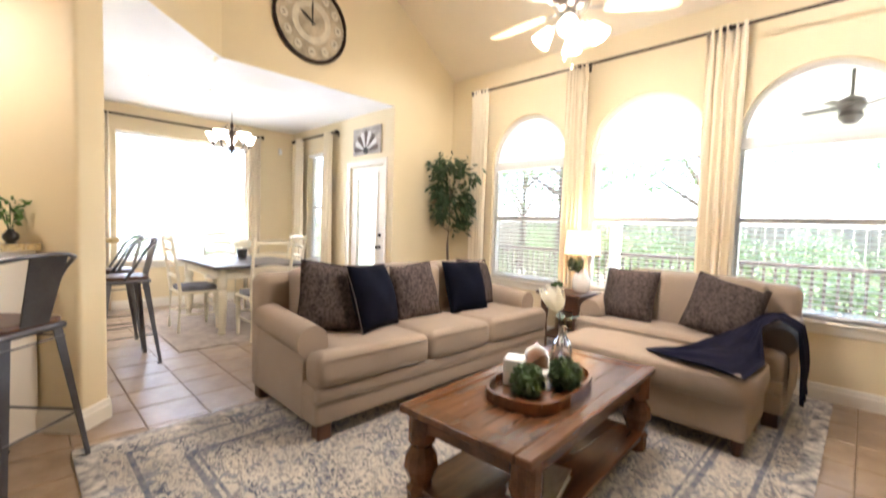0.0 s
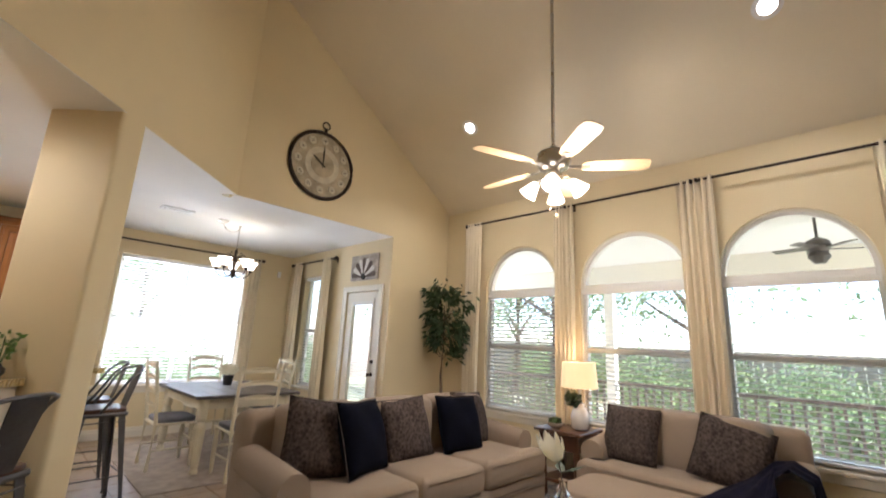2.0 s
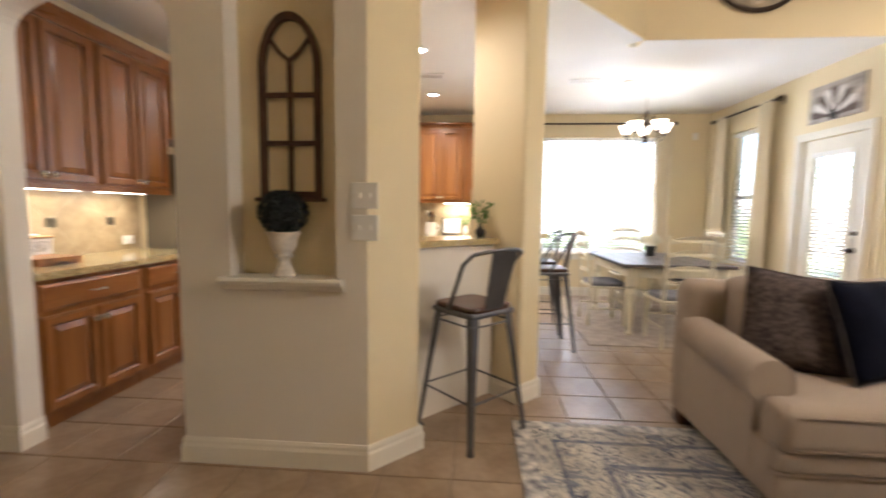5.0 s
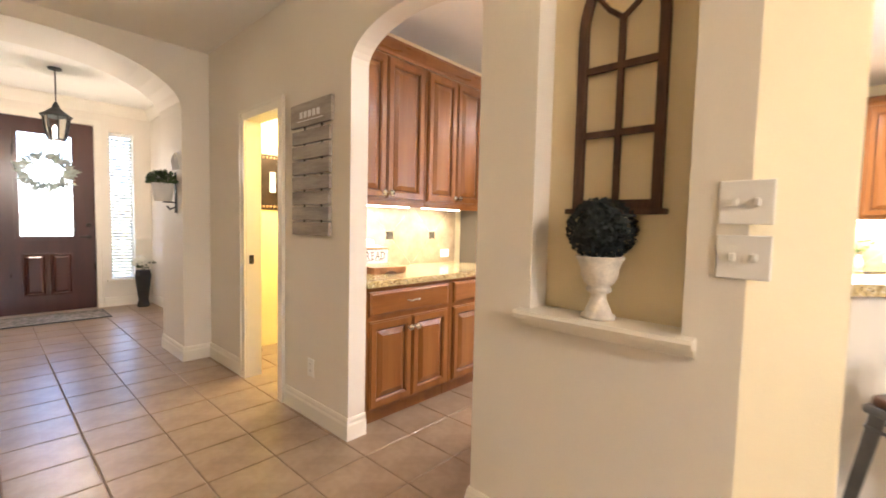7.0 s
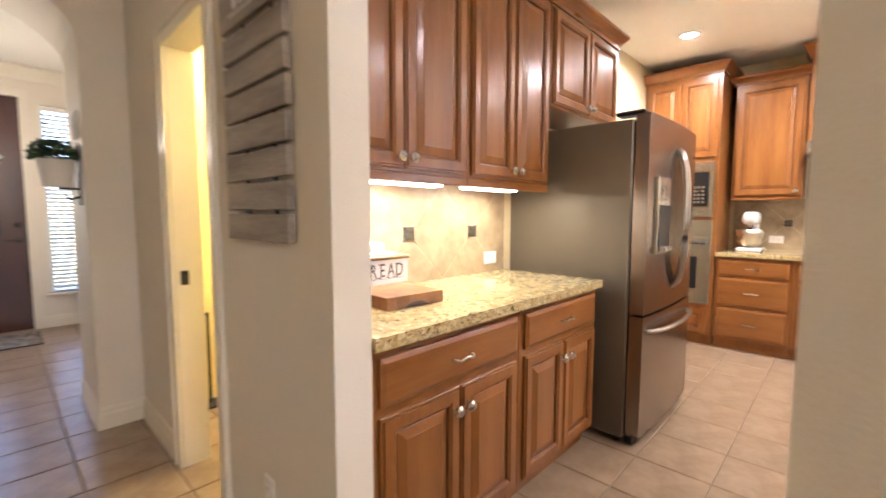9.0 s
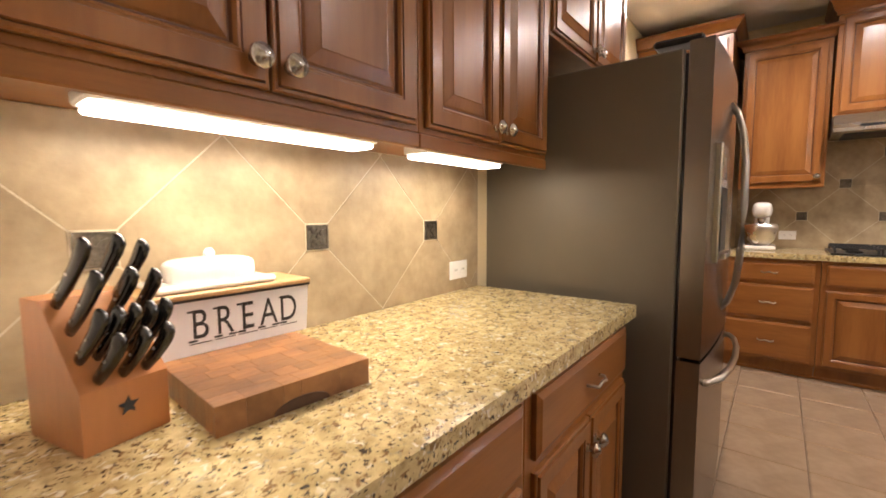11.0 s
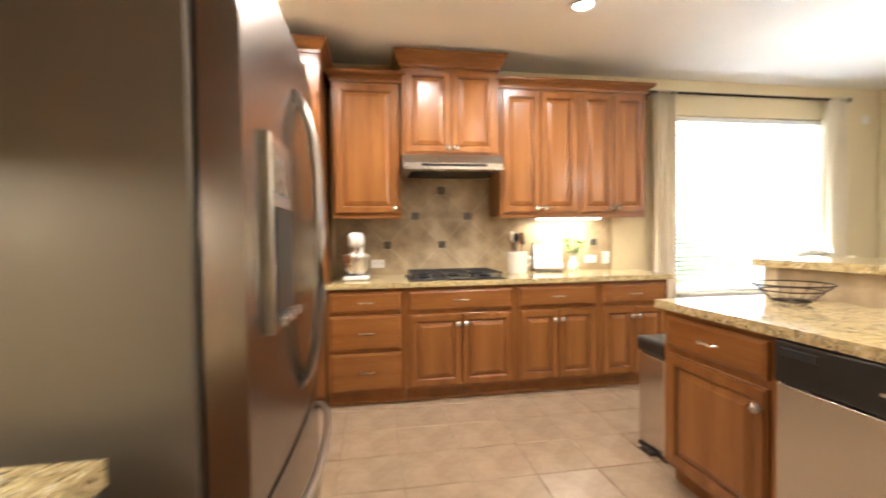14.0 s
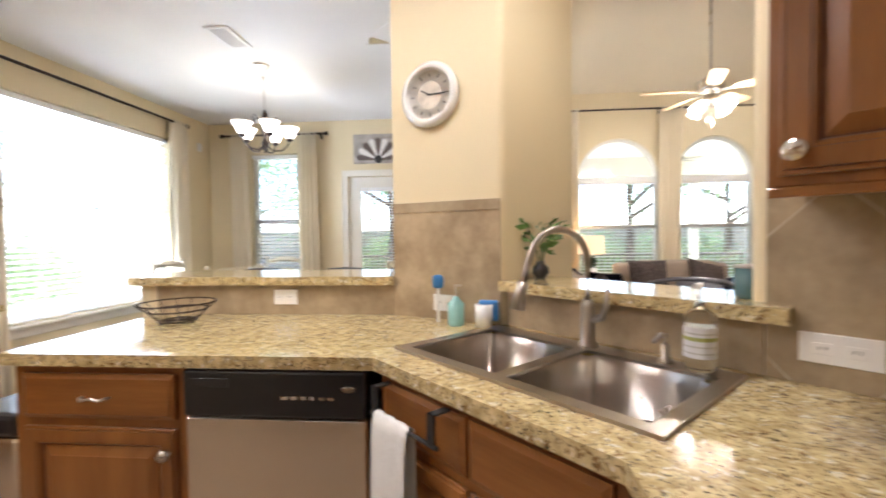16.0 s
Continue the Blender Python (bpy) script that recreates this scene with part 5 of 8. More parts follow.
# ---- living room ----
def puff(bm, cx, cy, cz, sx, sy, sz, e=0.28, seg=20, rows=12, m=None):
    """A soft box with rounded, bulging sides."""
    grid = []
    p = lambda v: math.copysign(abs(v) ** e, v)
    for r in range(rows + 1):
        a = -math.pi / 2 + math.pi * r / rows
        row = []
        for k in range(seg):
            b = 2 * math.pi * (k + 0.5) / seg
            v = Vector((cx + sx / 2 * p(math.cos(a)) * p(math.cos(b)), cy + sy / 2 * p(math.cos(a)) * p(math.sin(b)), cz + sz / 2 * p(math.sin(a))))
            row.append(bm.verts.new(m @ v if m else v))
        grid.append(row)
    for a, b in zip(grid, grid[1:]):
        for k in range(seg):
            bm.faces.new((a[k], a[(k + 1) % seg], b[(k + 1) % seg], b[k]))
    bmesh.ops.remove_doubles(bm, verts=bm.verts, dist=1e-4)
    return bm


def soft(name, parent, x0, x1, y0, y1, z0, z1, e=0.22, material=None, label=""):
    return part(name, puff(bmesh.new(), (x0 + x1) / 2, (y0 + y1) / 2, (z0 + z1) / 2, x1 - x0, y1 - y0, z1 - z0, e), material or FABRIC, parent, label, smooth=True)


def rounded_shade(ob, degrees=48):
    ob.data.shade_smooth()
    ob.data.set_sharp_from_angle(angle=radians(degrees))
    return ob


def rolled_arm(w, d, h):
    """An English rolled arm: a flat outer side under a round scroll that leans outwards; local x outwards, y to the back."""
    bm = bmesh.new()
    r = 0.1
    cx, cz = w - r * 0.8, h - r
    scroll = [(cx + r * math.cos(radians(a)), cz + r * math.sin(radians(a))) for a in range(-55, 181, 12)]
    prof = [(0.03, 0), (w - 0.015, 0), (w - 0.015, h * 0.5), (w - 0.02, cz - r * 0.95)] + scroll + [(cx - r * 1.05, cz - 0.07), (0.03, h * 0.45)]
    slab(bm, prof, [], lambda u, v, t: (u, t, v + 0.05 * t / d), 0, d)
    front = [e for e in bm.edges if e.calc_face_angle(0) > 1.0 and abs(e.verts[0].co.y - e.verts[1].co.y) < 1e-4]
    bmesh.ops.bevel(bm, geom=front, offset=0.028, segments=4, affect="EDGES")
    return bm


def inset_plan(plan, d):
    """A plan outline, counter-clockwise, drawn in by d."""
    out, n = [], len(plan)
    for k in range(n):
        p, q, r = Vector(plan[k - 1]), Vector(plan[k]), Vector(plan[(k + 1) % n])
        e, f = (q - p).normalized(), (r - q).normalized()
        m = Vector((-e.y, e.x)) + Vector((-f.y, f.x))
        out.append(q + m * (2 * d / max(0.3, m.length_squared)))
    return out


def cushioned(plan, z0, z1):
    """A filled cushion on a plan outline, with well rounded edges and a crowned top."""
    bm, rings = bmesh.new(), []
    for d, z in ((0.045, z0), (0.018, z0 + 0.01), (0.004, z0 + 0.032), (0.0, z0 + 0.06), (0.0, z1 - 0.065), (0.005, z1 - 0.035), (0.018, z1 - 0.012), (0.04, z1), (0.058, z1 + 0.006)):
        rings.append([bm.verts.new((p.x, p.y, z)) for p in inset_plan(plan, d)])
    for p, q in zip(rings, rings[1:]):
        for k in range(len(p)):
            bm.faces.new((p[k], p[(k + 1) % len(p)], q[(k + 1) % len(p)], q[k]))
    caps = [bm.faces.new(rings[0][::-1]), bm.faces.new(rings[-1])]
    bmesh.ops.triangulate(bm, faces=caps)
    return bm


def sofa(name, label, where, rz, width, depth, seats, category="sofa"):
    """Local x along the seat, the front towards -y; where: middle of the front at floor."""
    s = thing(name, label, category, where, rz)
    arm = 0.2
    inner = width - 2 * arm
    rounded_shade(part("base", boxed(-width / 2 + 0.018, width / 2 - 0.018, 0.05, depth - 0.03, 0.09, 0.34, bevel=0.025, seg=3), FABRIC, s))
    rounded_shade(part("front_rail", boxed(-width / 2 + 0.014, width / 2 - 0.014, 0.02, 0.08, 0.105, 0.235, bevel=0.022, seg=3), FABRIC, s))
    rounded_shade(part("deck_band", boxed(-width / 2 + 0.02, width / 2 - 0.02, 0.012, 0.08, 0.239, 0.325, bevel=0.02, seg=3), FABRIC, s))
    part("rail_piping", tube(bmesh.new(), [(-width / 2 + 0.02, 0.017, 0.237), (width / 2 - 0.02, 0.017, 0.237)], 0.005, 6), FABRIC, s, smooth=True)
    for k in range(seats):
        x0 = -inner / 2 + inner * k / seats
        first, last = k == 0, k == seats - 1
        a, b = x0 - (arm - 0.015 if first else -0.003), x0 + inner / seats + (arm - 0.015 if last else -0.003)
        c, e, back = x0 - (0.045 if first else -0.003), x0 + inner / seats + (0.045 if last else -0.003), depth - 0.22
        plan = [(a, 0.0), (b, 0.0)] + ([(b, 0.185), (e, 0.185)] if last else []) + [(e, back), (c, back)] + ([(c, 0.185), (a, 0.185)] if first else [])
        corners = [k for k, p in enumerate(plan) if p not in ((e, 0.185), (c, 0.185))]
        part("seat_cushion", cushioned(bullnose(plan, corners, 0.06, 4), 0.318, 0.512), FABRIC, s, smooth=True)
        for z, y in ((0.348, 0.0), (0.482, 0.001)):
            part("cushion_piping", tube(bmesh.new(), [(a + 0.06, y, z), (b - 0.06, y, z)], 0.0045, 6), FABRIC, s, smooth=True)
        soft("back_cushion", s, x0 + 0.003, x0 + inner / seats - 0.003, depth - 0.42, depth - 0.13, 0.44, 0.935, 0.27)
    rounded_shade(part("back_frame", boxed(-width / 2 + 0.012, width / 2 - 0.012, depth - 0.22, depth - 0.005, 0.10, 0.895, bevel=0.07, seg=5), FABRIC, s))
    for sx in (-1, 1):
        a = rounded_shade(part("arm", rolled_arm(arm, depth - 0.36, 0.55), FABRIC, s))
        a.matrix_basis = pose(width / 2 - arm, 0.19, 0.10) if sx > 0 else pose(-width / 2 + arm, 0.19, 0.10) @ Matrix.Diagonal((-1, 1, 1, 1))
        for y in (0.085, depth - 0.08):
            x = sx * (width / 2 - 0.085)
            part("leg", turned(boxed(-0.045, 0.045, -0.045, 0.045, 0, 0.11, bevel=0.012, seg=2), Matrix.Translation((x, y, 0))), DARK_WOOD, s, "dark square wooden foot")
    return s


sofa("sofa", "oatmeal linen three-seat sofa with rolled arms on dark feet", (-2.235, 2.835, 0), 90, 2.43, 1.0, 3)
ch = sofa("chair_and_a_half", "oatmeal linen wide armchair with rolled arms", (-1.175, 3.90, 0), 0, 1.50, 0.84, 1, "armchair")
ot = thing("ottoman", "oatmeal linen ottoman pushed against the wide armchair", "ottoman", (-1.13, 3.575, 0))
part("base", boxed(-0.60, 0.60, -0.28, 0.28, 0.10, 0.34, bevel=0.025, seg=2), FABRIC, ot)
soft("cushion", ot, -0.63, 0.63, -0.31, 0.31, 0.30, 0.475, 0.22)
for x in (-0.55, 0.55):
    for y in (-0.23, 0.23):
        part("leg", lathe(bmesh.new(), [(0.022, 0), (0.036, 0.09), (0.036, 0.115)], 8, (x, y, 0)), DARK_WOOD, ot)


def pillow(label, where, rz, lean, size, material, twist=0.0, group="throw pillows", trim=None):
    p = thing("throw_pillow", label, "pillow", where, rz, group)
    bm = bmesh.new()
    n = 14
    sides = []
    for sgn in (-1, 1):
        rows = []
        for i in range(n + 1):
            row = []
            for j in range(n + 1):
                u, v = 2 * i / n - 1, 2 * j / n - 1
                th = 0.085 * ((1 - abs(u) ** 2.6) * (1 - abs(v) ** 2.6)) ** 0.45
                pinch = 1 - 0.05 * (1 - u * u) * abs(v) - 0.05 * (1 - v * v) * abs(u)
                row.append(bm.verts.new((u * size / 2 * pinch, sgn * th + 0.006 * math.sin(5 * u + 3 * v), v * size / 2 * pinch)))
            rows.append(row)
        for a, b in zip(rows, rows[1:]):
            for k in range(n):
                bm.faces.new((a[k], a[k + 1], b[k + 1], b[k]))
        sides.append(rows)
    bmesh.ops.remove_doubles(bm, verts=bm.verts, dist=0.0005)
    c = part("cover", bm, material, p, smooth=True)
    c.matrix_basis = pose(0, 0, size / 2 * math.cos(radians(lean)), -lean, twist, 0)
    ring = [(-1, -1), (0, -0.95), (1, -1), (0.95, 0), (1, 1), (0, 0.95), (-1, 1), (-0.95, 0)]
    w = part("welt", tube(bmesh.new(), [(x * size / 2, 0, z * size / 2) for x, z in ring], 0.005, 6, closed=True), trim or material, c)
    return p


GREYP = "grey-brown tapestry throw pillow leaning on the sofa back"
NAVYP = "navy velvet throw pillow with piped edge leaning on the sofa"
pillow(GREYP, (-2.745, 2.03, 0.515), 74, 20, 0.49, PILLOW_GREY, 8)
pillow(NAVYP, (-2.645, 2.30, 0.515), 110, 20, 0.48, NAVY, 2, trim=SLATE_TOP)
pillow(GREYP, (-2.77, 2.80, 0.50), 88, 20, 0.47, PILLOW_GREY, -3)
pillow(NAVYP, (-2.70, 3.36, 0.50), 86, 20, 0.47, NAVY, 2)
pillow(GREYP, (-2.82, 3.64, 0.50), 94, 18, 0.47, PILLOW_GREY, 3)
pillow("grey-brown tapestry throw pillow on the wide armchair", (-1.58, 4.26, 0.50), -4, 20, 0.46, PILLOW_GREY, 0)
pillow("grey-brown tapestry throw pillow on the wide armchair", (-0.86, 4.25, 0.50), 8, 30, 0.48, PILLOW_GREY, 14)

THROW = mat("navy_fleece", (0.0075, 0.0075, 0.02), 0.95, scale=14, var=0.35, fine=300, bump=0.25, spec=0.1, sheen=0.02)
# throw blanket over the arm and ottoman
tb = thing("throw_blanket", "navy fleece throw draped over armchair arm and ottoman", "blanket", (0, 0, 0))
bm = bmesh.new()
front = [(-1.13, 3.42, 0.487), (-0.95, 3.31, 0.489), (-0.76, 3.27, 0.487), (-0.55, 3.252, 0.45), (-0.51, 3.62, 0.49), (-0.58, 3.92, 0.655), (-0.50, 3.90, 0.712), (-0.40, 3.90, 0.67), (-0.375, 3.90, 0.45), (-0.37, 3.93, 0.2)]
back = [(-1.13, 3.44, 0.487), (-1.0, 3.60, 0.49), (-0.92, 3.80, 0.505), (-0.85, 3.98, 0.54), (-0.74, 4.10, 0.60), (-0.62, 4.28, 0.68), (-0.50, 4.24, 0.715), (-0.40, 4.22, 0.67), (-0.375, 4.20, 0.45), (-0.37, 4.14, 0.25)]
sheets = [[], []]
across, along = 20, 6
for k in range((len(front) - 1) * along + 1):
    a, w = min(k // along, len(front) - 2), 0.0
    w = k / along - a
    p, q = Vector(front[a]).lerp(Vector(front[a + 1]), w), Vector(back[a]).lerp(Vector(back[a + 1]), w)
    out = Vector((0, 0, 1)).lerp(Vector((1, 0, 0)), min(1, max(0, (k / along - 6) / 1.5)))
    rows = [[], []]
    for n in range(across + 1):
        u = n / across
        fold = 0.5 + 0.5 * math.sin(15 * u + 0.16 * k + 1.2 * math.sin(0.23 * k)) + 0.35 * math.sin(31 * u - 0.3 * k)
        v = p.lerp(q, u) + out * (0.006 + 0.022 * max(0, fold) * min(1, k / 8))
        rows[0].append(bm.verts.new(v))
        rows[1].append(bm.verts.new(v - out * 0.006))
    for sheet, row in zip(sheets, rows):
        sheet.append(row)
for sheet in sheets:
    for p, q in zip(sheet, sheet[1:]):
        for n in range(across):
            bm.faces.new((p[n], p[n + 1], q[n + 1], q[n]))
part("cloth", bm, THROW, tb, smooth=True)

# coffee table
ct = thing("coffee_table", "walnut coffee table with framed plank top and lower shelf", "coffee table", (-1.245, 2.36, 0), 3)
W2, L2 = 0.33, 0.71
for i in range(5):
    w = (2 * W2 - 0.14) / 5
    part("plank", boxed(-W2 + 0.07 + i * w + 0.001, -W2 + 0.07 + (i + 1) * w - 0.001, -L2 + 0.09, L2 - 0.09, 0.445, 0.478, bevel=0.002), TABLE_WOOD, ct)
for sx in (-1, 1):
    part("edge_board", boxed(sx * (W2 - 0.068) if sx > 0 else -W2, W2 if sx > 0 else -W2 + 0.068, -L2, L2, 0.445, 0.483, bevel=0.005), TABLE_WOOD, ct)
for sy in (-1, 1):
    part("breadboard_end", boxed(-W2 + 0.07, W2 - 0.07, L2 - 0.088 if sy > 0 else -L2, L2 if sy > 0 else -L2 + 0.088, 0.445, 0.483, bevel=0.005), TABLE_WOOD, ct)
bm = bmesh.new()
for sx in (-1, 1):
    box(bm, sx * (W2 - 0.05) - 0.012, sx * (W2 - 0.05) + 0.012, -L2 + 0.08, L2 - 0.08, 0.37, 0.444)
for sy in (-1, 1):
    box(bm, -W2 + 0.064, W2 - 0.064, sy * (L2 - 0.07) - 0.012, sy * (L2 - 0.07) + 0.012, 0.37, 0.444)
part("apron", bm, TABLE_WOOD, ct)
SQ = [(0.06, 0), (0.06, 0.085), (0.066, 0.10), (0.045, 0.125), (0.058, 0.15), (0.078, 0.20), (0.072, 0.25), (0.046, 0.295), (0.062, 0.315), (0.062, 0.444)]
for sx in (-1, 1):
    for sy in (-1, 1):
        part("leg", lathe(bmesh.new(), SQ, 12, (sx * (W2 - 0.065), sy * (L2 - 0.085), 0)), TABLE_WOOD, ct)
part("shelf", boxed(-W2 + 0.02, W2 - 0.02, -L2 + 0.05, L2 - 0.05, 0.085, 0.115, bevel=0.004), TABLE_WOOD, ct)
bk = thing("book", "grey hardback book lying on the table shelf", "book", (-1.10, 2.10, 0.115), 14)
part("pages", boxed(-0.10, 0.10, -0.14, 0.14, 0.005, 0.035), CERAMIC, bk)
part("cover", box(boxed(-0.105, 0.105, -0.145, 0.145, 0.0352, 0.04), -0.105, 0.105, -0.145, 0.145, 0.0005, 0.0048), GREY_WOOD, bk)
tr = thing("tray", "weathered wooden tray with a raised rim", "tray", (-1.235, 2.30, 0.4785), 8)
oval = lambda a, b, n=24: [(a * math.copysign(abs(math.cos(2 * math.pi * k / n)) ** 0.7, math.cos(2 * math.pi * k / n)), b * math.copysign(abs(math.sin(2 * math.pi * k / n)) ** 0.7, math.sin(2 * math.pi * k / n))) for k in range(n)]
part("bottom", slab(bmesh.new(), oval(0.19, 0.33), [], lambda u, v, t: (u, v, t), 0.0, 0.012), TABLE_WOOD, tr)
part("rim", slab(bmesh.new(), oval(0.205, 0.345), [oval(0.19, 0.33)], lambda u, v, t: (u, v, t), 0.0, 0.05), TABLE_WOOD, tr)


def leaf_ball(name, label, where, r, count, material, size, seed, category="plant", flat=1.0):
    """A clipped ball of many small leaves."""
    random.seed(seed)
    bm = bmesh.new()
    for k in range(count):
        d = Vector((random.gauss(0, 1), random.gauss(0, 1), random.gauss(0, 1))).normalized()
        p = d * r * random.uniform(0.75, 1.05)
        p.z *= flat
        s = d.orthogonal().normalized()
        s.rotate(Matrix.Rotation(random.uniform(0, 6.28), 3, d))
        t = d.cross(s)
        tip = (s + d * random.uniform(0.2, 0.9)).normalized() * size
        a = bm.verts.new(p)
        bm.faces.new((a, bm.verts.new(p + tip * 0.5 + t * size * 0.28), bm.verts.new(p + tip), bm.verts.new(p + tip * 0.5 - t * size * 0.28)))
    b = thing(name, label, category, where)
    part("foliage", bm, material, b)
    part("core", puff(bmesh.new(), 0, 0, 0, 1.5 * r, 1.5 * r, 1.5 * r * flat, 1.0, 12, 8), material, b)
    return b


SUCC = mat("succulent_green", (0.06, 0.11, 0.03), 0.6, scale=20, var=0.4, fine=60, bump=0.05)
leaf_ball("artificial_plant", "round green grass ball in the coffee table tray", (-1.21, 2.14, 0.556), 0.068, 500, SUCC, 0.035, 11)
leaf_ball("artificial_plant", "round green grass ball in the coffee table tray", (-1.14, 2.36, 0.556), 0.07, 500, SUCC, 0.035, 12)
cl = thing("cloche", "clear glass cloche over a small candle in the tray", "cloche", (-1.28, 2.32, 0.491))
part("base", lathe(bmesh.new(), [(0.05, 0), (0.06, 0.05), (0.062, 0.055)], 18), CERAMIC, cl)
part("dome", lathe(bmesh.new(), [(0.066, 0.056), (0.066, 0.12), (0.055, 0.16), (0.03, 0.18), (0.012, 0.187), (0.01, 0.20)], 20, caps=False), GLASS, cl, smooth=True).visible_shadow = False
bx = thing("decorative_box", "small cream box standing in the tray", "box", (-1.345, 2.23, 0.491), 25)
part("body", boxed(-0.05, 0.05, -0.06, 0.06, 0, 0.13, bevel=0.006), CERAMIC, bx)
vs = thing("glass_vase", "clear glass bottle vase holding one white magnolia", "vase", (-1.27, 2.555, 0.491))
part("bottle", lathe(bmesh.new(), [(0.05, 0.0), (0.058, 0.02), (0.058, 0.12), (0.045, 0.17), (0.022, 0.20), (0.02, 0.24), (0.025, 0.25)], 20, caps=False), GLASS, vs, smooth=True).visible_shadow = False
part("stem", tube(bmesh.new(), [(0.01, 0, 0.01), (0, 0, 0.2), (-0.02, -0.01, 0.34)], 0.004, 6), BARK, vs)
bm = bmesh.new()
for k in range(10):
    a = 2 * math.pi * k / 10 + 0.2 * (k % 2)
    base = Vector((-0.03, -0.02, 0.33))
    d = Vector((math.cos(a), math.sin(a), 0.0))
    t = d.cross(Vector((0, 0, 1)))
    wide = 1.0 if k % 2 else 0.72
    rows = []
    for r, h, w in ((0.008, 0.0, 0.008), (0.045, 0.025, 0.026), (0.068, 0.07, 0.03), (0.072, 0.105, 0.016), (0.066, 0.125, 0.003)):
        c = base + d * r * wide + Vector((-0.25 * h, -0.15 * h, h * (1.0 if k % 2 else 1.15)))
        rows.append([bm.verts.new(c + t * u * w + d * (-0.3 * w * abs(u))) for u in (-1, 0, 1)])
    for p, q in zip(rows, rows[1:]):
        for u in (0, 1):
            bm.faces.new((p[u], p[u + 1], q[u + 1], q[u]))
part("bloom", bm, PETAL, vs, "white magnolia bloom", smooth=True)
bm = bmesh.new()
for a, l in ((0.6, 0.12), (2.2, 0.10), (-0.6, 0.11)):
    d = Vector((math.cos(a), math.sin(a), 0.35))
    t = d.cross(Vector((0, 0, 1))).normalized()
    b0 = Vector((-0.01, 0, 0.28))
    bm.faces.new([bm.verts.new(q) for q in (b0, b0 + d * l * 0.5 + t * 0.028, b0 + d * l, b0 + d * l * 0.5 - t * 0.028)])
part("leaves", bm, LEAF, vs)

# end table and lamp
et = thing("end_table", "dark walnut end table with square top and turned posts", "end table", (-2.33, 4.60, 0))
part("top", boxed(-0.25, 0.25, -0.25, 0.25, 0.59, 0.62, bevel=0.008, seg=2), DARK_WOOD, et)
part("case", boxed(-0.21, 0.21, -0.21, 0.21, 0.44, 0.589, bevel=0.004), DARK_WOOD, et)
part("shelf", boxed(-0.21, 0.21, -0.21, 0.21, 0.14, 0.17, bevel=0.004), DARK_WOOD, et)
for sx in (-1, 1):
    for sy in (-1, 1):
        part("leg", lathe(bmesh.new(), [(0.03, 0), (0.036, 0.05), (0.028, 0.08), (0.038, 0.14), (0.03, 0.2), (0.024, 0.3), (0.034, 0.38), (0.034, 0.44)], 12, (sx * 0.175, sy * 0.175, 0)), DARK_WOOD, et)
la = thing("table_lamp", "jar table lamp with a glowing drum shade", "lamp", (-2.21, 4.62, 0.62))
part("jar", lathe(bmesh.new(), [(0.06, 0), (0.085, 0.02), (0.09, 0.13), (0.07, 0.19), (0.045, 0.22), (0.05, 0.25)], 20), CERAMIC, la, "pale mercury-glass jar", smooth=True)
part("neck", lathe(bmesh.new(), [(0.03, 0.25), (0.012, 0.28), (0.008, 0.45)], 12), NICKEL, la)
part("shade", lathe(bmesh.new(), [(0.18, 0.40), (0.165, 0.65)], 28, caps=False), SHADE, la, "cream linen drum shade, lit", smooth=True)
part("bulb", lathe(bmesh.new(), [(0.012, 0.45), (0.03, 0.49), (0.028, 0.53), (0.01, 0.55)], 12), BULB, la)
lamp("lamp_bulb", "POINT", (-2.21, 4.62, 1.20), 1.2, (1.0, 0.7, 0.36), 0.05)
bm = lathe(bmesh.new(), [(0.03, 0), (0.07, 0.02), (0.085, 0.05), (0.08, 0.05), (0.06, 0.025)], 18)
b = thing("bowl", "small green plant bowl on the end table", "bowl", (-2.42, 4.50, 0.62))
part("dish", bm, STONE_POT, b)
leaf_ball("artificial_plant", "small green succulent in a bowl", (-2.42, 4.50, 0.68), 0.05, 160, SUCC, 0.035, 14, flat=0.5)
leaf_ball("artificial_plant", "green sprig with pale flowers beside the lamp", (-2.24, 4.54, 0.92), 0.07, 160, LEAF, 0.04, 15)

# rug
rg = thing("area_rug", "cream and navy distressed medallion rug on the tiles", "rug", (-1.64, 2.735, 0))
RW, RL = 1.41, 2.085
part("field", boxed(-RW + 0.09, RW - 0.09, -RL + 0.09, RL - 0.09, 0.001, 0.012), RUG, rg)
BORD = mat("rug_border", (0.5, 0.46, 0.4), 0.95, scale=16, var=0.5, second=(0.06, 0.07, 0.1), fine=200, bump=0.25)
part("border", slab(bmesh.new(), rect(-RW, RW, -RL, RL), [rect(-RW + 0.091, RW - 0.091, -RL + 0.091, RL - 0.091)], lambda u, v, t: (u, v, t), 0.001, 0.012), BORD, rg)
STRIPE = mat("rug_stripe", (0.05, 0.06, 0.1), 0.95, scale=20, var=0.6, second=(0.3, 0.29, 0.27), fine=200, bump=0.25)
for k, (i0, i1) in enumerate(((0.20, 0.225), (0.42, 0.45), (0.47, 0.485))):
    part("band", slab(bmesh.new(), rect(-RW + i0, RW - i0, -RL + i0, RL - i0), [rect(-RW + i1, RW - i1, -RL + i1, RL - i1)], lambda u, v, t: (u, v, t), 0.0121, 0.0131), STRIPE, rg)

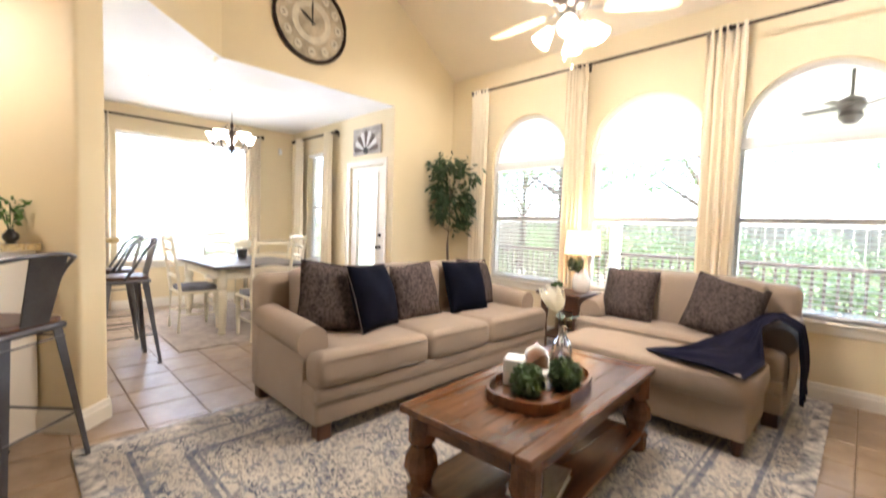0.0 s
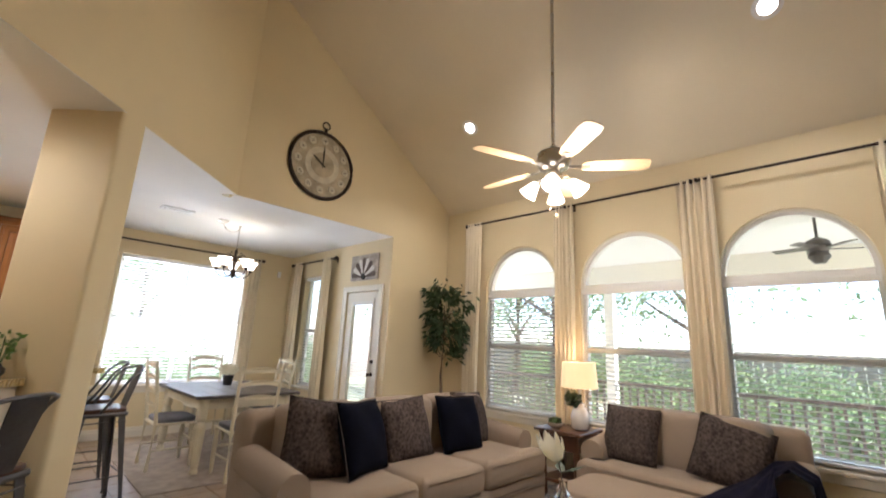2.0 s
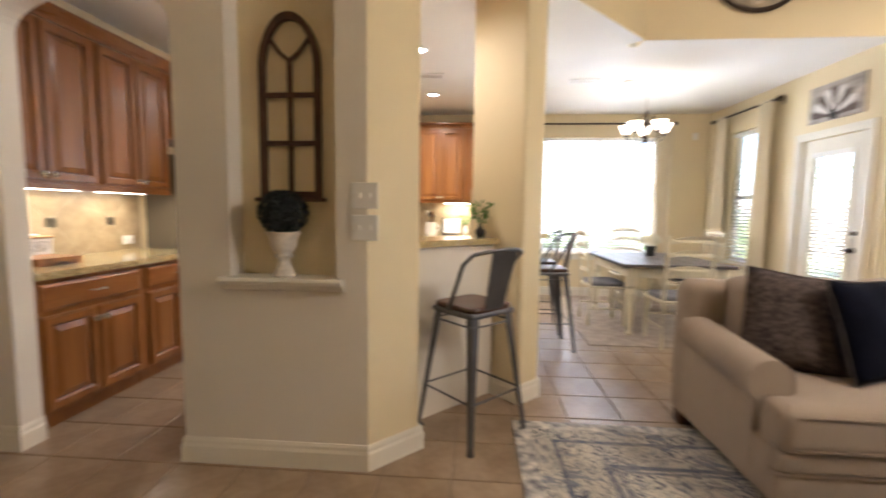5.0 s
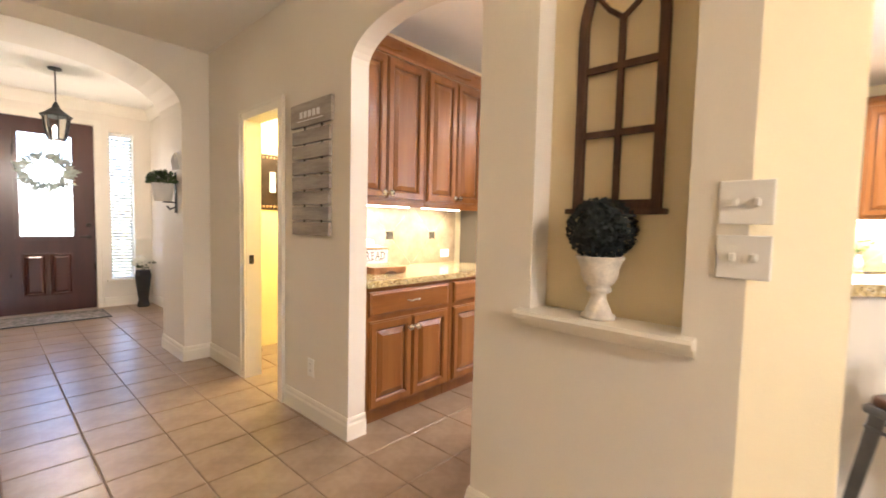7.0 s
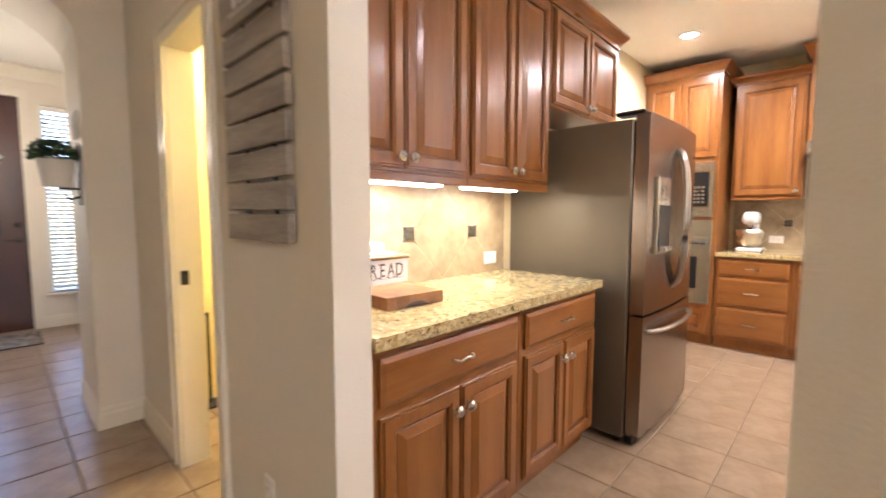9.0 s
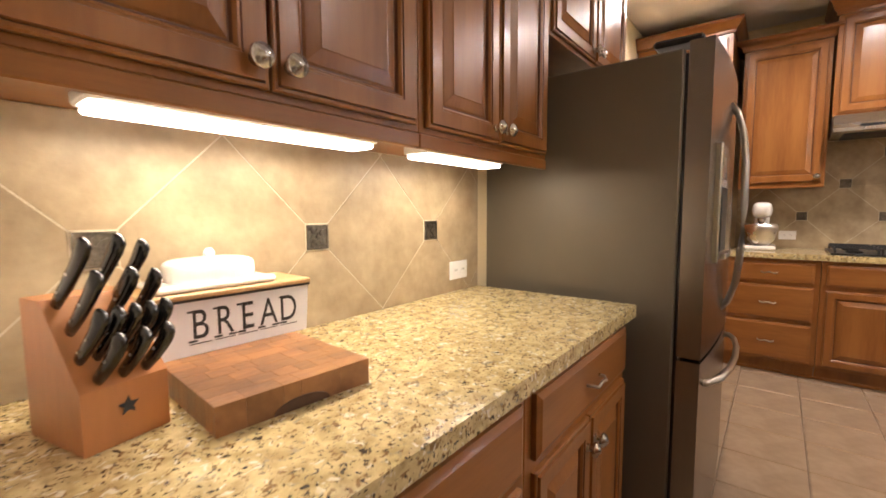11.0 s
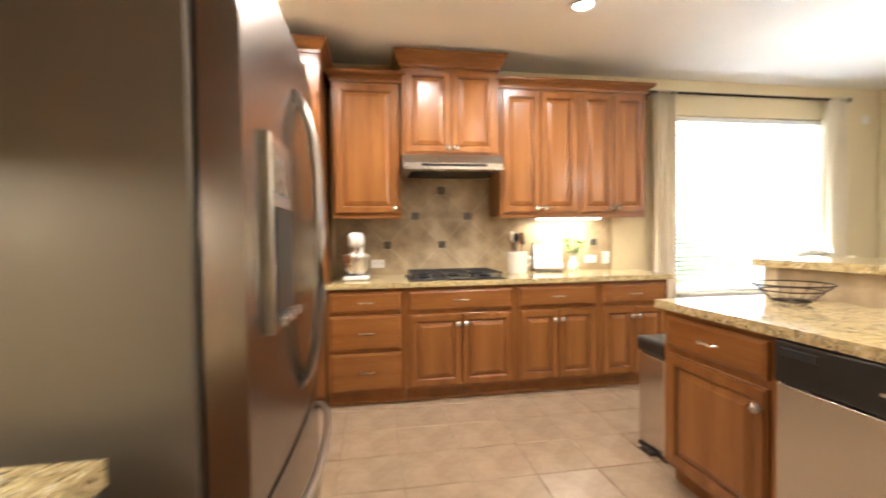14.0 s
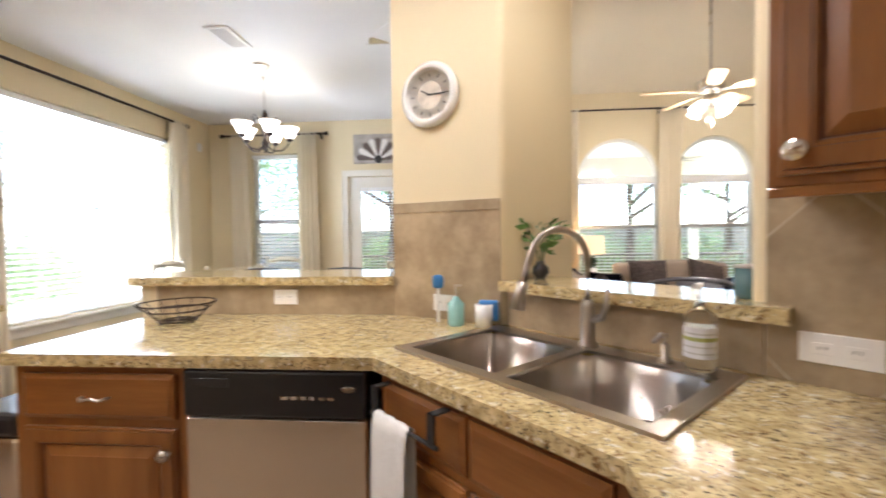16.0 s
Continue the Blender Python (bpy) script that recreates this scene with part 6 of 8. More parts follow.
# ficus
fi = thing("ficus_tree", "artificial ficus tree with dense green leaves and thin trunk", "tree", (-4.10, 4.55, 0))
part("pot", lathe(bmesh.new(), [(0.11, 0), (0.15, 0.24), (0.155, 0.26), (0.14, 0.26)], 18), STONE_POT, fi)
part("trunk", tube(bmesh.new(), [(0, 0, 0.2), (0.015, 0.01, 0.6), (-0.01, 0.0, 1.0), (0.01, 0.01, 1.4), (0, 0, 1.9)], 0.022, 8, taper=0.008), BARK, fi)
random.seed(21)
for k in range(14):
    a, z = random.uniform(0, 6.28), random.uniform(1.15, 1.85)
    part("branch", tube(bmesh.new(), [(0, 0, z), (0.15 * math.cos(a), 0.12 * math.sin(a), z + 0.12), (0.3 * math.cos(a), 0.22 * math.sin(a), z + 0.15)], 0.006, 5, taper=0.002), BARK, fi)
bm = bmesh.new()
tips = []
for k in range(34):
    a, z = random.uniform(0, 6.28), random.uniform(-1, 1)
    r = math.sqrt(max(0, 1 - 0.8 * z * z)) * random.uniform(0.35, 1.0)
    tips.append(Vector((0.36 * r * math.cos(a), 0.2 * r * math.sin(a), 1.70 + 0.46 * z)))
for k in range(1250):
    c = random.choice(tips)
    p = c + Vector((random.gauss(0, 0.055), random.gauss(0, 0.045), random.gauss(0, 0.05)))
    a = math.atan2(p.y, p.x) + random.uniform(-0.8, 0.8)
    d = Vector((math.cos(a), math.sin(a), random.uniform(-1.6, 0.1))).normalized()
    s = d.orthogonal().normalized()
    s.rotate(Matrix.Rotation(random.uniform(0, 6.28), 3, d))
    l = random.uniform(0.07, 0.12)
    v = [p, p + d * l * 0.45 + s * l * 0.2, p + d * l, p + d * l * 0.45 - s * l * 0.2]
    bm.faces.new([bm.verts.new(q) for q in v])
part("foliage", bm, LEAF, fi)

# wall clock on the gable
ck = thing("wall_clock", "large round bronze wall clock with roman numeral medallions", "clock", (-4.405, 2.69, 3.36), 90)
R = 0.40
FACE = mat("clock_face", (0.44, 0.38, 0.27), 0.6, scale=6, var=0.35, fine=60, bump=0.05)
MEDAL = mat("clock_medallion", (0.62, 0.58, 0.46), 0.5, scale=10, var=0.15, fine=60, bump=0.02)


def clock_part(name, profile, seg, material, label=""):
    p = part(name, lathe(bmesh.new(), profile, seg), material, ck, label, smooth=False)
    p.matrix_basis = pose(0, 0, 0, 90)
    return p


clock_part("dial", [(R - 0.01, 0.0), (R - 0.01, 0.02)], 40, FACE)
clock_part("inner_dial", [(0.22, 0.0205), (0.22, 0.026)], 40, MEDAL)
clock_part("centre_dial", [(0.15, 0.0265), (0.15, 0.030)], 32, FACE)
bm = bmesh.new()
tube(bm, [(R * math.cos(2 * math.pi * k / 40), -0.02, R * math.sin(2 * math.pi * k / 40)) for k in range(40)], 0.022, 8, closed=True)
part("rim", bm, BRONZE, ck, "dark bronze rim", smooth=True)
for k in range(12):
    a = math.pi / 6 * k
    q = part("medallion", lathe(bmesh.new(), [(0.047, 0.0205), (0.042, 0.028)], 18), MEDAL, ck)
    q.matrix_basis = pose(0.305 * math.sin(a), 0, 0.305 * math.cos(a), 90)
    strokes = (("XII", "I", "II", "III", "IIII", "V", "VI", "VII", "VIII", "IX", "X", "XI")[k])
    cu = bpy.data.curves.new("numeral", "FONT")
    cu.body, cu.size, cu.align_x, cu.align_y, cu.extrude = strokes, 0.045, "CENTER", "CENTER", 0.0008
    t = new("numeral_source", cu)
    me = bpy.data.meshes.new_from_object(t)
    bpy.data.objects.remove(t)
    me.materials.append(SCREEN_INK)
    o = new("numeral", me)
    o.parent = ck
    o.matrix_basis = pose(0.305 * math.sin(a), -0.0295, 0.305 * math.cos(a), 90, 0, 0) @ pose(0, 0, 0, 0, 0, -30 * k)
for ang, l, w in ((302, 0.17, 0.016), (0, 0.25, 0.011)):
    bm = slab(bmesh.new(), [(-w / 2, -0.04), (w / 2, -0.04), (w, l * 0.6), (0, l), (-w, l * 0.6)], [], lambda u, v, t: (u, -t, v), 0.033, 0.036)
    part("pointer", bm, IRON, ck).matrix_basis = pose(0, 0, 0, 0, ang, 0)
part("ring_stem", tube(bmesh.new(), [(0, -0.02, R + 0.01), (0, -0.02, R + 0.06)], 0.018, 8), BRONZE, ck)
part("hanging_ring", tube(bmesh.new(), [(0.045 * math.cos(2 * math.pi * k / 18), -0.02, R + 0.10 + 0.045 * math.sin(2 * math.pi * k / 18)) for k in range(18)], 0.008, 6, closed=True), BRONZE, ck)

# ceiling fan
fn = thing("ceiling_fan", "brushed nickel ceiling fan with five pale wood blades and lit shades", "ceiling fan", (-1.52, 2.935, -0.09))
BLADE = mat("maple_blade", (0.62, 0.45, 0.25), 0.4, scale=3, var=0.12, fine=30, bump=0.02, stretch=(1, 8, 1))
top = roof_z(2.935) + 0.09
part("canopy", lathe(bmesh.new(), [(0.035, top - 0.10), (0.07, top - 0.05), (0.075, top - 0.02), (0.075, top + 0.03)], 20), NICKEL, fn, smooth=True)
part("downrod", tube(bmesh.new(), [(0, 0, 2.84), (0, 0, top - 0.05)], 0.0125, 10), NICKEL, fn)
part("motor", lathe(bmesh.new(), [(0.03, 2.90), (0.06, 2.87), (0.115, 2.84), (0.12, 2.77), (0.10, 2.73), (0.05, 2.71)], 28), NICKEL, fn, smooth=True)
for k in range(5):
    a = 33 + 72 * k
    m = pose(0, 0, 2.745, 0, 0, a)
    bm = bmesh.new()
    slab(bm, [(0.20, -0.045), (0.28, -0.06), (0.56, -0.07), (0.62, -0.06), (0.64, -0.03), (0.64, 0.03), (0.62, 0.06), (0.56, 0.07), (0.28, 0.06), (0.20, 0.045)], [], lambda u, v, t: (u, v, t), -0.003, 0.003)
    bl = part("blade", bm, BLADE, fn)
    bl.matrix_basis = m @ pose(0, 0, 0, -11)
    part("blade_iron", box(tube(bmesh.new(), [(0.09, 0, 0.0), (0.15, 0, -0.006), (0.2, 0, -0.004)], 0.011, 6), 0.19, 0.25, -0.025, 0.025, -0.008, -0.0035), NICKEL, bl)
part("light_kit", lathe(bmesh.new(), [(0.05, 2.709), (0.06, 2.68), (0.055, 2.63), (0.03, 2.60), (0.01, 2.585)], 20), NICKEL, fn, smooth=True)
for k in range(4):
    a = radians(25 + 90 * k)
    d = Vector((math.cos(a), math.sin(a), 0))
    p0 = d * 0.05 + Vector((0, 0, 2.65))
    p1 = d * 0.10 + Vector((0, 0, 2.645))
    part("light_arm", tube(bmesh.new(), [p0, p1, d * 0.125 + Vector((0, 0, 2.625))], 0.009, 6), NICKEL, fn)
    s = part("glass_shade", lathe(bmesh.new(), [(0.025, 0.0), (0.035, -0.02), (0.048, -0.06), (0.065, -0.105), (0.06, -0.11), (0.0, -0.09)], 18, caps=False), BULB, fn, "frosted bell shade, lit", smooth=True)
    s.matrix_basis = Matrix.Translation(d * 0.12 + Vector((0, 0, 2.63))) @ Matrix.Rotation(radians(-38), 4, Vector((-d.y, d.x, 0)))
    lamp("fan_bulb", "POINT", tuple(Vector((-1.52, 2.935, -0.09)) + d * 0.24 + Vector((0, 0, 2.50))), 3.1, (1.0, 0.84, 0.62), 0.05)
for x, l in ((0.02, 0.2), (-0.03, 0.14)):
    part("pull_chain", tube(bmesh.new(), [(x, 0, 2.60), (x, 0, 2.60 - l)], 0.002, 4), NICKEL, fn)
    part("pull_fob", lathe(bmesh.new(), [(0.004, 0), (0.009, -0.01), (0.006, -0.035)], 8, (x, 0, 2.60 - l)), BLADE, fn)

# ---- dining nook ----
DX, DY = -5.66, 2.48
dt = thing("dining_table", "cream farmhouse dining table with a dark stained top", "dining table", (DX, DY, 0))
for i in range(6):
    w = 1.10 / 6
    part("plank", boxed(-0.72, 0.72, -0.56 + i * 1.12 / 6 + 0.001, -0.56 + (i + 1) * 1.12 / 6 - 0.001, 0.73, 0.762, bevel=0.004), SLATE_TOP, dt)
part("apron", slab(bmesh.new(), rect(-0.65, 0.65, -0.48, 0.48), [rect(-0.63, 0.63, -0.46, 0.46)], lambda u, v, t: (u, v, t), 0.62, 0.729), CHALK, dt)
LEG = [(0.03, 0), (0.045, 0.03), (0.03, 0.06), (0.042, 0.12), (0.05, 0.3), (0.055, 0.45), (0.035, 0.5), (0.05, 0.53), (0.05, 0.729)]
for sx in (-1, 1):
    for sy in (-1, 1):
        part("leg", lathe(bmesh.new(), LEG, 14, (sx * 0.62, sy * 0.45, 0)), CHALK, dt)


def dining_chair(where, rz):
    c = thing("dining_chair", "cream painted ladder-back dining chair with a grey cushion", "chair", where, rz, "chairs round the dining table")
    part("seat", boxed(-0.23, 0.23, -0.22, 0.20, 0.435, 0.46, bevel=0.008), CHALK, c)
    soft("cushion", c, -0.21, 0.21, -0.20, 0.18, 0.455, 0.51, 0.3, CUSH)
    for sx in (-1, 1):
        part("front_leg", lathe(bmesh.new(), [(0.015, 0), (0.022, 0.1), (0.026, 0.3), (0.02, 0.36), (0.026, 0.434)], 10, (sx * 0.2, -0.19, 0)), CHALK, c)
        part("back_post", tube(bmesh.new(), [(sx * 0.2, 0.20, 0), (sx * 0.2, 0.185, 0.45), (sx * 0.205, 0.22, 0.75), (sx * 0.21, 0.27, 1.06)], 0.021, 8, taper=0.015), CHALK, c)
        part("finial", lathe(bmesh.new(), [(0.012, 0), (0.02, 0.012), (0.012, 0.03)], 8, (sx * 0.21, 0.27, 1.055)), CHALK, c)
        part("stretcher", tube(bmesh.new(), [(sx * 0.2, -0.19, 0.2), (sx * 0.2, 0.195, 0.2)], 0.011, 6), CHALK, c)
    part("stretcher", tube(bmesh.new(), [(-0.2, -0.19, 0.26), (0.2, -0.19, 0.26)], 0.012, 6), CHALK, c)
    for z, y, h in ((0.60, 0.20, 0.05), (0.74, 0.218, 0.055), (0.88, 0.24, 0.06), (1.0, 0.258, 0.07)):
        top = [(-0.19 + 0.38 * k / 10, z + h * (0.6 + 0.5 * math.sin(math.pi * k / 10))) for k in range(11)]
        low = [(-0.19 + 0.38 * k / 10, z + 0.3 * h * math.sin(math.pi * k / 10)) for k in range(10, -1, -1)]
        part("ladder_rail", slab(bmesh.new(), low[::-1] + top[::-1], [], lambda u, v, t, y=y: (u, y + t + 0.02 * (1 - (u / 0.19) ** 2), v), -0.008, 0.008), CHALK, c)
    return c


CUSH = mat("grey_blue_cushion", (0.2, 0.2, 0.22), 0.95, scale=9, var=0.2, fine=250, bump=0.2)
first = dining_chair((-5.58, 1.90, 0), 180)
for x, y, rz in ((-6.55, 2.56, 90), (-4.80, 2.38, -90), (-5.98, 3.10, 4)):
    copy_thing(first, pose(x, y, 0, 0, 0, rz))
fl = thing("flower_pot", "white flowers in a dark tin on the dining table", "flowers", (-5.9, 2.55, 0.762))
part("tin", lathe(bmesh.new(), [(0.05, 0), (0.065, 0.12), (0.06, 0.12)], 16), IRON, fl)
random.seed(5)
bm = bmesh.new()
for k in range(260):
    d = Vector((random.gauss(0, 1), random.gauss(0, 1), random.gauss(0, 0.7))).normalized()
    p = Vector((0, 0, 0.19)) + Vector((d.x * 0.12, d.y * 0.12, d.z * 0.08)) * random.uniform(0.7, 1.05)
    s = d.orthogonal().normalized() * 0.02
    t = d.cross(s).normalized() * 0.02
    bm.faces.new([bm.verts.new(p + q) for q in (s, t, -s, -t)])
part("blossoms", bm, PETAL, fl)
rr = thing("area_rug", "pale grey woven rug under the dining table", "rug", (DX, DY, 0))
DRUG = mat("pale_dining_rug", (0.42, 0.36, 0.3), 0.95, scale=9, var=0.2, fine=200, bump=0.3)
part("weave", boxed(-1.15, 1.02, -0.95, 0.95, 0.001, 0.01), DRUG, rr)

chd = thing("chandelier", "bronze scrolled chandelier with frosted bell shades, lit", "chandelier", (-5.68, 2.34, 0))
part("canopy", lathe(bmesh.new(), [(0.07, 2.7495), (0.065, 2.735), (0.03, 2.715), (0.01, 2.71)], 20, (0.10, -0.24, 0)), NICKEL, chd)
part("ceiling_hook", lathe(bmesh.new(), [(0.018, 2.7495), (0.012, 2.73), (0.006, 2.70)], 10), NICKEL, chd)
part("swag_chain", tube(bmesh.new(), [(0.10, -0.24, 2.715), (0.08, -0.19, 2.66), (0.05, -0.12, 2.635), (0.02, -0.05, 2.655), (0, 0, 2.705)], 0.006, 5), NICKEL, chd)
part("chain", tube(bmesh.new(), [(0, 0, 2.70), (0, 0, 2.44)], 0.007, 6), NICKEL, chd)
part("column", lathe(bmesh.new(), [(0.008, 2.45), (0.02, 2.40), (0.012, 2.36), (0.03, 2.28), (0.014, 2.20), (0.034, 2.14), (0.02, 2.10), (0.008, 2.06)], 14), BRONZE, chd, smooth=True)
for k in range(5):
    a = radians(20 + 72 * k)
    d = Vector((math.cos(a), math.sin(a), 0))
    pts = [d * r + Vector((0, 0, z)) for r, z in ((0.015, 2.13), (0.07, 2.08), (0.14, 2.09), (0.19, 2.13), (0.21, 2.18))]
    arm = part("arm", tube(bmesh.new(), pts, 0.007, 6), BRONZE, chd)
    part("scroll", tube(bmesh.new(), [d * r + Vector((0, 0, z)) for r, z in ((0.015, 2.30), (0.06, 2.37), (0.10, 2.39), (0.12, 2.36), (0.10, 2.33))], 0.005, 5), BRONZE, chd)
    part("cup", lathe(bmesh.new(), [(0.012, 2.17), (0.03, 2.185), (0.028, 2.20)], 12, tuple(d * 0.21)), BRONZE, arm)
    part("glass_shade", lathe(bmesh.new(), [(0.028, 2.20), (0.045, 2.22), (0.06, 2.26), (0.085, 2.30)], 18, tuple(d * 0.21), caps=False), BULB, chd, "frosted bell shade, lit", smooth=True)
lamp("chandelier_bulbs", "POINT", (-5.68, 2.34, 2.22), 0.5, (1.0, 0.86, 0.64), 0.12)


def vent(x, y, z, rz):
    v = thing("ceiling_vent", "white slatted air vent in the ceiling", "vent", (x, y, z), rz, "ceiling vents")
    part("frame", slab(bmesh.new(), rect(-0.16, 0.16, -0.09, 0.09), [rect(-0.13, 0.13, -0.06, 0.06)], lambda u, w, t: (u, w, t), -0.010, -0.001), WHITE, v)
    part("backing", boxed(-0.13, 0.13, -0.06, 0.06, -0.003, -0.001), GREY_WOOD, v)
    for k in range(8):
        part("slat", boxed(-0.115 + k * 0.031, -0.097 + k * 0.031, -0.06, 0.06, -0.010, -0.005), WHITE, v)


vent(-5.555, 1.59, 2.75, 90)
vent(-5.316, -0.123, 2.75, 90)
ar = thing("wall_art", "weathered wood panel with a metal windmill fan above the door", "wall art", (-4.985, 3.842, 2.385), 0)
part("panel", boxed(-0.315, 0.315, -0.022, -0.001, -0.18, 0.18, bevel=0.004), GREY_WOOD, ar)
for k in range(9):
    a = radians(8 + 20.5 * k)
    d, s = (math.cos(a), math.sin(a)), (-math.sin(a), math.cos(a))
    pts = [(d[0] * r + s[0] * w, -0.14 + d[1] * r + s[1] * w) for r, w in ((0.05, -0.01), (0.25, -0.036), (0.275, 0.0), (0.25, 0.036), (0.05, 0.01))]
    part("blade", slab(bmesh.new(), pts, [], lambda u, v, t: (u, t, v), -0.032, -0.024), CERAMIC if k % 2 else RAIL, ar)
part("hub", lathe(bmesh.new(), [(0.05, 0.022), (0.045, 0.036)], 16), IRON, ar).matrix_basis = pose(0, 0, -0.13, 90)


# bar stools
def bar_stool(where, rz):
    """Sheet-metal stool; it faces -y, the back at +y."""
    s = thing("bar_stool", "gunmetal steel bar stool with dark seat and curved back", "bar stool", where, rz, "bar stools")
    top = 0.155
    part("seat_pan", boxed(-0.17, 0.17, -0.17, 0.17, 0.70, 0.735, bevel=0.014, seg=2), GUNMETAL, s)
    soft("seat_pad", s, -0.165, 0.165, -0.165, 0.165, 0.73, 0.765, 0.25, DARK_WOOD, "dark wood seat")
    for sx in (-1, 1):
        for sy in (-1, 1):
            bm = bmesh.new()
            p, q = Vector((sx * 0.15, sy * 0.15, 0.705)), Vector((sx * 0.225, sy * 0.225, 0.0))
            rows = []
            for pt, w in ((p, 0.046), (q, 0.018)):
                rows.append([bm.verts.new(pt + Vector(o)) for o in ((sx * 0.004, sy * 0.004, 0), (-sx * w, sy * 0.004, 0), (-sx * w * 0.9, -sy * 0.006, 0), (-sx * 0.006, -sy * 0.006, 0), (-sx * 0.006, -sy * w * 0.9, 0), (sx * 0.004, -sy * w, 0))])
            for k in range(6):
                bm.faces.new((rows[0][k], rows[0][(k + 1) % 6], rows[1][(k + 1) % 6], rows[1][k]))
            bm.faces.new(rows[0][::-1])
            bm.faces.new(rows[1])
            leg = part("leg", bm, GUNMETAL, s)
            part("rubber_foot", boxed(sx * 0.213 - 0.014, sx * 0.213 + 0.014, sy * 0.213 - 0.014, sy * 0.213 + 0.014, 0, 0.012), BLACK, leg)
    r = 0.2
    for a, b in (((-r, -r), (r, -r)), ((r, -r), (r, r)), ((r, r), (-r, r)), ((-r, r), (-r, -r))):
        part("foot_rail", tube(bmesh.new(), [(*a, 0.26), (*b, 0.26)], 0.006, 6), GUNMETAL, s)
        part("upper_brace", tube(bmesh.new(), [(a[0] * 0.8, a[1] * 0.8, 0.66), (b[0] * 0.8, b[1] * 0.8, 0.66)], 0.005, 6), GUNMETAL, s)
    hoop = [(-0.17, -0.02, 0.735), (-0.19, 0.05, 0.85), (-0.205, 0.13, 1.0), (-0.19, 0.19, 1.055), (-0.10, 0.235, 1.075), (0, 0.245, 1.08), (0.10, 0.235, 1.075), (0.19, 0.19, 1.055), (0.205, 0.13, 1.0), (0.19, 0.05, 0.85), (0.17, -0.02, 0.735)]
    part("back_hoop", tube(bmesh.new(), hoop, 0.011, 8), GUNMETAL, s, smooth=True)
    part("back_splat", slab(bmesh.new(), [(-0.07, 0), (0.07, 0), (0.095, 0.35), (-0.095, 0.35)], [], lambda u, v, t: (u, 0.158 + t + 0.235 * v, 0.73 + v), -0.003, 0.003), GUNMETAL, s, "curved steel back plate")
    return s


st = bar_stool((-2.96, 0.40, 0), -45)
copy_thing(st, pose(-4.62, 1.10, 0, 0, 0, 4))
copy_thing(st, pose(-5.2, 1.10, 0, 0, 0, -3))

# ---- kitchen clutter ----
def lettering(name, text, size, material, parent, m, depth=0.0008):
    cu = bpy.data.curves.new(name, "FONT")
    cu.body, cu.size, cu.align_x, cu.align_y, cu.extrude = text, size, "CENTER", "CENTER", depth
    t = new("lettering_source", cu)
    me = bpy.data.meshes.new_from_object(t)
    bpy.data.objects.remove(t)
    me.materials.append(material)
    o = new(name, me)
    o.parent = parent
    o.matrix_basis = m
    return o


BOARD = mat("acacia_board", (0.27, 0.125, 0.042), 0.4, scale=9, var=0.25, second=(0.16, 0.065, 0.022), fine=60, bump=0.03, stretch=(1, 2.5, 1), coat=0.2, each=0.24)
PLYLID = mat("bamboo_lid", (0.45, 0.28, 0.12), 0.45, scale=3, var=0.15, fine=25, bump=0.02, stretch=(0.5, 5, 2))
TIN = mat("white_enamel_tin", (0.76, 0.76, 0.77), 0.35, scale=5, var=0.05, fine=60, bump=0.01)
RED_WOOD = mat("cherry_knife_block", (0.42, 0.17, 0.05), 0.4, scale=3, var=0.15, fine=25, bump=0.02, stretch=(3, 3, 0.5), coat=0.2)
cb = thing("cutting_board", "thick end-grain acacia cutting board lying on the granite", "cutting board", (-2.995, -2.30, 0.9155), 176)
random.seed(71)
for k in range(7):
    x, y0, y1 = -0.135, -0.135 + k * 0.27 / 7, -0.135 + (k + 1) * 0.27 / 7 - 0.0002
    while x < 0.134:
        step = min(random.uniform(0.03, 0.075), 0.135 - x)
        if 0.135 - x - step < 0.02:
            step = 0.135 - x
        part("block", boxed(x, x + step - 0.0002, y0, y1, 0.0, 0.046, bevel=0.0003), BOARD, cb)
        x += step
# Dark half-ellipse on the front face, painting the shade of a cut-out notch.
part("grip", slab(bmesh.new(), [(0.05 * math.cos(math.pi * k / 12), 0.001 + 0.019 * math.sin(math.pi * k / 12)) for k in range(13)], [], lambda u, v, t: (u, t, v), -0.1375, -0.1348), DARK_WOOD, cb, "flat dark patch in place of the shaded finger notch")
bb = thing("bread_box", "white enamel bread box with a wooden lid", "bread box", (-3.015, -2.498, 0.9625), 178)
bm = bmesh.new()
slab(bm, [(-0.155, 0), (0.155, 0), (0.163, 0.108), (-0.163, 0.108)], [], lambda u, v, t: (u, t, v), -0.07, 0.07)
bmesh.ops.bevel(bm, geom=[e for e in bm.edges if e.calc_face_angle(0) > 0.4], offset=0.006, segments=2, affect="EDGES")
part("box", bm, TIN, bb)
lid = part("lid", boxed(-0.168, 0.168, -0.076, 0.072, 0.1085, 0.120, bevel=0.003), PLYLID, bb, "light wooden lid")
part("lid_rim", boxed(-0.166, 0.166, -0.074, 0.071, 0.1035, 0.1084, bevel=0.001), IRON, bb)
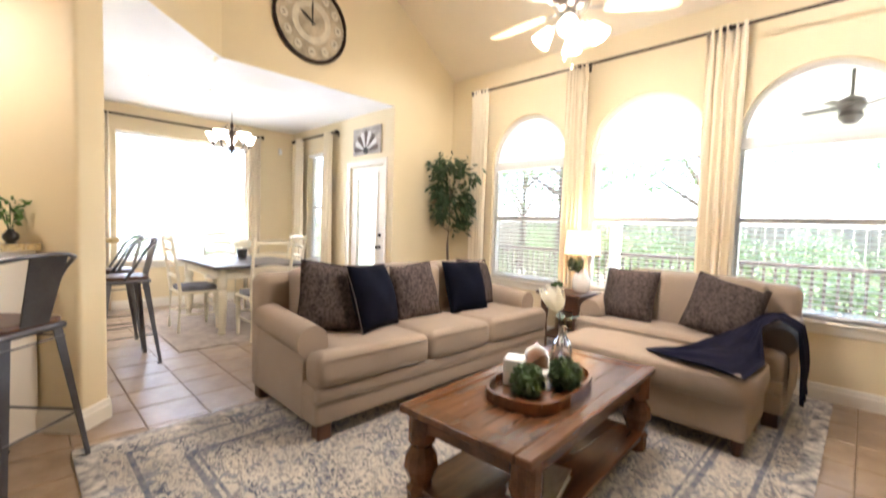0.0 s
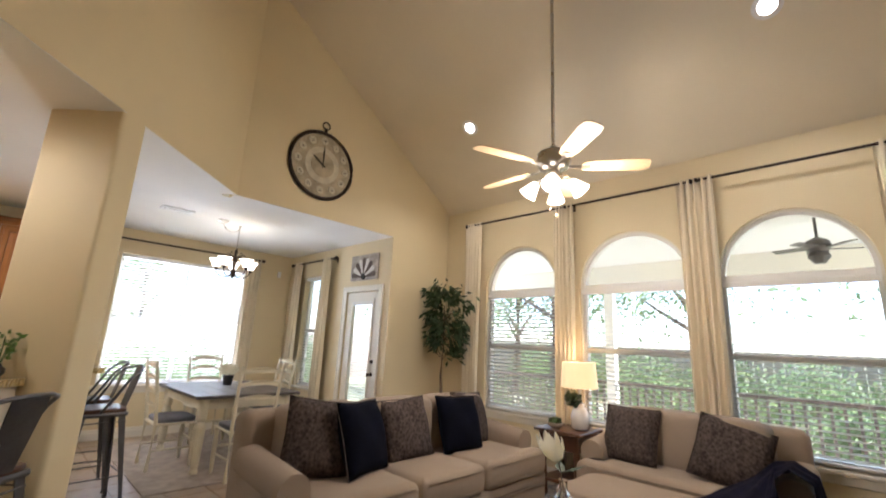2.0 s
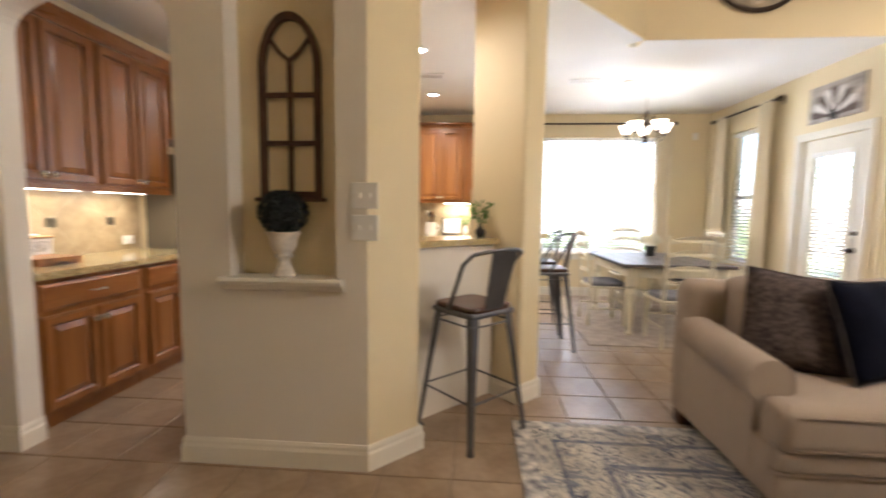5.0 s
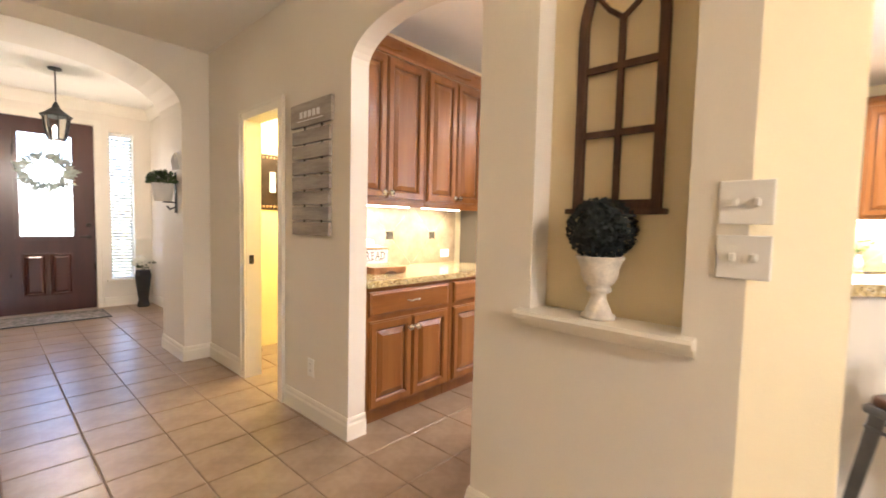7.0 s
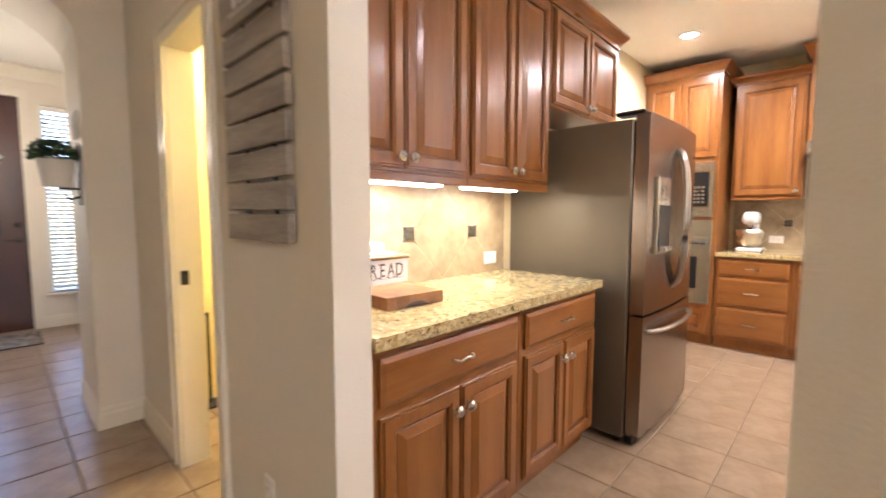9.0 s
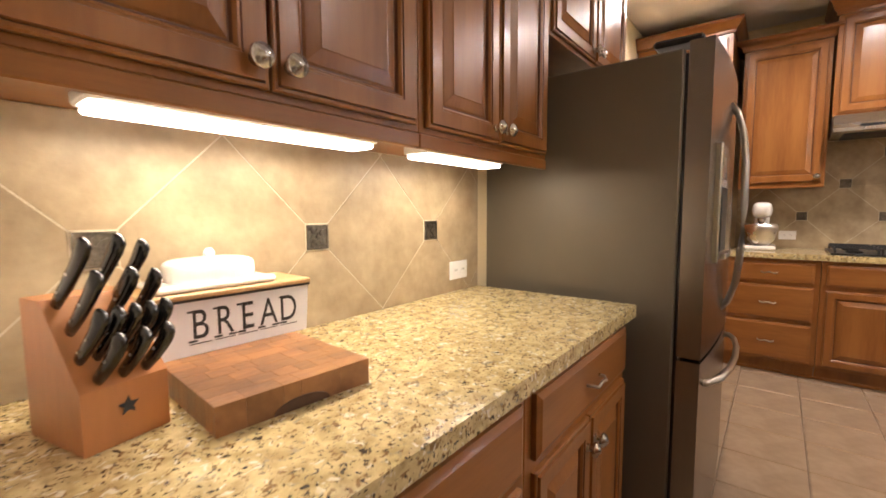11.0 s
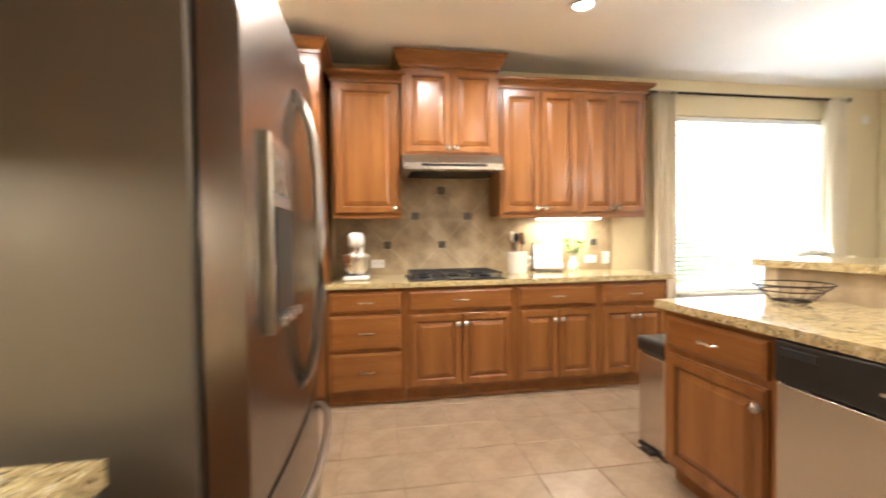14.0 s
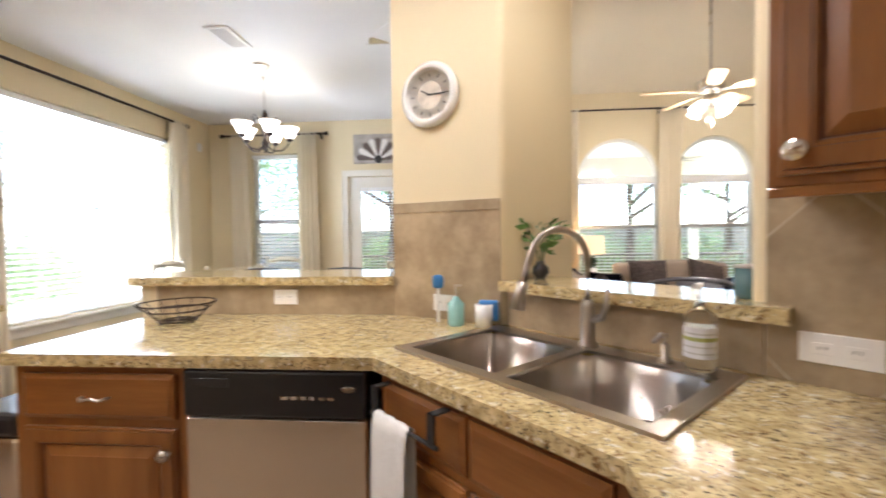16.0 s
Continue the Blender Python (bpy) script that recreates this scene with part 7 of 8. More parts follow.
for k, letter in enumerate("BREAD"):
    u = -0.073 + 0.046 * k
    o = lettering("letter", letter, 0.082, SCREEN_INK, bb, pose(u, -0.0703, 0.055, 90, 0, 0) @ Matrix.Diagonal((0.72, 1, 1, 1)), 0.0002)
    for du, dz in (((-0.016, -1), (0.016, -1)) if letter == "A" else ((-0.012, -1), (-0.012, 1), (0.016, -1)) if letter == "R" else ((-0.012, -1), (-0.012, 1))):
        part("serif", boxed(u + du - 0.009, u + du + 0.007, -0.0705, -0.0699, 0.055 + dz * 0.0285 - 0.002, 0.055 + dz * 0.0285 + 0.002), SCREEN_INK, bb)
    part("underline", boxed(u - 0.02, u + 0.02, -0.0705, -0.0699, 0.0205, 0.0222), SCREEN_INK, bb)
bd = thing("butter_dish", "white ceramic butter dish on the bread box", "butter dish", (-2.99, -2.495, 1.083), 178)
part("plate", boxed(-0.115, 0.115, -0.06, 0.06, 0.0005, 0.014, bevel=0.006, seg=2), CERAMIC, bd)
dome = part("cover", puff(bmesh.new(), 0, 0, 0.03, 0.17, 0.09, 0.06, 0.45), CERAMIC, bd, smooth=True)
part("knob", lathe(bmesh.new(), [(0.008, 0.055), (0.012, 0.068), (0.006, 0.078)], 10), CERAMIC, dome)
KNIFE_BLACK = mat("glossy_black_handle", (0.012, 0.011, 0.01), 0.22, scale=20, var=0.2, fine=90, bump=0.0, coat=0.4)
kb = thing("knife_block", "cherry wood knife block full of black-handled knives", "knife block", (-2.765, -2.33, 0.9155), 192)
bm = bmesh.new()
slab(bm, [(-0.085, 0), (0.06, 0), (0.06, 0.085), (-0.03, 0.20), (-0.085, 0.20)], [], lambda u, v, t: (t, -u, v), -0.055, 0.055)
bmesh.ops.bevel(bm, geom=[e for e in bm.edges if e.calc_face_angle(0) > 0.4], offset=0.003, segments=1, affect="EDGES")
part("block", bm, RED_WOOD, kb)
star = [(0.014 * (1 if k % 2 == 0 else 0.45) * math.sin(math.pi * k / 5), 0.05 + 0.014 * (1 if k % 2 == 0 else 0.45) * math.cos(math.pi * k / 5)) for k in range(10)]
part("emblem", slab(bmesh.new(), star, [], lambda u, v, t: (u, t, v), -0.0615, -0.0602), SCREEN_INK, kb)
for i, (u, v, l) in enumerate(((-0.038, 0.195, 0.13), (0.0, 0.195, 0.135), (0.036, 0.195, 0.12), (-0.036, 0.16, 0.12), (0.005, 0.16, 0.12), (0.04, 0.16, 0.11), (-0.04, 0.125, 0.10), (-0.02, 0.125, 0.10), (0.0, 0.125, 0.10), (0.02, 0.125, 0.10), (0.04, 0.125, 0.10), (-0.03, 0.098, 0.095), (0.0, 0.098, 0.095), (0.03, 0.098, 0.095))):
    y = 0.03 - (0.20 - v) * 0.783
    bm, rings = bmesh.new(), []
    for f, thin, wide, sag in ((0.0, 0.0055, 0.0085, 0.0), (0.1, 0.0065, 0.0095, 0.0), (0.35, 0.0072, 0.0105, -0.001), (0.65, 0.0075, 0.0115, 0.0), (0.85, 0.008, 0.0135, 0.003), (0.96, 0.0075, 0.013, 0.006), (1.0, 0.004, 0.008, 0.006)):
        rings.append([bm.verts.new((thin * math.cos(math.pi * q / 5), sag + wide * math.sin(math.pi * q / 5), f * l)) for q in range(10)])
    for p, q in zip(rings, rings[1:]):
        for n in range(10):
            bm.faces.new((p[n], p[(n + 1) % 10], q[(n + 1) % 10], q[n]))
    bm.faces.new(rings[0][::-1])
    bm.faces.new(rings[-1])
    hnd = part("knife_handle", bm, KNIFE_BLACK, kb, "black riveted knife handle", smooth=True)
    hnd.matrix_basis = pose(u, y, v - 0.004, 48)
    for f in (0.25, 0.55):
        part("rivet", tube(bmesh.new(), [(-0.0082, 0, f * l), (0.0082, 0, f * l)], 0.0022, 6), NICKEL, hnd)
mx = thing("stand_mixer", "white stand mixer with steel bowl on the granite", "mixer", (-6.93, -1.67, 0.9155), 90)
part("foot", boxed(-0.10, 0.10, -0.16, 0.14, 0, 0.035, bevel=0.015, seg=3), CERAMIC, mx)
part("column", boxed(-0.05, 0.05, 0.05, 0.13, 0.03, 0.27, bevel=0.02, seg=3), CERAMIC, mx)
part("head", puff(bmesh.new(), 0, -0.01, 0.315, 0.13, 0.34, 0.13, 0.6), CERAMIC, mx, smooth=True)
part("bowl", lathe(bmesh.new(), [(0.05, 0.037), (0.09, 0.08), (0.108, 0.17), (0.112, 0.205), (0.106, 0.205)], 22, (0, -0.08, 0)), NICKEL, mx, "polished steel bowl", smooth=True)
part("band", boxed(-0.067, 0.067, -0.05, -0.03, 0.30, 0.335, bevel=0.004), NICKEL, mx)
part("beater_shaft", lathe(bmesh.new(), [(0.03, 0.26), (0.025, 0.225), (0.01, 0.20), (0.01, 0.14)], 12, (0, -0.09, 0)), NICKEL, mx)
cr = thing("utensil_crock", "white ceramic crock full of wooden and black utensils", "utensil crock", (-7.05, -0.27, 0.9155), 0)
part("crock", lathe(bmesh.new(), [(0.075, 0), (0.085, 0.02), (0.085, 0.18), (0.09, 0.19), (0.078, 0.19), (0.075, 0.03)], 20), CERAMIC, cr, smooth=True)
part("handle", tube(bmesh.new(), [(0, 0.083, 0.15), (0, 0.12, 0.14), (0, 0.125, 0.09), (0, 0.083, 0.05)], 0.009, 6), CERAMIC, cr, smooth=True)
random.seed(9)
for k in range(9):
    a, r, l = random.uniform(0, 6.28), random.uniform(0.01, 0.05), random.uniform(0.26, 0.33)
    tip = (r * 2.2 * math.cos(a), r * 2.2 * math.sin(a), l)
    mt = (BOARD, BLACK, BLACK, NICKEL)[k % 4]
    u = part("utensil", tube(bmesh.new(), [(r * math.cos(a), r * math.sin(a), 0.05), tip], 0.006, 6), mt, cr)
    part("utensil_head", puff(bmesh.new(), tip[0], tip[1], tip[2] + 0.02, 0.03, 0.05, 0.08, 0.7, 10, 8), mt, u, smooth=True)
rc = thing("cookbook_stand", "black easel holding an open cookbook page", "cookbook", (-7.10, 0.04, 0.9155), 78)
part("page", boxed(-0.13, 0.13, -0.012, 0.0, 0.03, 0.25), CERAMIC, rc).matrix_basis = pose(0, 0, 0, -14)
for k in range(6):
    part("print_block", boxed(-0.10 + 0.03 * (k % 2), 0.08, -0.0135, -0.0125, 0.06 + 0.027 * k, 0.07 + 0.027 * k), GREY_WOOD, rc).matrix_basis = pose(0, 0, 0, -14)
part("easel", box(boxed(-0.12, 0.12, -0.05, 0.0, 0.0, 0.012), -0.15, -0.132, -0.006, 0.006, 0, 0.27), IRON, rc)
pt = thing("potted_herb", "small green herb in a white vase on the worktop", "plant", (-7.05, 0.26, 0.9155))
part("vase", lathe(bmesh.new(), [(0.03, 0), (0.045, 0.04), (0.04, 0.09), (0.022, 0.12), (0.026, 0.14)], 16), CERAMIC, pt, smooth=True)


def sprig(parent, z0, height, spread, count, seed, leaf, material):
    random.seed(seed)
    bm = bmesh.new()
    for k in range(count):
        a, t = random.uniform(0, 6.28), random.uniform(0.2, 1)
        p = Vector((spread * t * math.cos(a) * random.uniform(0.3, 1), spread * t * math.sin(a) * random.uniform(0.3, 1), z0 + height * t))
        d = Vector((math.cos(a), math.sin(a), random.uniform(-0.4, 0.8))).normalized()
        s = d.orthogonal().normalized()
        s.rotate(Matrix.Rotation(random.uniform(0, 6.28), 3, d))
        l = leaf * random.uniform(0.7, 1.2)
        bm.faces.new([bm.verts.new(q) for q in (p, p + d * l * 0.5 + s * l * 0.25, p + d * l, p + d * l * 0.5 - s * l * 0.25)])
    part("leaves", bm, material, parent)
    for k in range(5):
        a = 1.256 * k
        part("stem", tube(bmesh.new(), [(0, 0, z0 - 0.03), (spread * 0.3 * math.cos(a), spread * 0.3 * math.sin(a), z0 + height * 0.5), (spread * 0.7 * math.cos(a), spread * 0.7 * math.sin(a), z0 + height * 0.9)], 0.0025, 4), LEAF, parent)


FRESH = mat("fresh_green", (0.1, 0.2, 0.04), 0.55, scale=20, var=0.35, fine=60, bump=0.03)
sprig(pt, 0.13, 0.16, 0.10, 90, 31, 0.045, FRESH)
pb = thing("potted_plant", "green sprigs in a small black round vase on the bar", "plant", (-3.50, 0.44, 1.1005))
part("vase", lathe(bmesh.new(), [(0.02, 0), (0.036, 0.024), (0.034, 0.048), (0.016, 0.065), (0.018, 0.073)], 16), BLACK, pb, smooth=True)
sprig(pb, 0.073, 0.165, 0.10, 90, 32, 0.045, FRESH)
cp = thing("candle_jar", "teal glass candle jar on the bar ledge", "candle", (-3.00, -0.14, 1.1005))
part("jar", lathe(bmesh.new(), [(0.038, 0), (0.042, 0.01), (0.042, 0.085), (0.037, 0.085)], 18), mat("teal_glass", (0.06, 0.13, 0.14), 0.2, scale=5, var=0.15, fine=40, bump=0.01, coat=0.4), cp, smooth=True)
part("lid", lathe(bmesh.new(), [(0.0435, 0.0855), (0.044, 0.09), (0.04, 0.094)], 18), GREY_WOOD, cp)
wb = thing("wire_basket", "dark wire fruit basket on the peninsula", "basket", (-5.10, 0.38, 0.9155))
for r, z in ((0.075, 0.012), (0.12, 0.06), (0.155, 0.09)):
    part("hoop", tube(bmesh.new(), [(r * math.cos(2 * math.pi * k / 28), r * math.sin(2 * math.pi * k / 28), z) for k in range(28)], 0.0035, 5, closed=True), BRONZE, wb)
for k in range(14):
    a = 2 * math.pi * k / 14
    part("wire", tube(bmesh.new(), [(r * math.cos(a), r * math.sin(a), z) for r, z in ((0.0, 0.012), (0.075, 0.012), (0.12, 0.06), (0.155, 0.09))], 0.002, 4), BRONZE, wb)
for k in range(3):
    a = 2 * math.pi * k / 3
    part("foot", lathe(bmesh.new(), [(0.006, 0), (0.006, 0.012)], 8, (0.07 * math.cos(a), 0.07 * math.sin(a), 0)), BRONZE, wb)
AQUA = mat("aqua_glass_soap", (0.3, 0.55, 0.52), 0.15, scale=5, var=0.1, fine=40, bump=0.0, coat=0.5)
so = thing("soap_dispenser", "aqua glass soap dispenser with metal pump", "soap dispenser", (-3.86, 0.36, 0.9155))
part("bottle", lathe(bmesh.new(), [(0.032, 0), (0.035, 0.01), (0.035, 0.09), (0.015, 0.11), (0.014, 0.12)], 16), AQUA, so, smooth=True)
part("pump", tube(bmesh.new(), [(0, 0, 0.12), (0, 0, 0.165), (0.02, -0.02, 0.168)], 0.005, 6), NICKEL, so)
br = thing("dish_brush", "blue dish brush standing in a holder", "brush", (-3.94, 0.42, 0.9155))
BLUE = mat("blue_plastic", (0.05, 0.2, 0.5), 0.4, scale=6, var=0.1, fine=50, bump=0.01)
part("handle", tube(bmesh.new(), [(0, 0, 0.0), (0.0, 0.005, 0.15)], 0.007, 6), CERAMIC, br)
part("head", puff(bmesh.new(), 0, 0.005, 0.175, 0.05, 0.035, 0.06, 0.6, 12, 8), BLUE, br, smooth=True)
sg = thing("scrubber_holder", "white cup with a blue sponge beside the sink", "holder", (-3.745, 0.335, 0.9155))
part("cup", lathe(bmesh.new(), [(0.034, 0), (0.038, 0.09), (0.033, 0.09)], 16), CERAMIC, sg, smooth=True)
part("sponge", boxed(-0.02, 0.06, 0.0, 0.03, 0.02, 0.105, bevel=0.006), BLUE, sg)
OLIVE = mat("olive_print", (0.4, 0.42, 0.12), 0.6, scale=8, var=0.05, fine=80, bump=0.0)
GREY_PRINT = mat("grey_print", (0.55, 0.54, 0.5), 0.6, scale=8, var=0.2, fine=200, bump=0.0)
hs = thing("soap_bottle", "clear pump bottle of soap with a printed label", "bottle", (-3.185, -0.235, 0.9255), -45)
part("bottle", lathe(bmesh.new(), [(0.034, 0), (0.038, 0.008), (0.038, 0.13), (0.033, 0.15), (0.014, 0.165), (0.014, 0.178)], 18), glass("clear_soap", (0.93, 0.94, 0.86)), hs, smooth=True).visible_shadow = False
part("label", lathe(bmesh.new(), [(0.0385, 0.035), (0.0385, 0.115)], 18, caps=False), TIN, hs)
for k in range(4):
    part("print_bar", lathe(bmesh.new(), [(0.0389, 0.046 + 0.017 * k), (0.0389, 0.050 + 0.017 * k + (0.006 if k == 2 else 0))], 18, caps=False), OLIVE if k == 2 else GREY_PRINT, hs)
part("pump", tube(bmesh.new(), [(0, 0, 0.185), (0, 0, 0.225), (0, -0.035, 0.222)], 0.008, 8), CERAMIC, hs)
tc = thing("trash_can", "slim stainless steel step trash can with black lid", "trash can", (-5.59, 0.16, 0))
part("body", boxed(-0.125, 0.125, -0.15, 0.17, 0.02, 0.56, bevel=0.02, seg=2), STEEL, tc)
part("lid", boxed(-0.13, 0.13, -0.16, 0.175, 0.561, 0.65, bevel=0.02, seg=2), BLACK, tc, "black plastic lid")
part("base", boxed(-0.122, 0.122, -0.147, 0.167, 0.0, 0.02), BLACK, tc)
part("pedal", boxed(-0.05, 0.05, -0.19, -0.148, 0.008, 0.02, bevel=0.003), BLACK, tc)
CLOCK_CREAM = mat("aged_clock_paper", (0.66, 0.58, 0.46), 0.7, scale=12, var=0.12, fine=90, bump=0.02)
kc = thing("wall_clock", "round white kitchen wall clock on the column", "clock", tuple(Vector(CF(0.216, 1.915, 0.001))), -24.3)
for nm, pr, mt in (("rim", [(0.14, 0.0), (0.145, 0.02), (0.12, 0.04), (0.11, 0.03), (0.108, 0.012)], CERAMIC), ("dial", [(0.109, 0.002), (0.109, 0.012)], CLOCK_CREAM), ("centre", [(0.06, 0.0125), (0.06, 0.0135)], STONE_POT)):
    part(nm, lathe(bmesh.new(), pr, 36), mt, kc, smooth=nm == "rim").matrix_basis = pose(0, 0, 0, 90)
for k in range(12):
    a = math.pi / 6 * k
    part("hour_mark", boxed(-0.0025, 0.0025, -0.0145, -0.0125, 0.08, 0.096), RAIL, kc).matrix_basis = pose(0, 0, 0, 0, 30 * k, 0)
for ang, l in ((-62, 0.05), (92, 0.08)):
    part("pointer", boxed(-0.003, 0.003, -0.0175, -0.0155, -0.01, l), IRON, kc).matrix_basis = pose(0, 0, 0, 0, ang, 0)

# ---- niche and hall ----
ns = thing("niche_shelf", "white moulded shelf at the foot of the niche", "shelf", (-2.49, -0.51, 0.95))
bm = bmesh.new()
slab(bm, [(-0.115, 0.0), (0.055, 0.0), (0.06, -0.012), (0.055, -0.028), (0.03, -0.034), (0.022, -0.055), (0.012, -0.062), (0.002, -0.064), (0.002, -0.001), (-0.115, -0.001)], [], lambda u, v, t: (u, t, v + 0.001), -0.30, 0.30)
part("moulding", bm, TRIM, ns)
tp = thing("topiary", "dark boxwood ball topiary in an aged white urn", "topiary", (-2.535, -0.525, 0.9515))
part("urn", lathe(bmesh.new(), [(0.056, 0), (0.058, 0.012), (0.046, 0.018), (0.043, 0.03), (0.034, 0.05), (0.027, 0.07), (0.026, 0.085), (0.042, 0.095), (0.044, 0.105), (0.036, 0.112), (0.05, 0.125), (0.062, 0.15), (0.064, 0.175), (0.074, 0.20), (0.082, 0.212), (0.08, 0.218), (0.07, 0.215)], 24), STONE_POT, tp, "aged white pedestal urn", smooth=True)
random.seed(41)
bm = bmesh.new()
puff(bm, 0, 0, 0.31, 0.19, 0.17, 0.17, 1.0, 16, 10)
for k in range(1400):
    d = Vector((random.gauss(0, 1), random.gauss(0, 1), random.gauss(0, 1))).normalized()
    p = Vector((0, 0, 0.31)) + Vector((d.x * 0.108, d.y * 0.108, d.z * 0.10)) * random.uniform(0.85, 1.04)
    if p.x < -0.07:
        continue
    s = d.orthogonal().normalized()
    s.rotate(Matrix.Rotation(random.uniform(0, 6.28), 3, d))
    tip = (s + d * 0.6).normalized() * 0.022
    t = d.cross(s) * 0.007
    bm.faces.new([bm.verts.new(q) for q in (p, p + tip * 0.5 + t, p + tip, p + tip * 0.5 - t)])
part("foliage", bm, TOPIARY, tp)
wf = thing("window_frame_decor", "dark brown arched cathedral window frame hung in the niche", "wall decor", (-2.606, -0.505, 0))
RUSTIC = mat("rustic_brown_frame", (0.075, 0.035, 0.018), 0.7, scale=8, var=0.45, fine=40, bump=0.15, stretch=(3, 3, 0.6))
w = 0.152


def gothic(half, z0, spring, top, n=10):
    pts = [(-half, z0), (half, z0), (half, spring)]
    for k in range(1, n + 1):
        a = k / n
        pts.append((half * (1 - a ** 1.6), spring + (top - spring) * math.sin(a * math.pi / 2)))
    for k in range(n - 1, -1, -1):
        a = k / n
        pts.append((-half * (1 - a ** 1.6), spring + (top - spring) * math.sin(a * math.pi / 2)))
    return pts


part("outer_frame", slab(bmesh.new(), gothic(w, 1.335, 1.98, 2.215), [gothic(w - 0.03, 1.365, 1.98, 2.18)], lambda u, v, t: (t, u, v), 0.0, 0.028), RUSTIC, wf)
part("mullion", boxed(0.004, 0.022, -0.010, 0.010, 1.365, 2.0), RUSTIC, wf)
for z in (1.60, 1.83):
    part("muntin", boxed(0.004, 0.02, -w + 0.03, w - 0.03, z - 0.011, z + 0.011), RUSTIC, wf)
for sgn in (-1, 1):
    part("tracery", tube(bmesh.new(), [(0.012, 0, 1.99), (0.012, sgn * 0.05, 2.03), (0.012, sgn * 0.085, 2.075), (0.012, sgn * 0.105, 2.11)], 0.010, 6), RUSTIC, wf)
part("ledge", boxed(0.0, 0.05, -w - 0.02, w + 0.02, 1.315, 1.334, bevel=0.003), RUSTIC, wf)
for z in (1.35, 1.20):
    o = outlet("white double light switch plate on the cream wall", (-2.489, -0.11, z - 0.005), 0, 90, 0.125, 0.12, "switch", 2, "light_switch")
outlet("white outlet plate low on the hall wall", (-2.489, -2.35, 0.33), 0, 90, 0.072, 0.115)

# plank sign
sn = thing("plank_sign", "hanging sign of eight weathered grey planks", "sign", (-2.488, -2.335, 0))
tops = (2.00, 1.83, 1.735, 1.64, 1.545, 1.45, 1.355, 1.26)
for k, z in enumerate(tops):
    h = 0.145 if k == 0 else 0.082
    hw = 0.235 if k == 0 else 0.215
    p = part("plank", boxed(0.004, 0.026, -hw, hw, z - h, z, bevel=0.002), GREY_WOOD, sn)
for s in (-0.1, 0.1):
    part("strap", boxed(0.0005, 0.0035, s - 0.01, s + 0.01, 1.19, 1.99), IRON, sn)
for k in range(5):
    part("script_bar", boxed(0.0265, 0.0275, -0.12 + 0.05 * k, -0.085 + 0.05 * k, 1.905, 1.945), TIN, sn)
part("script_line", boxed(0.0265, 0.0275, -0.15, 0.15, 1.885, 1.891), TIN, sn)

# bath
bs = thing("bath_sign", "dark punched metal sign with a pale plain figure shape", "sign", (-3.06, -4.097, 1.64), 180)
part("plate", boxed(-0.16, 0.16, -0.02, -0.001, -0.27, 0.27, bevel=0.004), BRONZE, bs)
for i in range(8):
    for j in (0, 1):
        part("rivet", lathe(bmesh.new(), [(0.012, 0.0), (0.006, 0.006)], 8), PLYLID, bs).matrix_basis = pose(-0.126 + 0.036 * i, -0.02, -0.24 + 0.48 * j, 90)
part("symbol", boxed(-0.03, 0.03, -0.026, -0.0205, -0.10, 0.10, bevel=0.004), TIN, bs)
lamp("bath_lamp", "POINT", (-3.3, -3.4, 2.3), 4.5, (1.0, 0.83, 0.5), 0.1)
ps = thing("toilet_paper_stand", "slim black metal stand in the bathroom", "stand", (-2.83, -4.0, 0))
part("post", tube(bmesh.new(), [(0, 0, 0.01), (0, 0, 0.62)], 0.009, 8), IRON, ps)
part("base", lathe(bmesh.new(), [(0.08, 0), (0.08, 0.012), (0.01, 0.016)], 18), IRON, ps)
part("arm", tube(bmesh.new(), [(0, 0, 0.61), (0.07, 0, 0.61)], 0.007, 6), IRON, ps)
lp = thing("strike_plate", "dark bronze latch plate on the bathroom door jamb", "latch", (-2.53, -3.329, 0.95))
part("plate", boxed(-0.018, 0.018, 0.0, 0.003, -0.035, 0.035), BRONZE, lp)
part("keep", boxed(-0.006, 0.006, 0.003, 0.004, -0.012, 0.012), BLACK, lp)

# lantern
ln = thing("pendant_lantern", "black iron hanging lantern with seeded glass, lit", "lantern", (-1.65, -6.02, 0.03))
part("canopy", lathe(bmesh.new(), [(0.06, 2.769), (0.055, 2.75), (0.015, 2.74)], 16), IRON, ln)
part("chain", tube(bmesh.new(), [(0, 0, 2.745), (0, 0, 2.40)], 0.006, 6), IRON, ln)
part("roof", lathe(bmesh.new(), [(0.012, 2.42), (0.03, 2.38), (0.035, 2.36), (0.09, 2.31), (0.135, 2.28), (0.13, 2.265), (0.11, 2.265)], 8), IRON, ln)
part("glass", lathe(bmesh.new(), [(0.105, 2.262), (0.095, 2.15), (0.07, 2.04)], 8, caps=False), GLASS, ln).visible_shadow = False
for k in range(8):
    a = 2 * math.pi * k / 8
    part("rib", tube(bmesh.new(), [(r * math.cos(a), r * math.sin(a), z) for r, z in ((0.112, 2.266), (0.10, 2.15), (0.074, 2.03))], 0.006, 5), IRON, ln)
part("bottom", lathe(bmesh.new(), [(0.078, 2.035), (0.07, 2.015), (0.03, 2.0), (0.012, 1.97), (0.004, 1.955)], 8), IRON, ln)
for k in range(3):
    a = 2 * math.pi * k / 3
    part("candle_bulb", lathe(bmesh.new(), [(0.008, 2.06), (0.009, 2.11), (0.016, 2.13), (0.012, 2.16), (0.002, 2.185)], 8, (0.028 * math.cos(a), 0.028 * math.sin(a), 0)), BULB, ln)
lamp("lantern_bulbs", "POINT", (-1.65, -6.02, 1.93), 2.5, (1.0, 0.78, 0.52), 0.06)
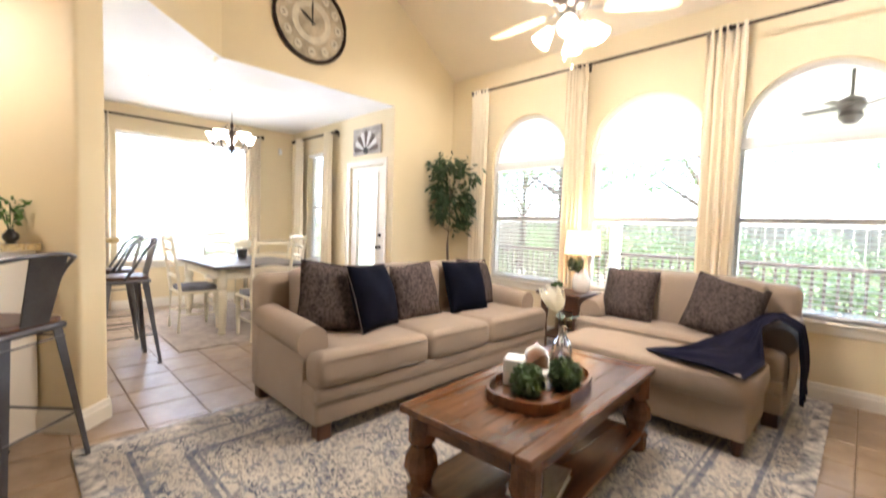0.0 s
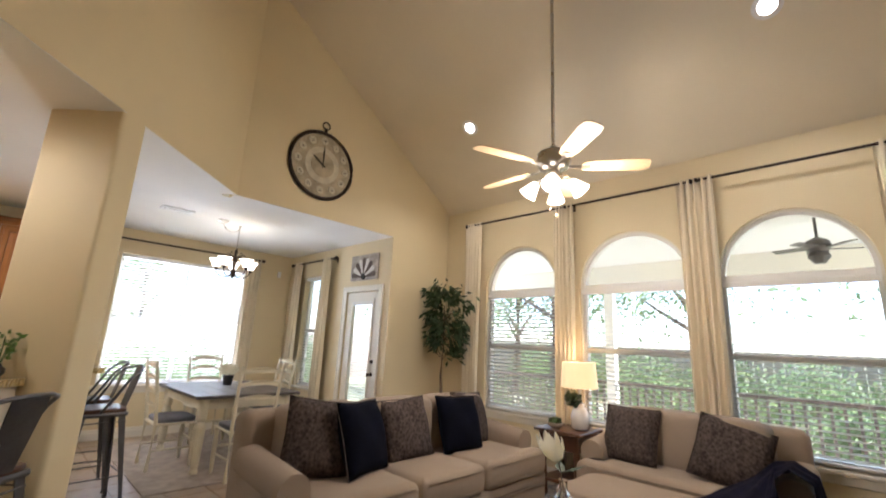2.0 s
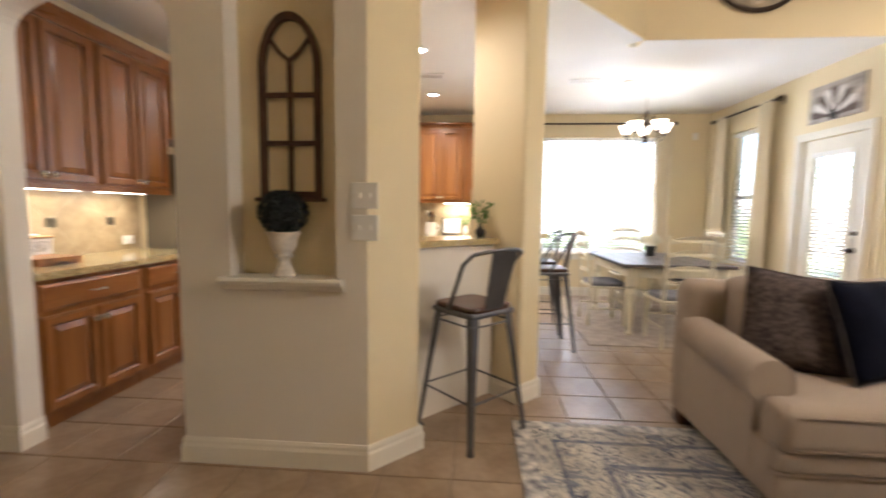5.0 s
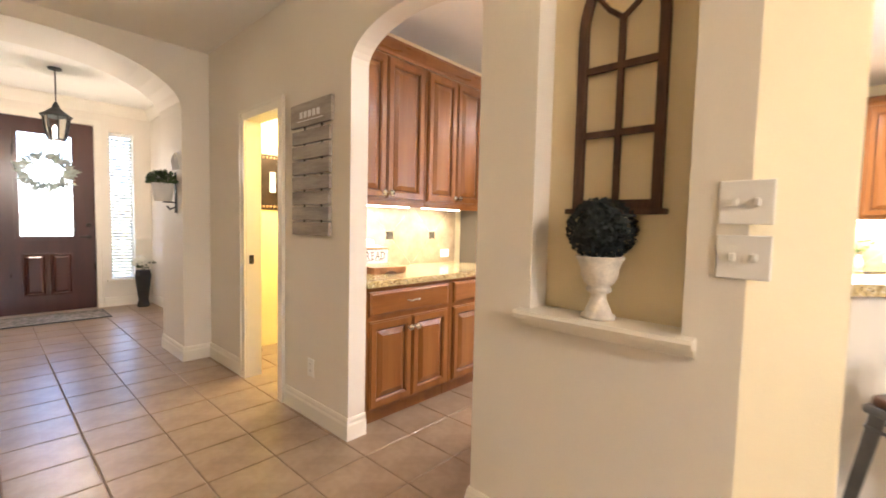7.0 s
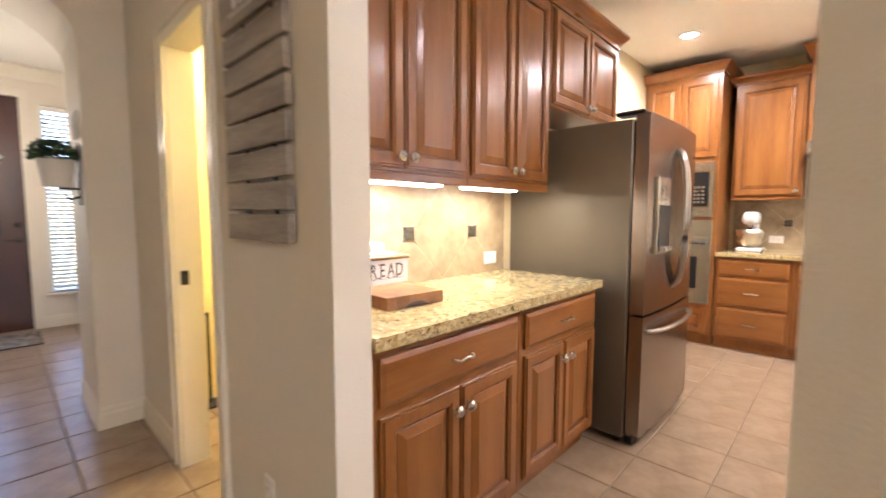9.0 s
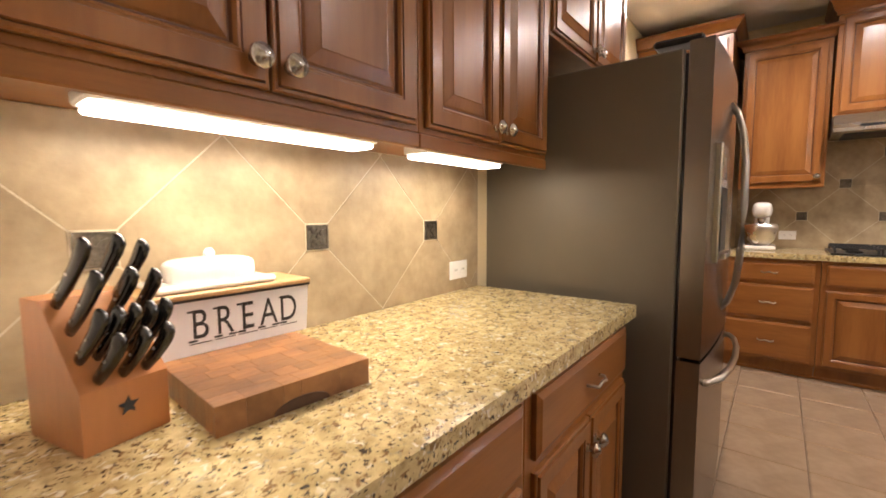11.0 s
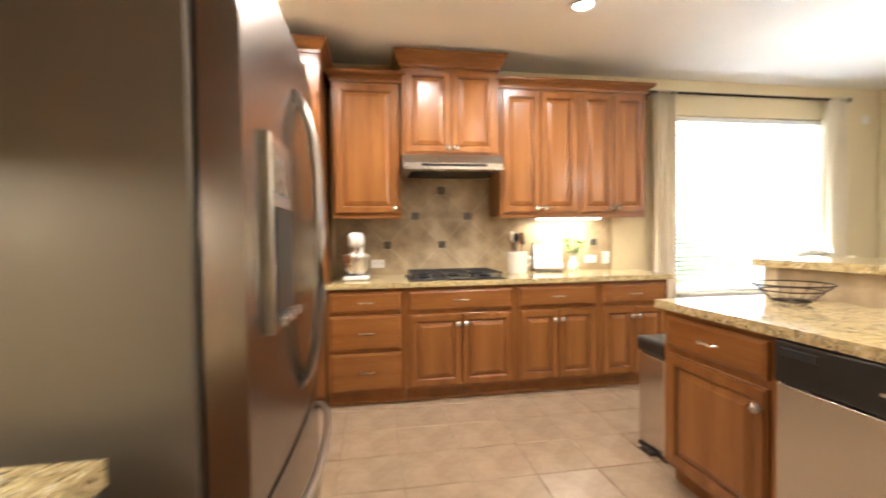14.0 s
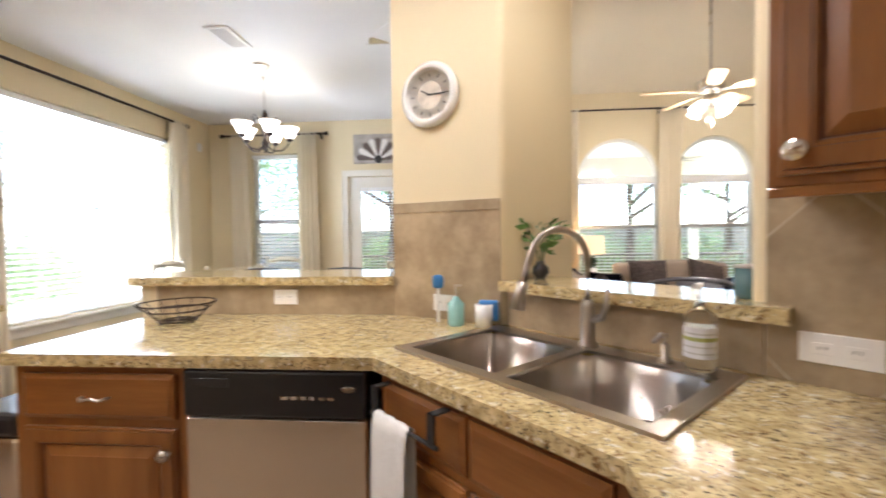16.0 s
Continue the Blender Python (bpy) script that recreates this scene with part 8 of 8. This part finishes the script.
mt = thing("door_mat", "patterned grey door mat before the front door", "mat", (-1.66, -6.88, 0))
part("mat_top", boxed(-0.50, 0.50, -0.30, 0.28, 0.001, 0.012, bevel=0.003), mat("door_mat_pile", (0.24, 0.22, 0.2), 0.95, scale=22, var=0.5, second=(0.08, 0.075, 0.07), fine=150, bump=0.3), mt)
part("edge", slab(bmesh.new(), rect(-0.515, 0.515, -0.315, 0.295), [rect(-0.501, 0.501, -0.301, 0.281)], lambda u, v, t: (u, v, t), 0.001, 0.010), IRON, mt)
vz = thing("floor_vase", "tall dark ribbed vase with white hydrangeas", "vase", (-2.62, -7.1, 0))
part("vase", lathe(bmesh.new(), [(0.07, 0), (0.075, 0.02), (0.06, 0.1), (0.09, 0.35), (0.10, 0.45), (0.085, 0.5), (0.09, 0.52), (0.08, 0.52)], 14), IRON, vz, "dark ribbed metal vase")
bm = bmesh.new()
random.seed(44)
for cx, cy, cz in ((-0.05, 0.05, 0.62), (0.07, 0.0, 0.64), (0.0, -0.06, 0.66), (0.02, 0.08, 0.66)):
    for k in range(110):
        d = Vector((random.gauss(0, 1), random.gauss(0, 1), random.gauss(0, 1))).normalized()
        p = Vector((cx, cy, cz)) + d * 0.065
        s = d.orthogonal().normalized() * 0.014
        t = d.cross(s).normalized() * 0.014
        bm.faces.new([bm.verts.new(p + q) for q in (s, t, -s, -t)])
part("blooms", bm, PETAL, vz)
sprig(vz, 0.52, 0.12, 0.13, 40, 45, 0.07, LEAF)
wp = thing("wall_planter", "white tin wall planter with green foliage and black bracket", "planter", (-2.268, -4.27, 1.41))
bm = bmesh.new()
lathe(bm, [(0.065, 0), (0.085, 0.15), (0.088, 0.155), (0.075, 0.155)], 18, (0.10, 0, 0))
part("bucket", bm, TIN, wp)
part("bracket", box(boxed(0.001, 0.008, -0.02, 0.02, -0.10, 0.26), 0.008, 0.10, -0.008, 0.008, -0.012, -0.001), IRON, wp)
part("hook", tube(bmesh.new(), [(0.008, 0, -0.05), (0.05, 0, -0.07), (0.07, 0, -0.04)], 0.008, 6), IRON, wp)
random.seed(46)
bm = bmesh.new()
for k in range(420):
    d = Vector((random.gauss(0, 1), random.gauss(0, 1), abs(random.gauss(0, 0.8)))).normalized()
    p = Vector((0.105, 0, 0.16)) + Vector((d.x * 0.10, d.y * 0.13, d.z * 0.10)) * random.uniform(0.5, 1)
    s = d.orthogonal().normalized()
    s.rotate(Matrix.Rotation(random.uniform(0, 6.28), 3, d))
    tip = (d + s * 0.5).normalized() * 0.035
    t = d.cross(s) * 0.01
    bm.faces.new([bm.verts.new(q) for q in (p, p + tip * 0.5 + t, p + tip, p + tip * 0.5 - t)])
part("foliage", bm, LEAF, wp)
wd = thing("wire_decor", "pale metal wall ornament above the planter", "wall decor", (-2.268, -4.24, 1.72))
for k in range(4):
    part("prong", tube(bmesh.new(), [(0.012, -0.07 + 0.045 * k, -0.03), (0.02, -0.075 + 0.05 * k, 0.05), (0.012, -0.07 + 0.045 * k, 0.10 + 0.02 * (k % 2))], 0.008, 6), TIN, wd)
part("back", boxed(0.001, 0.006, -0.08, 0.08, -0.02, 0.0), TIN, wd)
cs = thing("console_table", "white entry console with wicker baskets below", "console table", (-0.62, -6.35, 0), -90)
part("top", boxed(-0.45, 0.45, -0.17, 0.19, 0.72, 0.75, bevel=0.006), TRIM, cs)
part("apron", boxed(-0.42, 0.42, -0.15, 0.17, 0.58, 0.719), TRIM, cs)
part("shelf", boxed(-0.43, 0.43, -0.16, 0.18, 0.12, 0.15), TRIM, cs)
for sx in (-1, 1):
    for sy in (-0.13, 0.15):
        part("leg", boxed(sx * 0.41 - 0.02, sx * 0.41 + 0.02, sy - 0.02, sy + 0.02, 0, 0.579), TRIM, cs)
WICK = mat("wicker", (0.32, 0.2, 0.11), 0.8, scale=40, var=0.5, fine=90, bump=0.4)
for x in (-0.21, 0.21):
    b = thing("basket", "brown wicker basket on the console shelf", "basket", (-0.62, -6.35 - x, 0.151), -90, "console baskets")
    part("body", slab(bmesh.new(), rect(-0.17, 0.17, -0.14, 0.14), [], lambda u, v, t: (u * (0.9 + 0.4 * t), v * (0.9 + 0.4 * t), t), 0.0, 0.25), WICK, b)
    part("rim", slab(bmesh.new(), rect(-0.175, 0.175, -0.145, 0.145), [rect(-0.15, 0.15, -0.12, 0.12)], lambda u, v, t: (u, v, t), 0.2505, 0.27), WICK, b)
wr = thing("door_wreath", "leafy wreath hung on the front door glass, coloured pale as by its glow", "wreath", (-1.665, -7.395, 1.82))
random.seed(47)
bm = bmesh.new()
for k in range(320):
    a = random.uniform(0, 6.28)
    r = 0.20 + random.gauss(0, 0.03)
    p = Vector((r * math.cos(a), random.uniform(-0.01, 0.03), 0.85 * r * math.sin(a)))
    d = Vector((math.cos(a + random.uniform(-0.8, 0.8)), random.uniform(-0.1, 0.5), math.sin(a + random.uniform(-0.8, 0.8)))).normalized()
    s = d.orthogonal().normalized() * 0.02
    bm.faces.new([bm.verts.new(q) for q in (p, p + d * 0.04 + s, p + d * 0.08, p + d * 0.04 - s)])
# Leaf colour lightened to stand in for the door glass's glow washing it out.
part("leaves", bm, mat("glow_paled_leaves", (0.4, 0.42, 0.34), 0.7, scale=15, var=0.3, fine=60, bump=0.03), wr)
part("ring", tube(bmesh.new(), [(0.2 * math.cos(2 * math.pi * k / 24), 0.0, 0.17 * math.sin(2 * math.pi * k / 24)) for k in range(24)], 0.008, 6, closed=True), BARK, wr)
ms = thing("wall_sensor", "small white wall sensor near the ceiling", "sensor", (-7.195, 3.62, 2.42), 90)
part("case", boxed(-0.03, 0.03, -0.03, -0.001, -0.05, 0.05, bevel=0.008), WHITE, ms)

# ---- outside ----
bm = bmesh.new()
bmesh.ops.create_grid(bm, x_segments=40, y_segments=40, size=300)
for v in bm.verts:
    v.co.z = -0.32
structure("ground", bm, GRASS, "green lawn round the house")
bm = bmesh.new()
box(bm, -4.6, 3.5, 5.07, 8.3, -0.25, -0.05)
box(bm, -7.3, -4.6, 4.01, 8.3, -0.25, -0.05)
structure("patio", bm, DECK, "covered patio floor behind the house")
bm = bmesh.new()
box(bm, -7.6, 3.6, 5.08, 8.6, 2.95, 3.05)
box(bm, -7.6, -4.6, 4.02, 5.079, 2.95, 3.05)
structure("patio_ceiling", bm, WHITE, "white patio ceiling")
bm = bmesh.new()
box(bm, -7.6, 3.6, 8.15, 8.4, 2.55, 2.949)
structure("patio_beam", bm, TRIM, "white painted patio beam")
for x in (-6.9, -3.4, -1.75, 0.9, 3.3):
    p = thing("patio_post", "square white patio post", "post", (x, 8.27, -0.05), 0, "patio posts")
    part("shaft", boxed(-0.08, 0.08, -0.08, 0.08, 0.0, 2.599, bevel=0.006), TRIM, p)
    part("base", boxed(-0.1, 0.1, -0.1, 0.1, 0.0, 0.12, bevel=0.006), TRIM, p)
for a, b in ((-6.8, -3.5), (-3.3, -1.85), (-1.65, 0.8), (1.0, 3.2)):
    r = thing("patio_railing", "dark wooden patio railing with upright balusters", "railing", (0, 8.27, -0.05), 0, "patio railings")
    part("top_rail", boxed(a, b, -0.04, 0.04, 0.88, 0.93, bevel=0.004), RAIL, r)
    part("bottom_rail", boxed(a, b, -0.025, 0.025, 0.10, 0.15), RAIL, r)
    n = int((b - a) / 0.13)
    first = None
    for k in range(n):
        m = pose(a + (k + 0.5) * (b - a) / n, 0, 0.15)
        if first is None:
            first = part("baluster", boxed(-0.018, 0.018, -0.018, 0.018, 0, 0.73), RAIL, r)
            first.matrix_basis = m
        else:
            twin(first, "baluster", r, m)
pf = thing("patio_fan", "dark outdoor ceiling fan on the patio", "ceiling fan", (-0.31, 6.34, 2.95))
part("downrod", tube(bmesh.new(), [(0, 0, -0.28), (0, 0, 0)], 0.015, 8), SLATE_TOP, pf)
part("motor", lathe(bmesh.new(), [(0.03, -0.26), (0.10, -0.30), (0.12, -0.36), (0.08, -0.42), (0.10, -0.47), (0.05, -0.54)], 18), SLATE_TOP, pf)
for k in range(5):
    part("blade", boxed(0.1, 0.38, -0.05, 0.05, -0.385, -0.377), SLATE_TOP, pf).matrix_basis = pose(0, 0, 0, 8, 0, 20 + 72 * k)
fe = thing("garden_fence", "weathered cedar privacy fence", "fence", (0, 0, -0.32))
first = None
for k in range(150):
    x = -24 + 0.25 * k
    m = pose(x, 17.0, 0)
    if first is None:
        first = part("picket", boxed(-0.12, 0.12, -0.012, 0.012, 0, 1.9), FENCE, fe)
        first.matrix_basis = m
    else:
        twin(first, "picket", fe, m)
for k in range(70):
    twin(first, "picket", fe, pose(-17.5, -1 + 0.25 * k, 0, 0, 0, 90))


def tree(name, label, where, height, spread, seed, leaves, group):
    random.seed(seed)
    t = thing(name, label, "tree", where, 0, group)
    part("trunk", tube(bmesh.new(), [(0, 0, 0), (0.1, 0.05, height * 0.25), (0.05, 0.1, height * 0.5), (0.1, 0, height * 0.85)], 0.17, 9, taper=0.04), BARK, t)
    clumps = []
    for k in range(9):
        a, z = random.uniform(0, 6.28), height * random.uniform(0.3, 0.8)
        tip = (spread * random.uniform(0.4, 0.9) * math.cos(a), spread * random.uniform(0.4, 0.9) * math.sin(a), z + height * 0.2)
        part("limb", tube(bmesh.new(), [(0.08, 0.05, z), (tip[0] * 0.5, tip[1] * 0.5, z + height * 0.1), tip], 0.07, 6, taper=0.02), BARK, t)
        clumps.append(tip)
    verts, faces = [], []
    for k in range(leaves):
        c = random.choice(clumps)
        p = Vector(c) + Vector((random.gauss(0, 1) * spread * 0.3, random.gauss(0, 1) * spread * 0.3, random.gauss(0, 1) * height * 0.11))
        d = Vector((random.gauss(0, 1), random.gauss(0, 1), random.gauss(-0.3, 0.7))).normalized()
        s = d.orthogonal().normalized()
        l = random.uniform(0.08, 0.18)
        n = len(verts)
        verts += [p, p + d * l * 0.5 + s * l * 0.3, p + d * l, p + d * l * 0.5 - s * l * 0.3]
        faces.append((n, n + 1, n + 2, n + 3))
    me = bpy.data.meshes.new("crown")
    me.from_pydata(verts, [], faces)
    me.materials.append(LEAF_OUT)
    o = new("crown", me)
    o.parent = t


for k, (x, y, h, s) in enumerate(((-6.5, 11.5, 5.5, 2.2), (-3.2, 13.0, 6.0, 2.4), (0.8, 12.0, 5.5, 2.2), (4.5, 13.5, 6.0, 2.6), (-11.5, 11.5, 5.5, 2.3), (-22, 4.5, 5.5, 2.2), (-23, -1.5, 6.0, 2.4), (-9.8, 14.5, 6.5, 2.6), (-22, 11, 6.5, 2.6))):
    tree("garden_tree", "leafy green garden tree beyond the patio", (x, y, -0.32), h, s, 60 + k, 3800, "garden trees")
HEDGE = [(-9.5 + 2.1 * k, 15.6 + 0.5 * (k % 2), 1.35) for k in range(8)] + [(-15.9 - 0.4 * (k % 2), -0.5 + 2.0 * k, 1.3) for k in range(6)]
for k, (x, y, r) in enumerate((*HEDGE, (-5.2, 9.6, 0.9), (-2.6, 10.2, 0.8), (-0.3, 9.8, 0.8), (2.4, 10.0, 0.9), (-13.6, 2.6, 0.8), (-14.2, 0.4, 0.7), (-13.8, 4.9, 0.8), (-7.4, 9.4, 0.9))):
    random.seed(80 + k)
    s = thing("garden_shrub", "bushy green garden shrub", "shrub", (x, y, -0.32), 0, "garden shrubs")
    verts, faces = [], []
    for j in range(int(2000 * r)):
        d = Vector((random.gauss(0, 1), random.gauss(0, 1), abs(random.gauss(0, 1)))).normalized() * r * random.uniform(0.5, 1.05)
        p = Vector((d.x, d.y, d.z * 1.3))
        e = Vector((random.gauss(0, 1), random.gauss(0, 1), random.gauss(0.2, 0.8))).normalized()
        q = e.orthogonal().normalized()
        l = random.uniform(0.07, 0.14)
        n = len(verts)
        verts += [p, p + e * l * 0.5 + q * l * 0.3, p + e * l, p + e * l * 0.5 - q * l * 0.3]
        faces.append((n, n + 1, n + 2, n + 3))
    me = bpy.data.meshes.new("foliage")
    me.from_pydata(verts, [], faces)
    me.materials.append(LEAF_OUT)
    o = new("foliage", me)
    o.parent = s
    part("stem", tube(bmesh.new(), [(0, 0, 0), (0, 0, r)], 0.03, 6), BARK, s)

# ---- floor tiles ----
floor = bpy.data.objects["floor"]
TX, TY = 0.338, 0.342
OX, OY = -1.444, -3.105


def tile_mesh(bm, x, y, w, h):
    g, c, z = 0.003, 0.004, 0.0
    rows = []
    for inset, zz in ((g, z - 0.008), (g, z - 0.003), (g + c, z)):
        rows.append([bm.verts.new(p) for p in ((x + inset, y + inset, zz), (x + w - inset, y + inset, zz), (x + w - inset, y + h - inset, zz), (x + inset, y + h - inset, zz))])
    for a, b in zip(rows, rows[1:]):
        for k in range(4):
            bm.faces.new((a[k], a[(k + 1) % 4], b[(k + 1) % 4], b[k]))
    bm.faces.new(rows[-1])


one = bmesh.new()
tile_mesh(one, -TX / 2, -TY / 2, TX, TY)
first = part("tile", one, TILE, floor)
used = False
rest = bmesh.new()
made = 0
for i in range(-20, 14):
    for j in range(-14, 26):
        x, y = OX + i * TX, OY + j * TY
        if not (-7.4 < x < 2.3 and -7.7 < y < 4.95):
            continue
        if y > 4.0 and x < -4.6 or (y < -4.4 and (x < -2.9 or x > 0.4)):
            continue
        near = (-3.0 < x < -0.4 and -5.2 < y < 0.9) or (-6.7 < x < -3.0 and -1.95 < y < -0.2) or (-4.4 < x < -3.2 and 0.8 < y < 2.0)
        if near and made < 300:
            m = pose(x + TX / 2, y + TY / 2, 0)
            if not used:
                first.matrix_basis, used = m, True
            else:
                twin(first, "tile", floor, m)
            made += 1
        else:
            tile_mesh(rest, x, y, TX, TY)
tagged(part("tile_field", rest, TILE, floor), "beige ceramic floor tiles", "", "", "stuff")
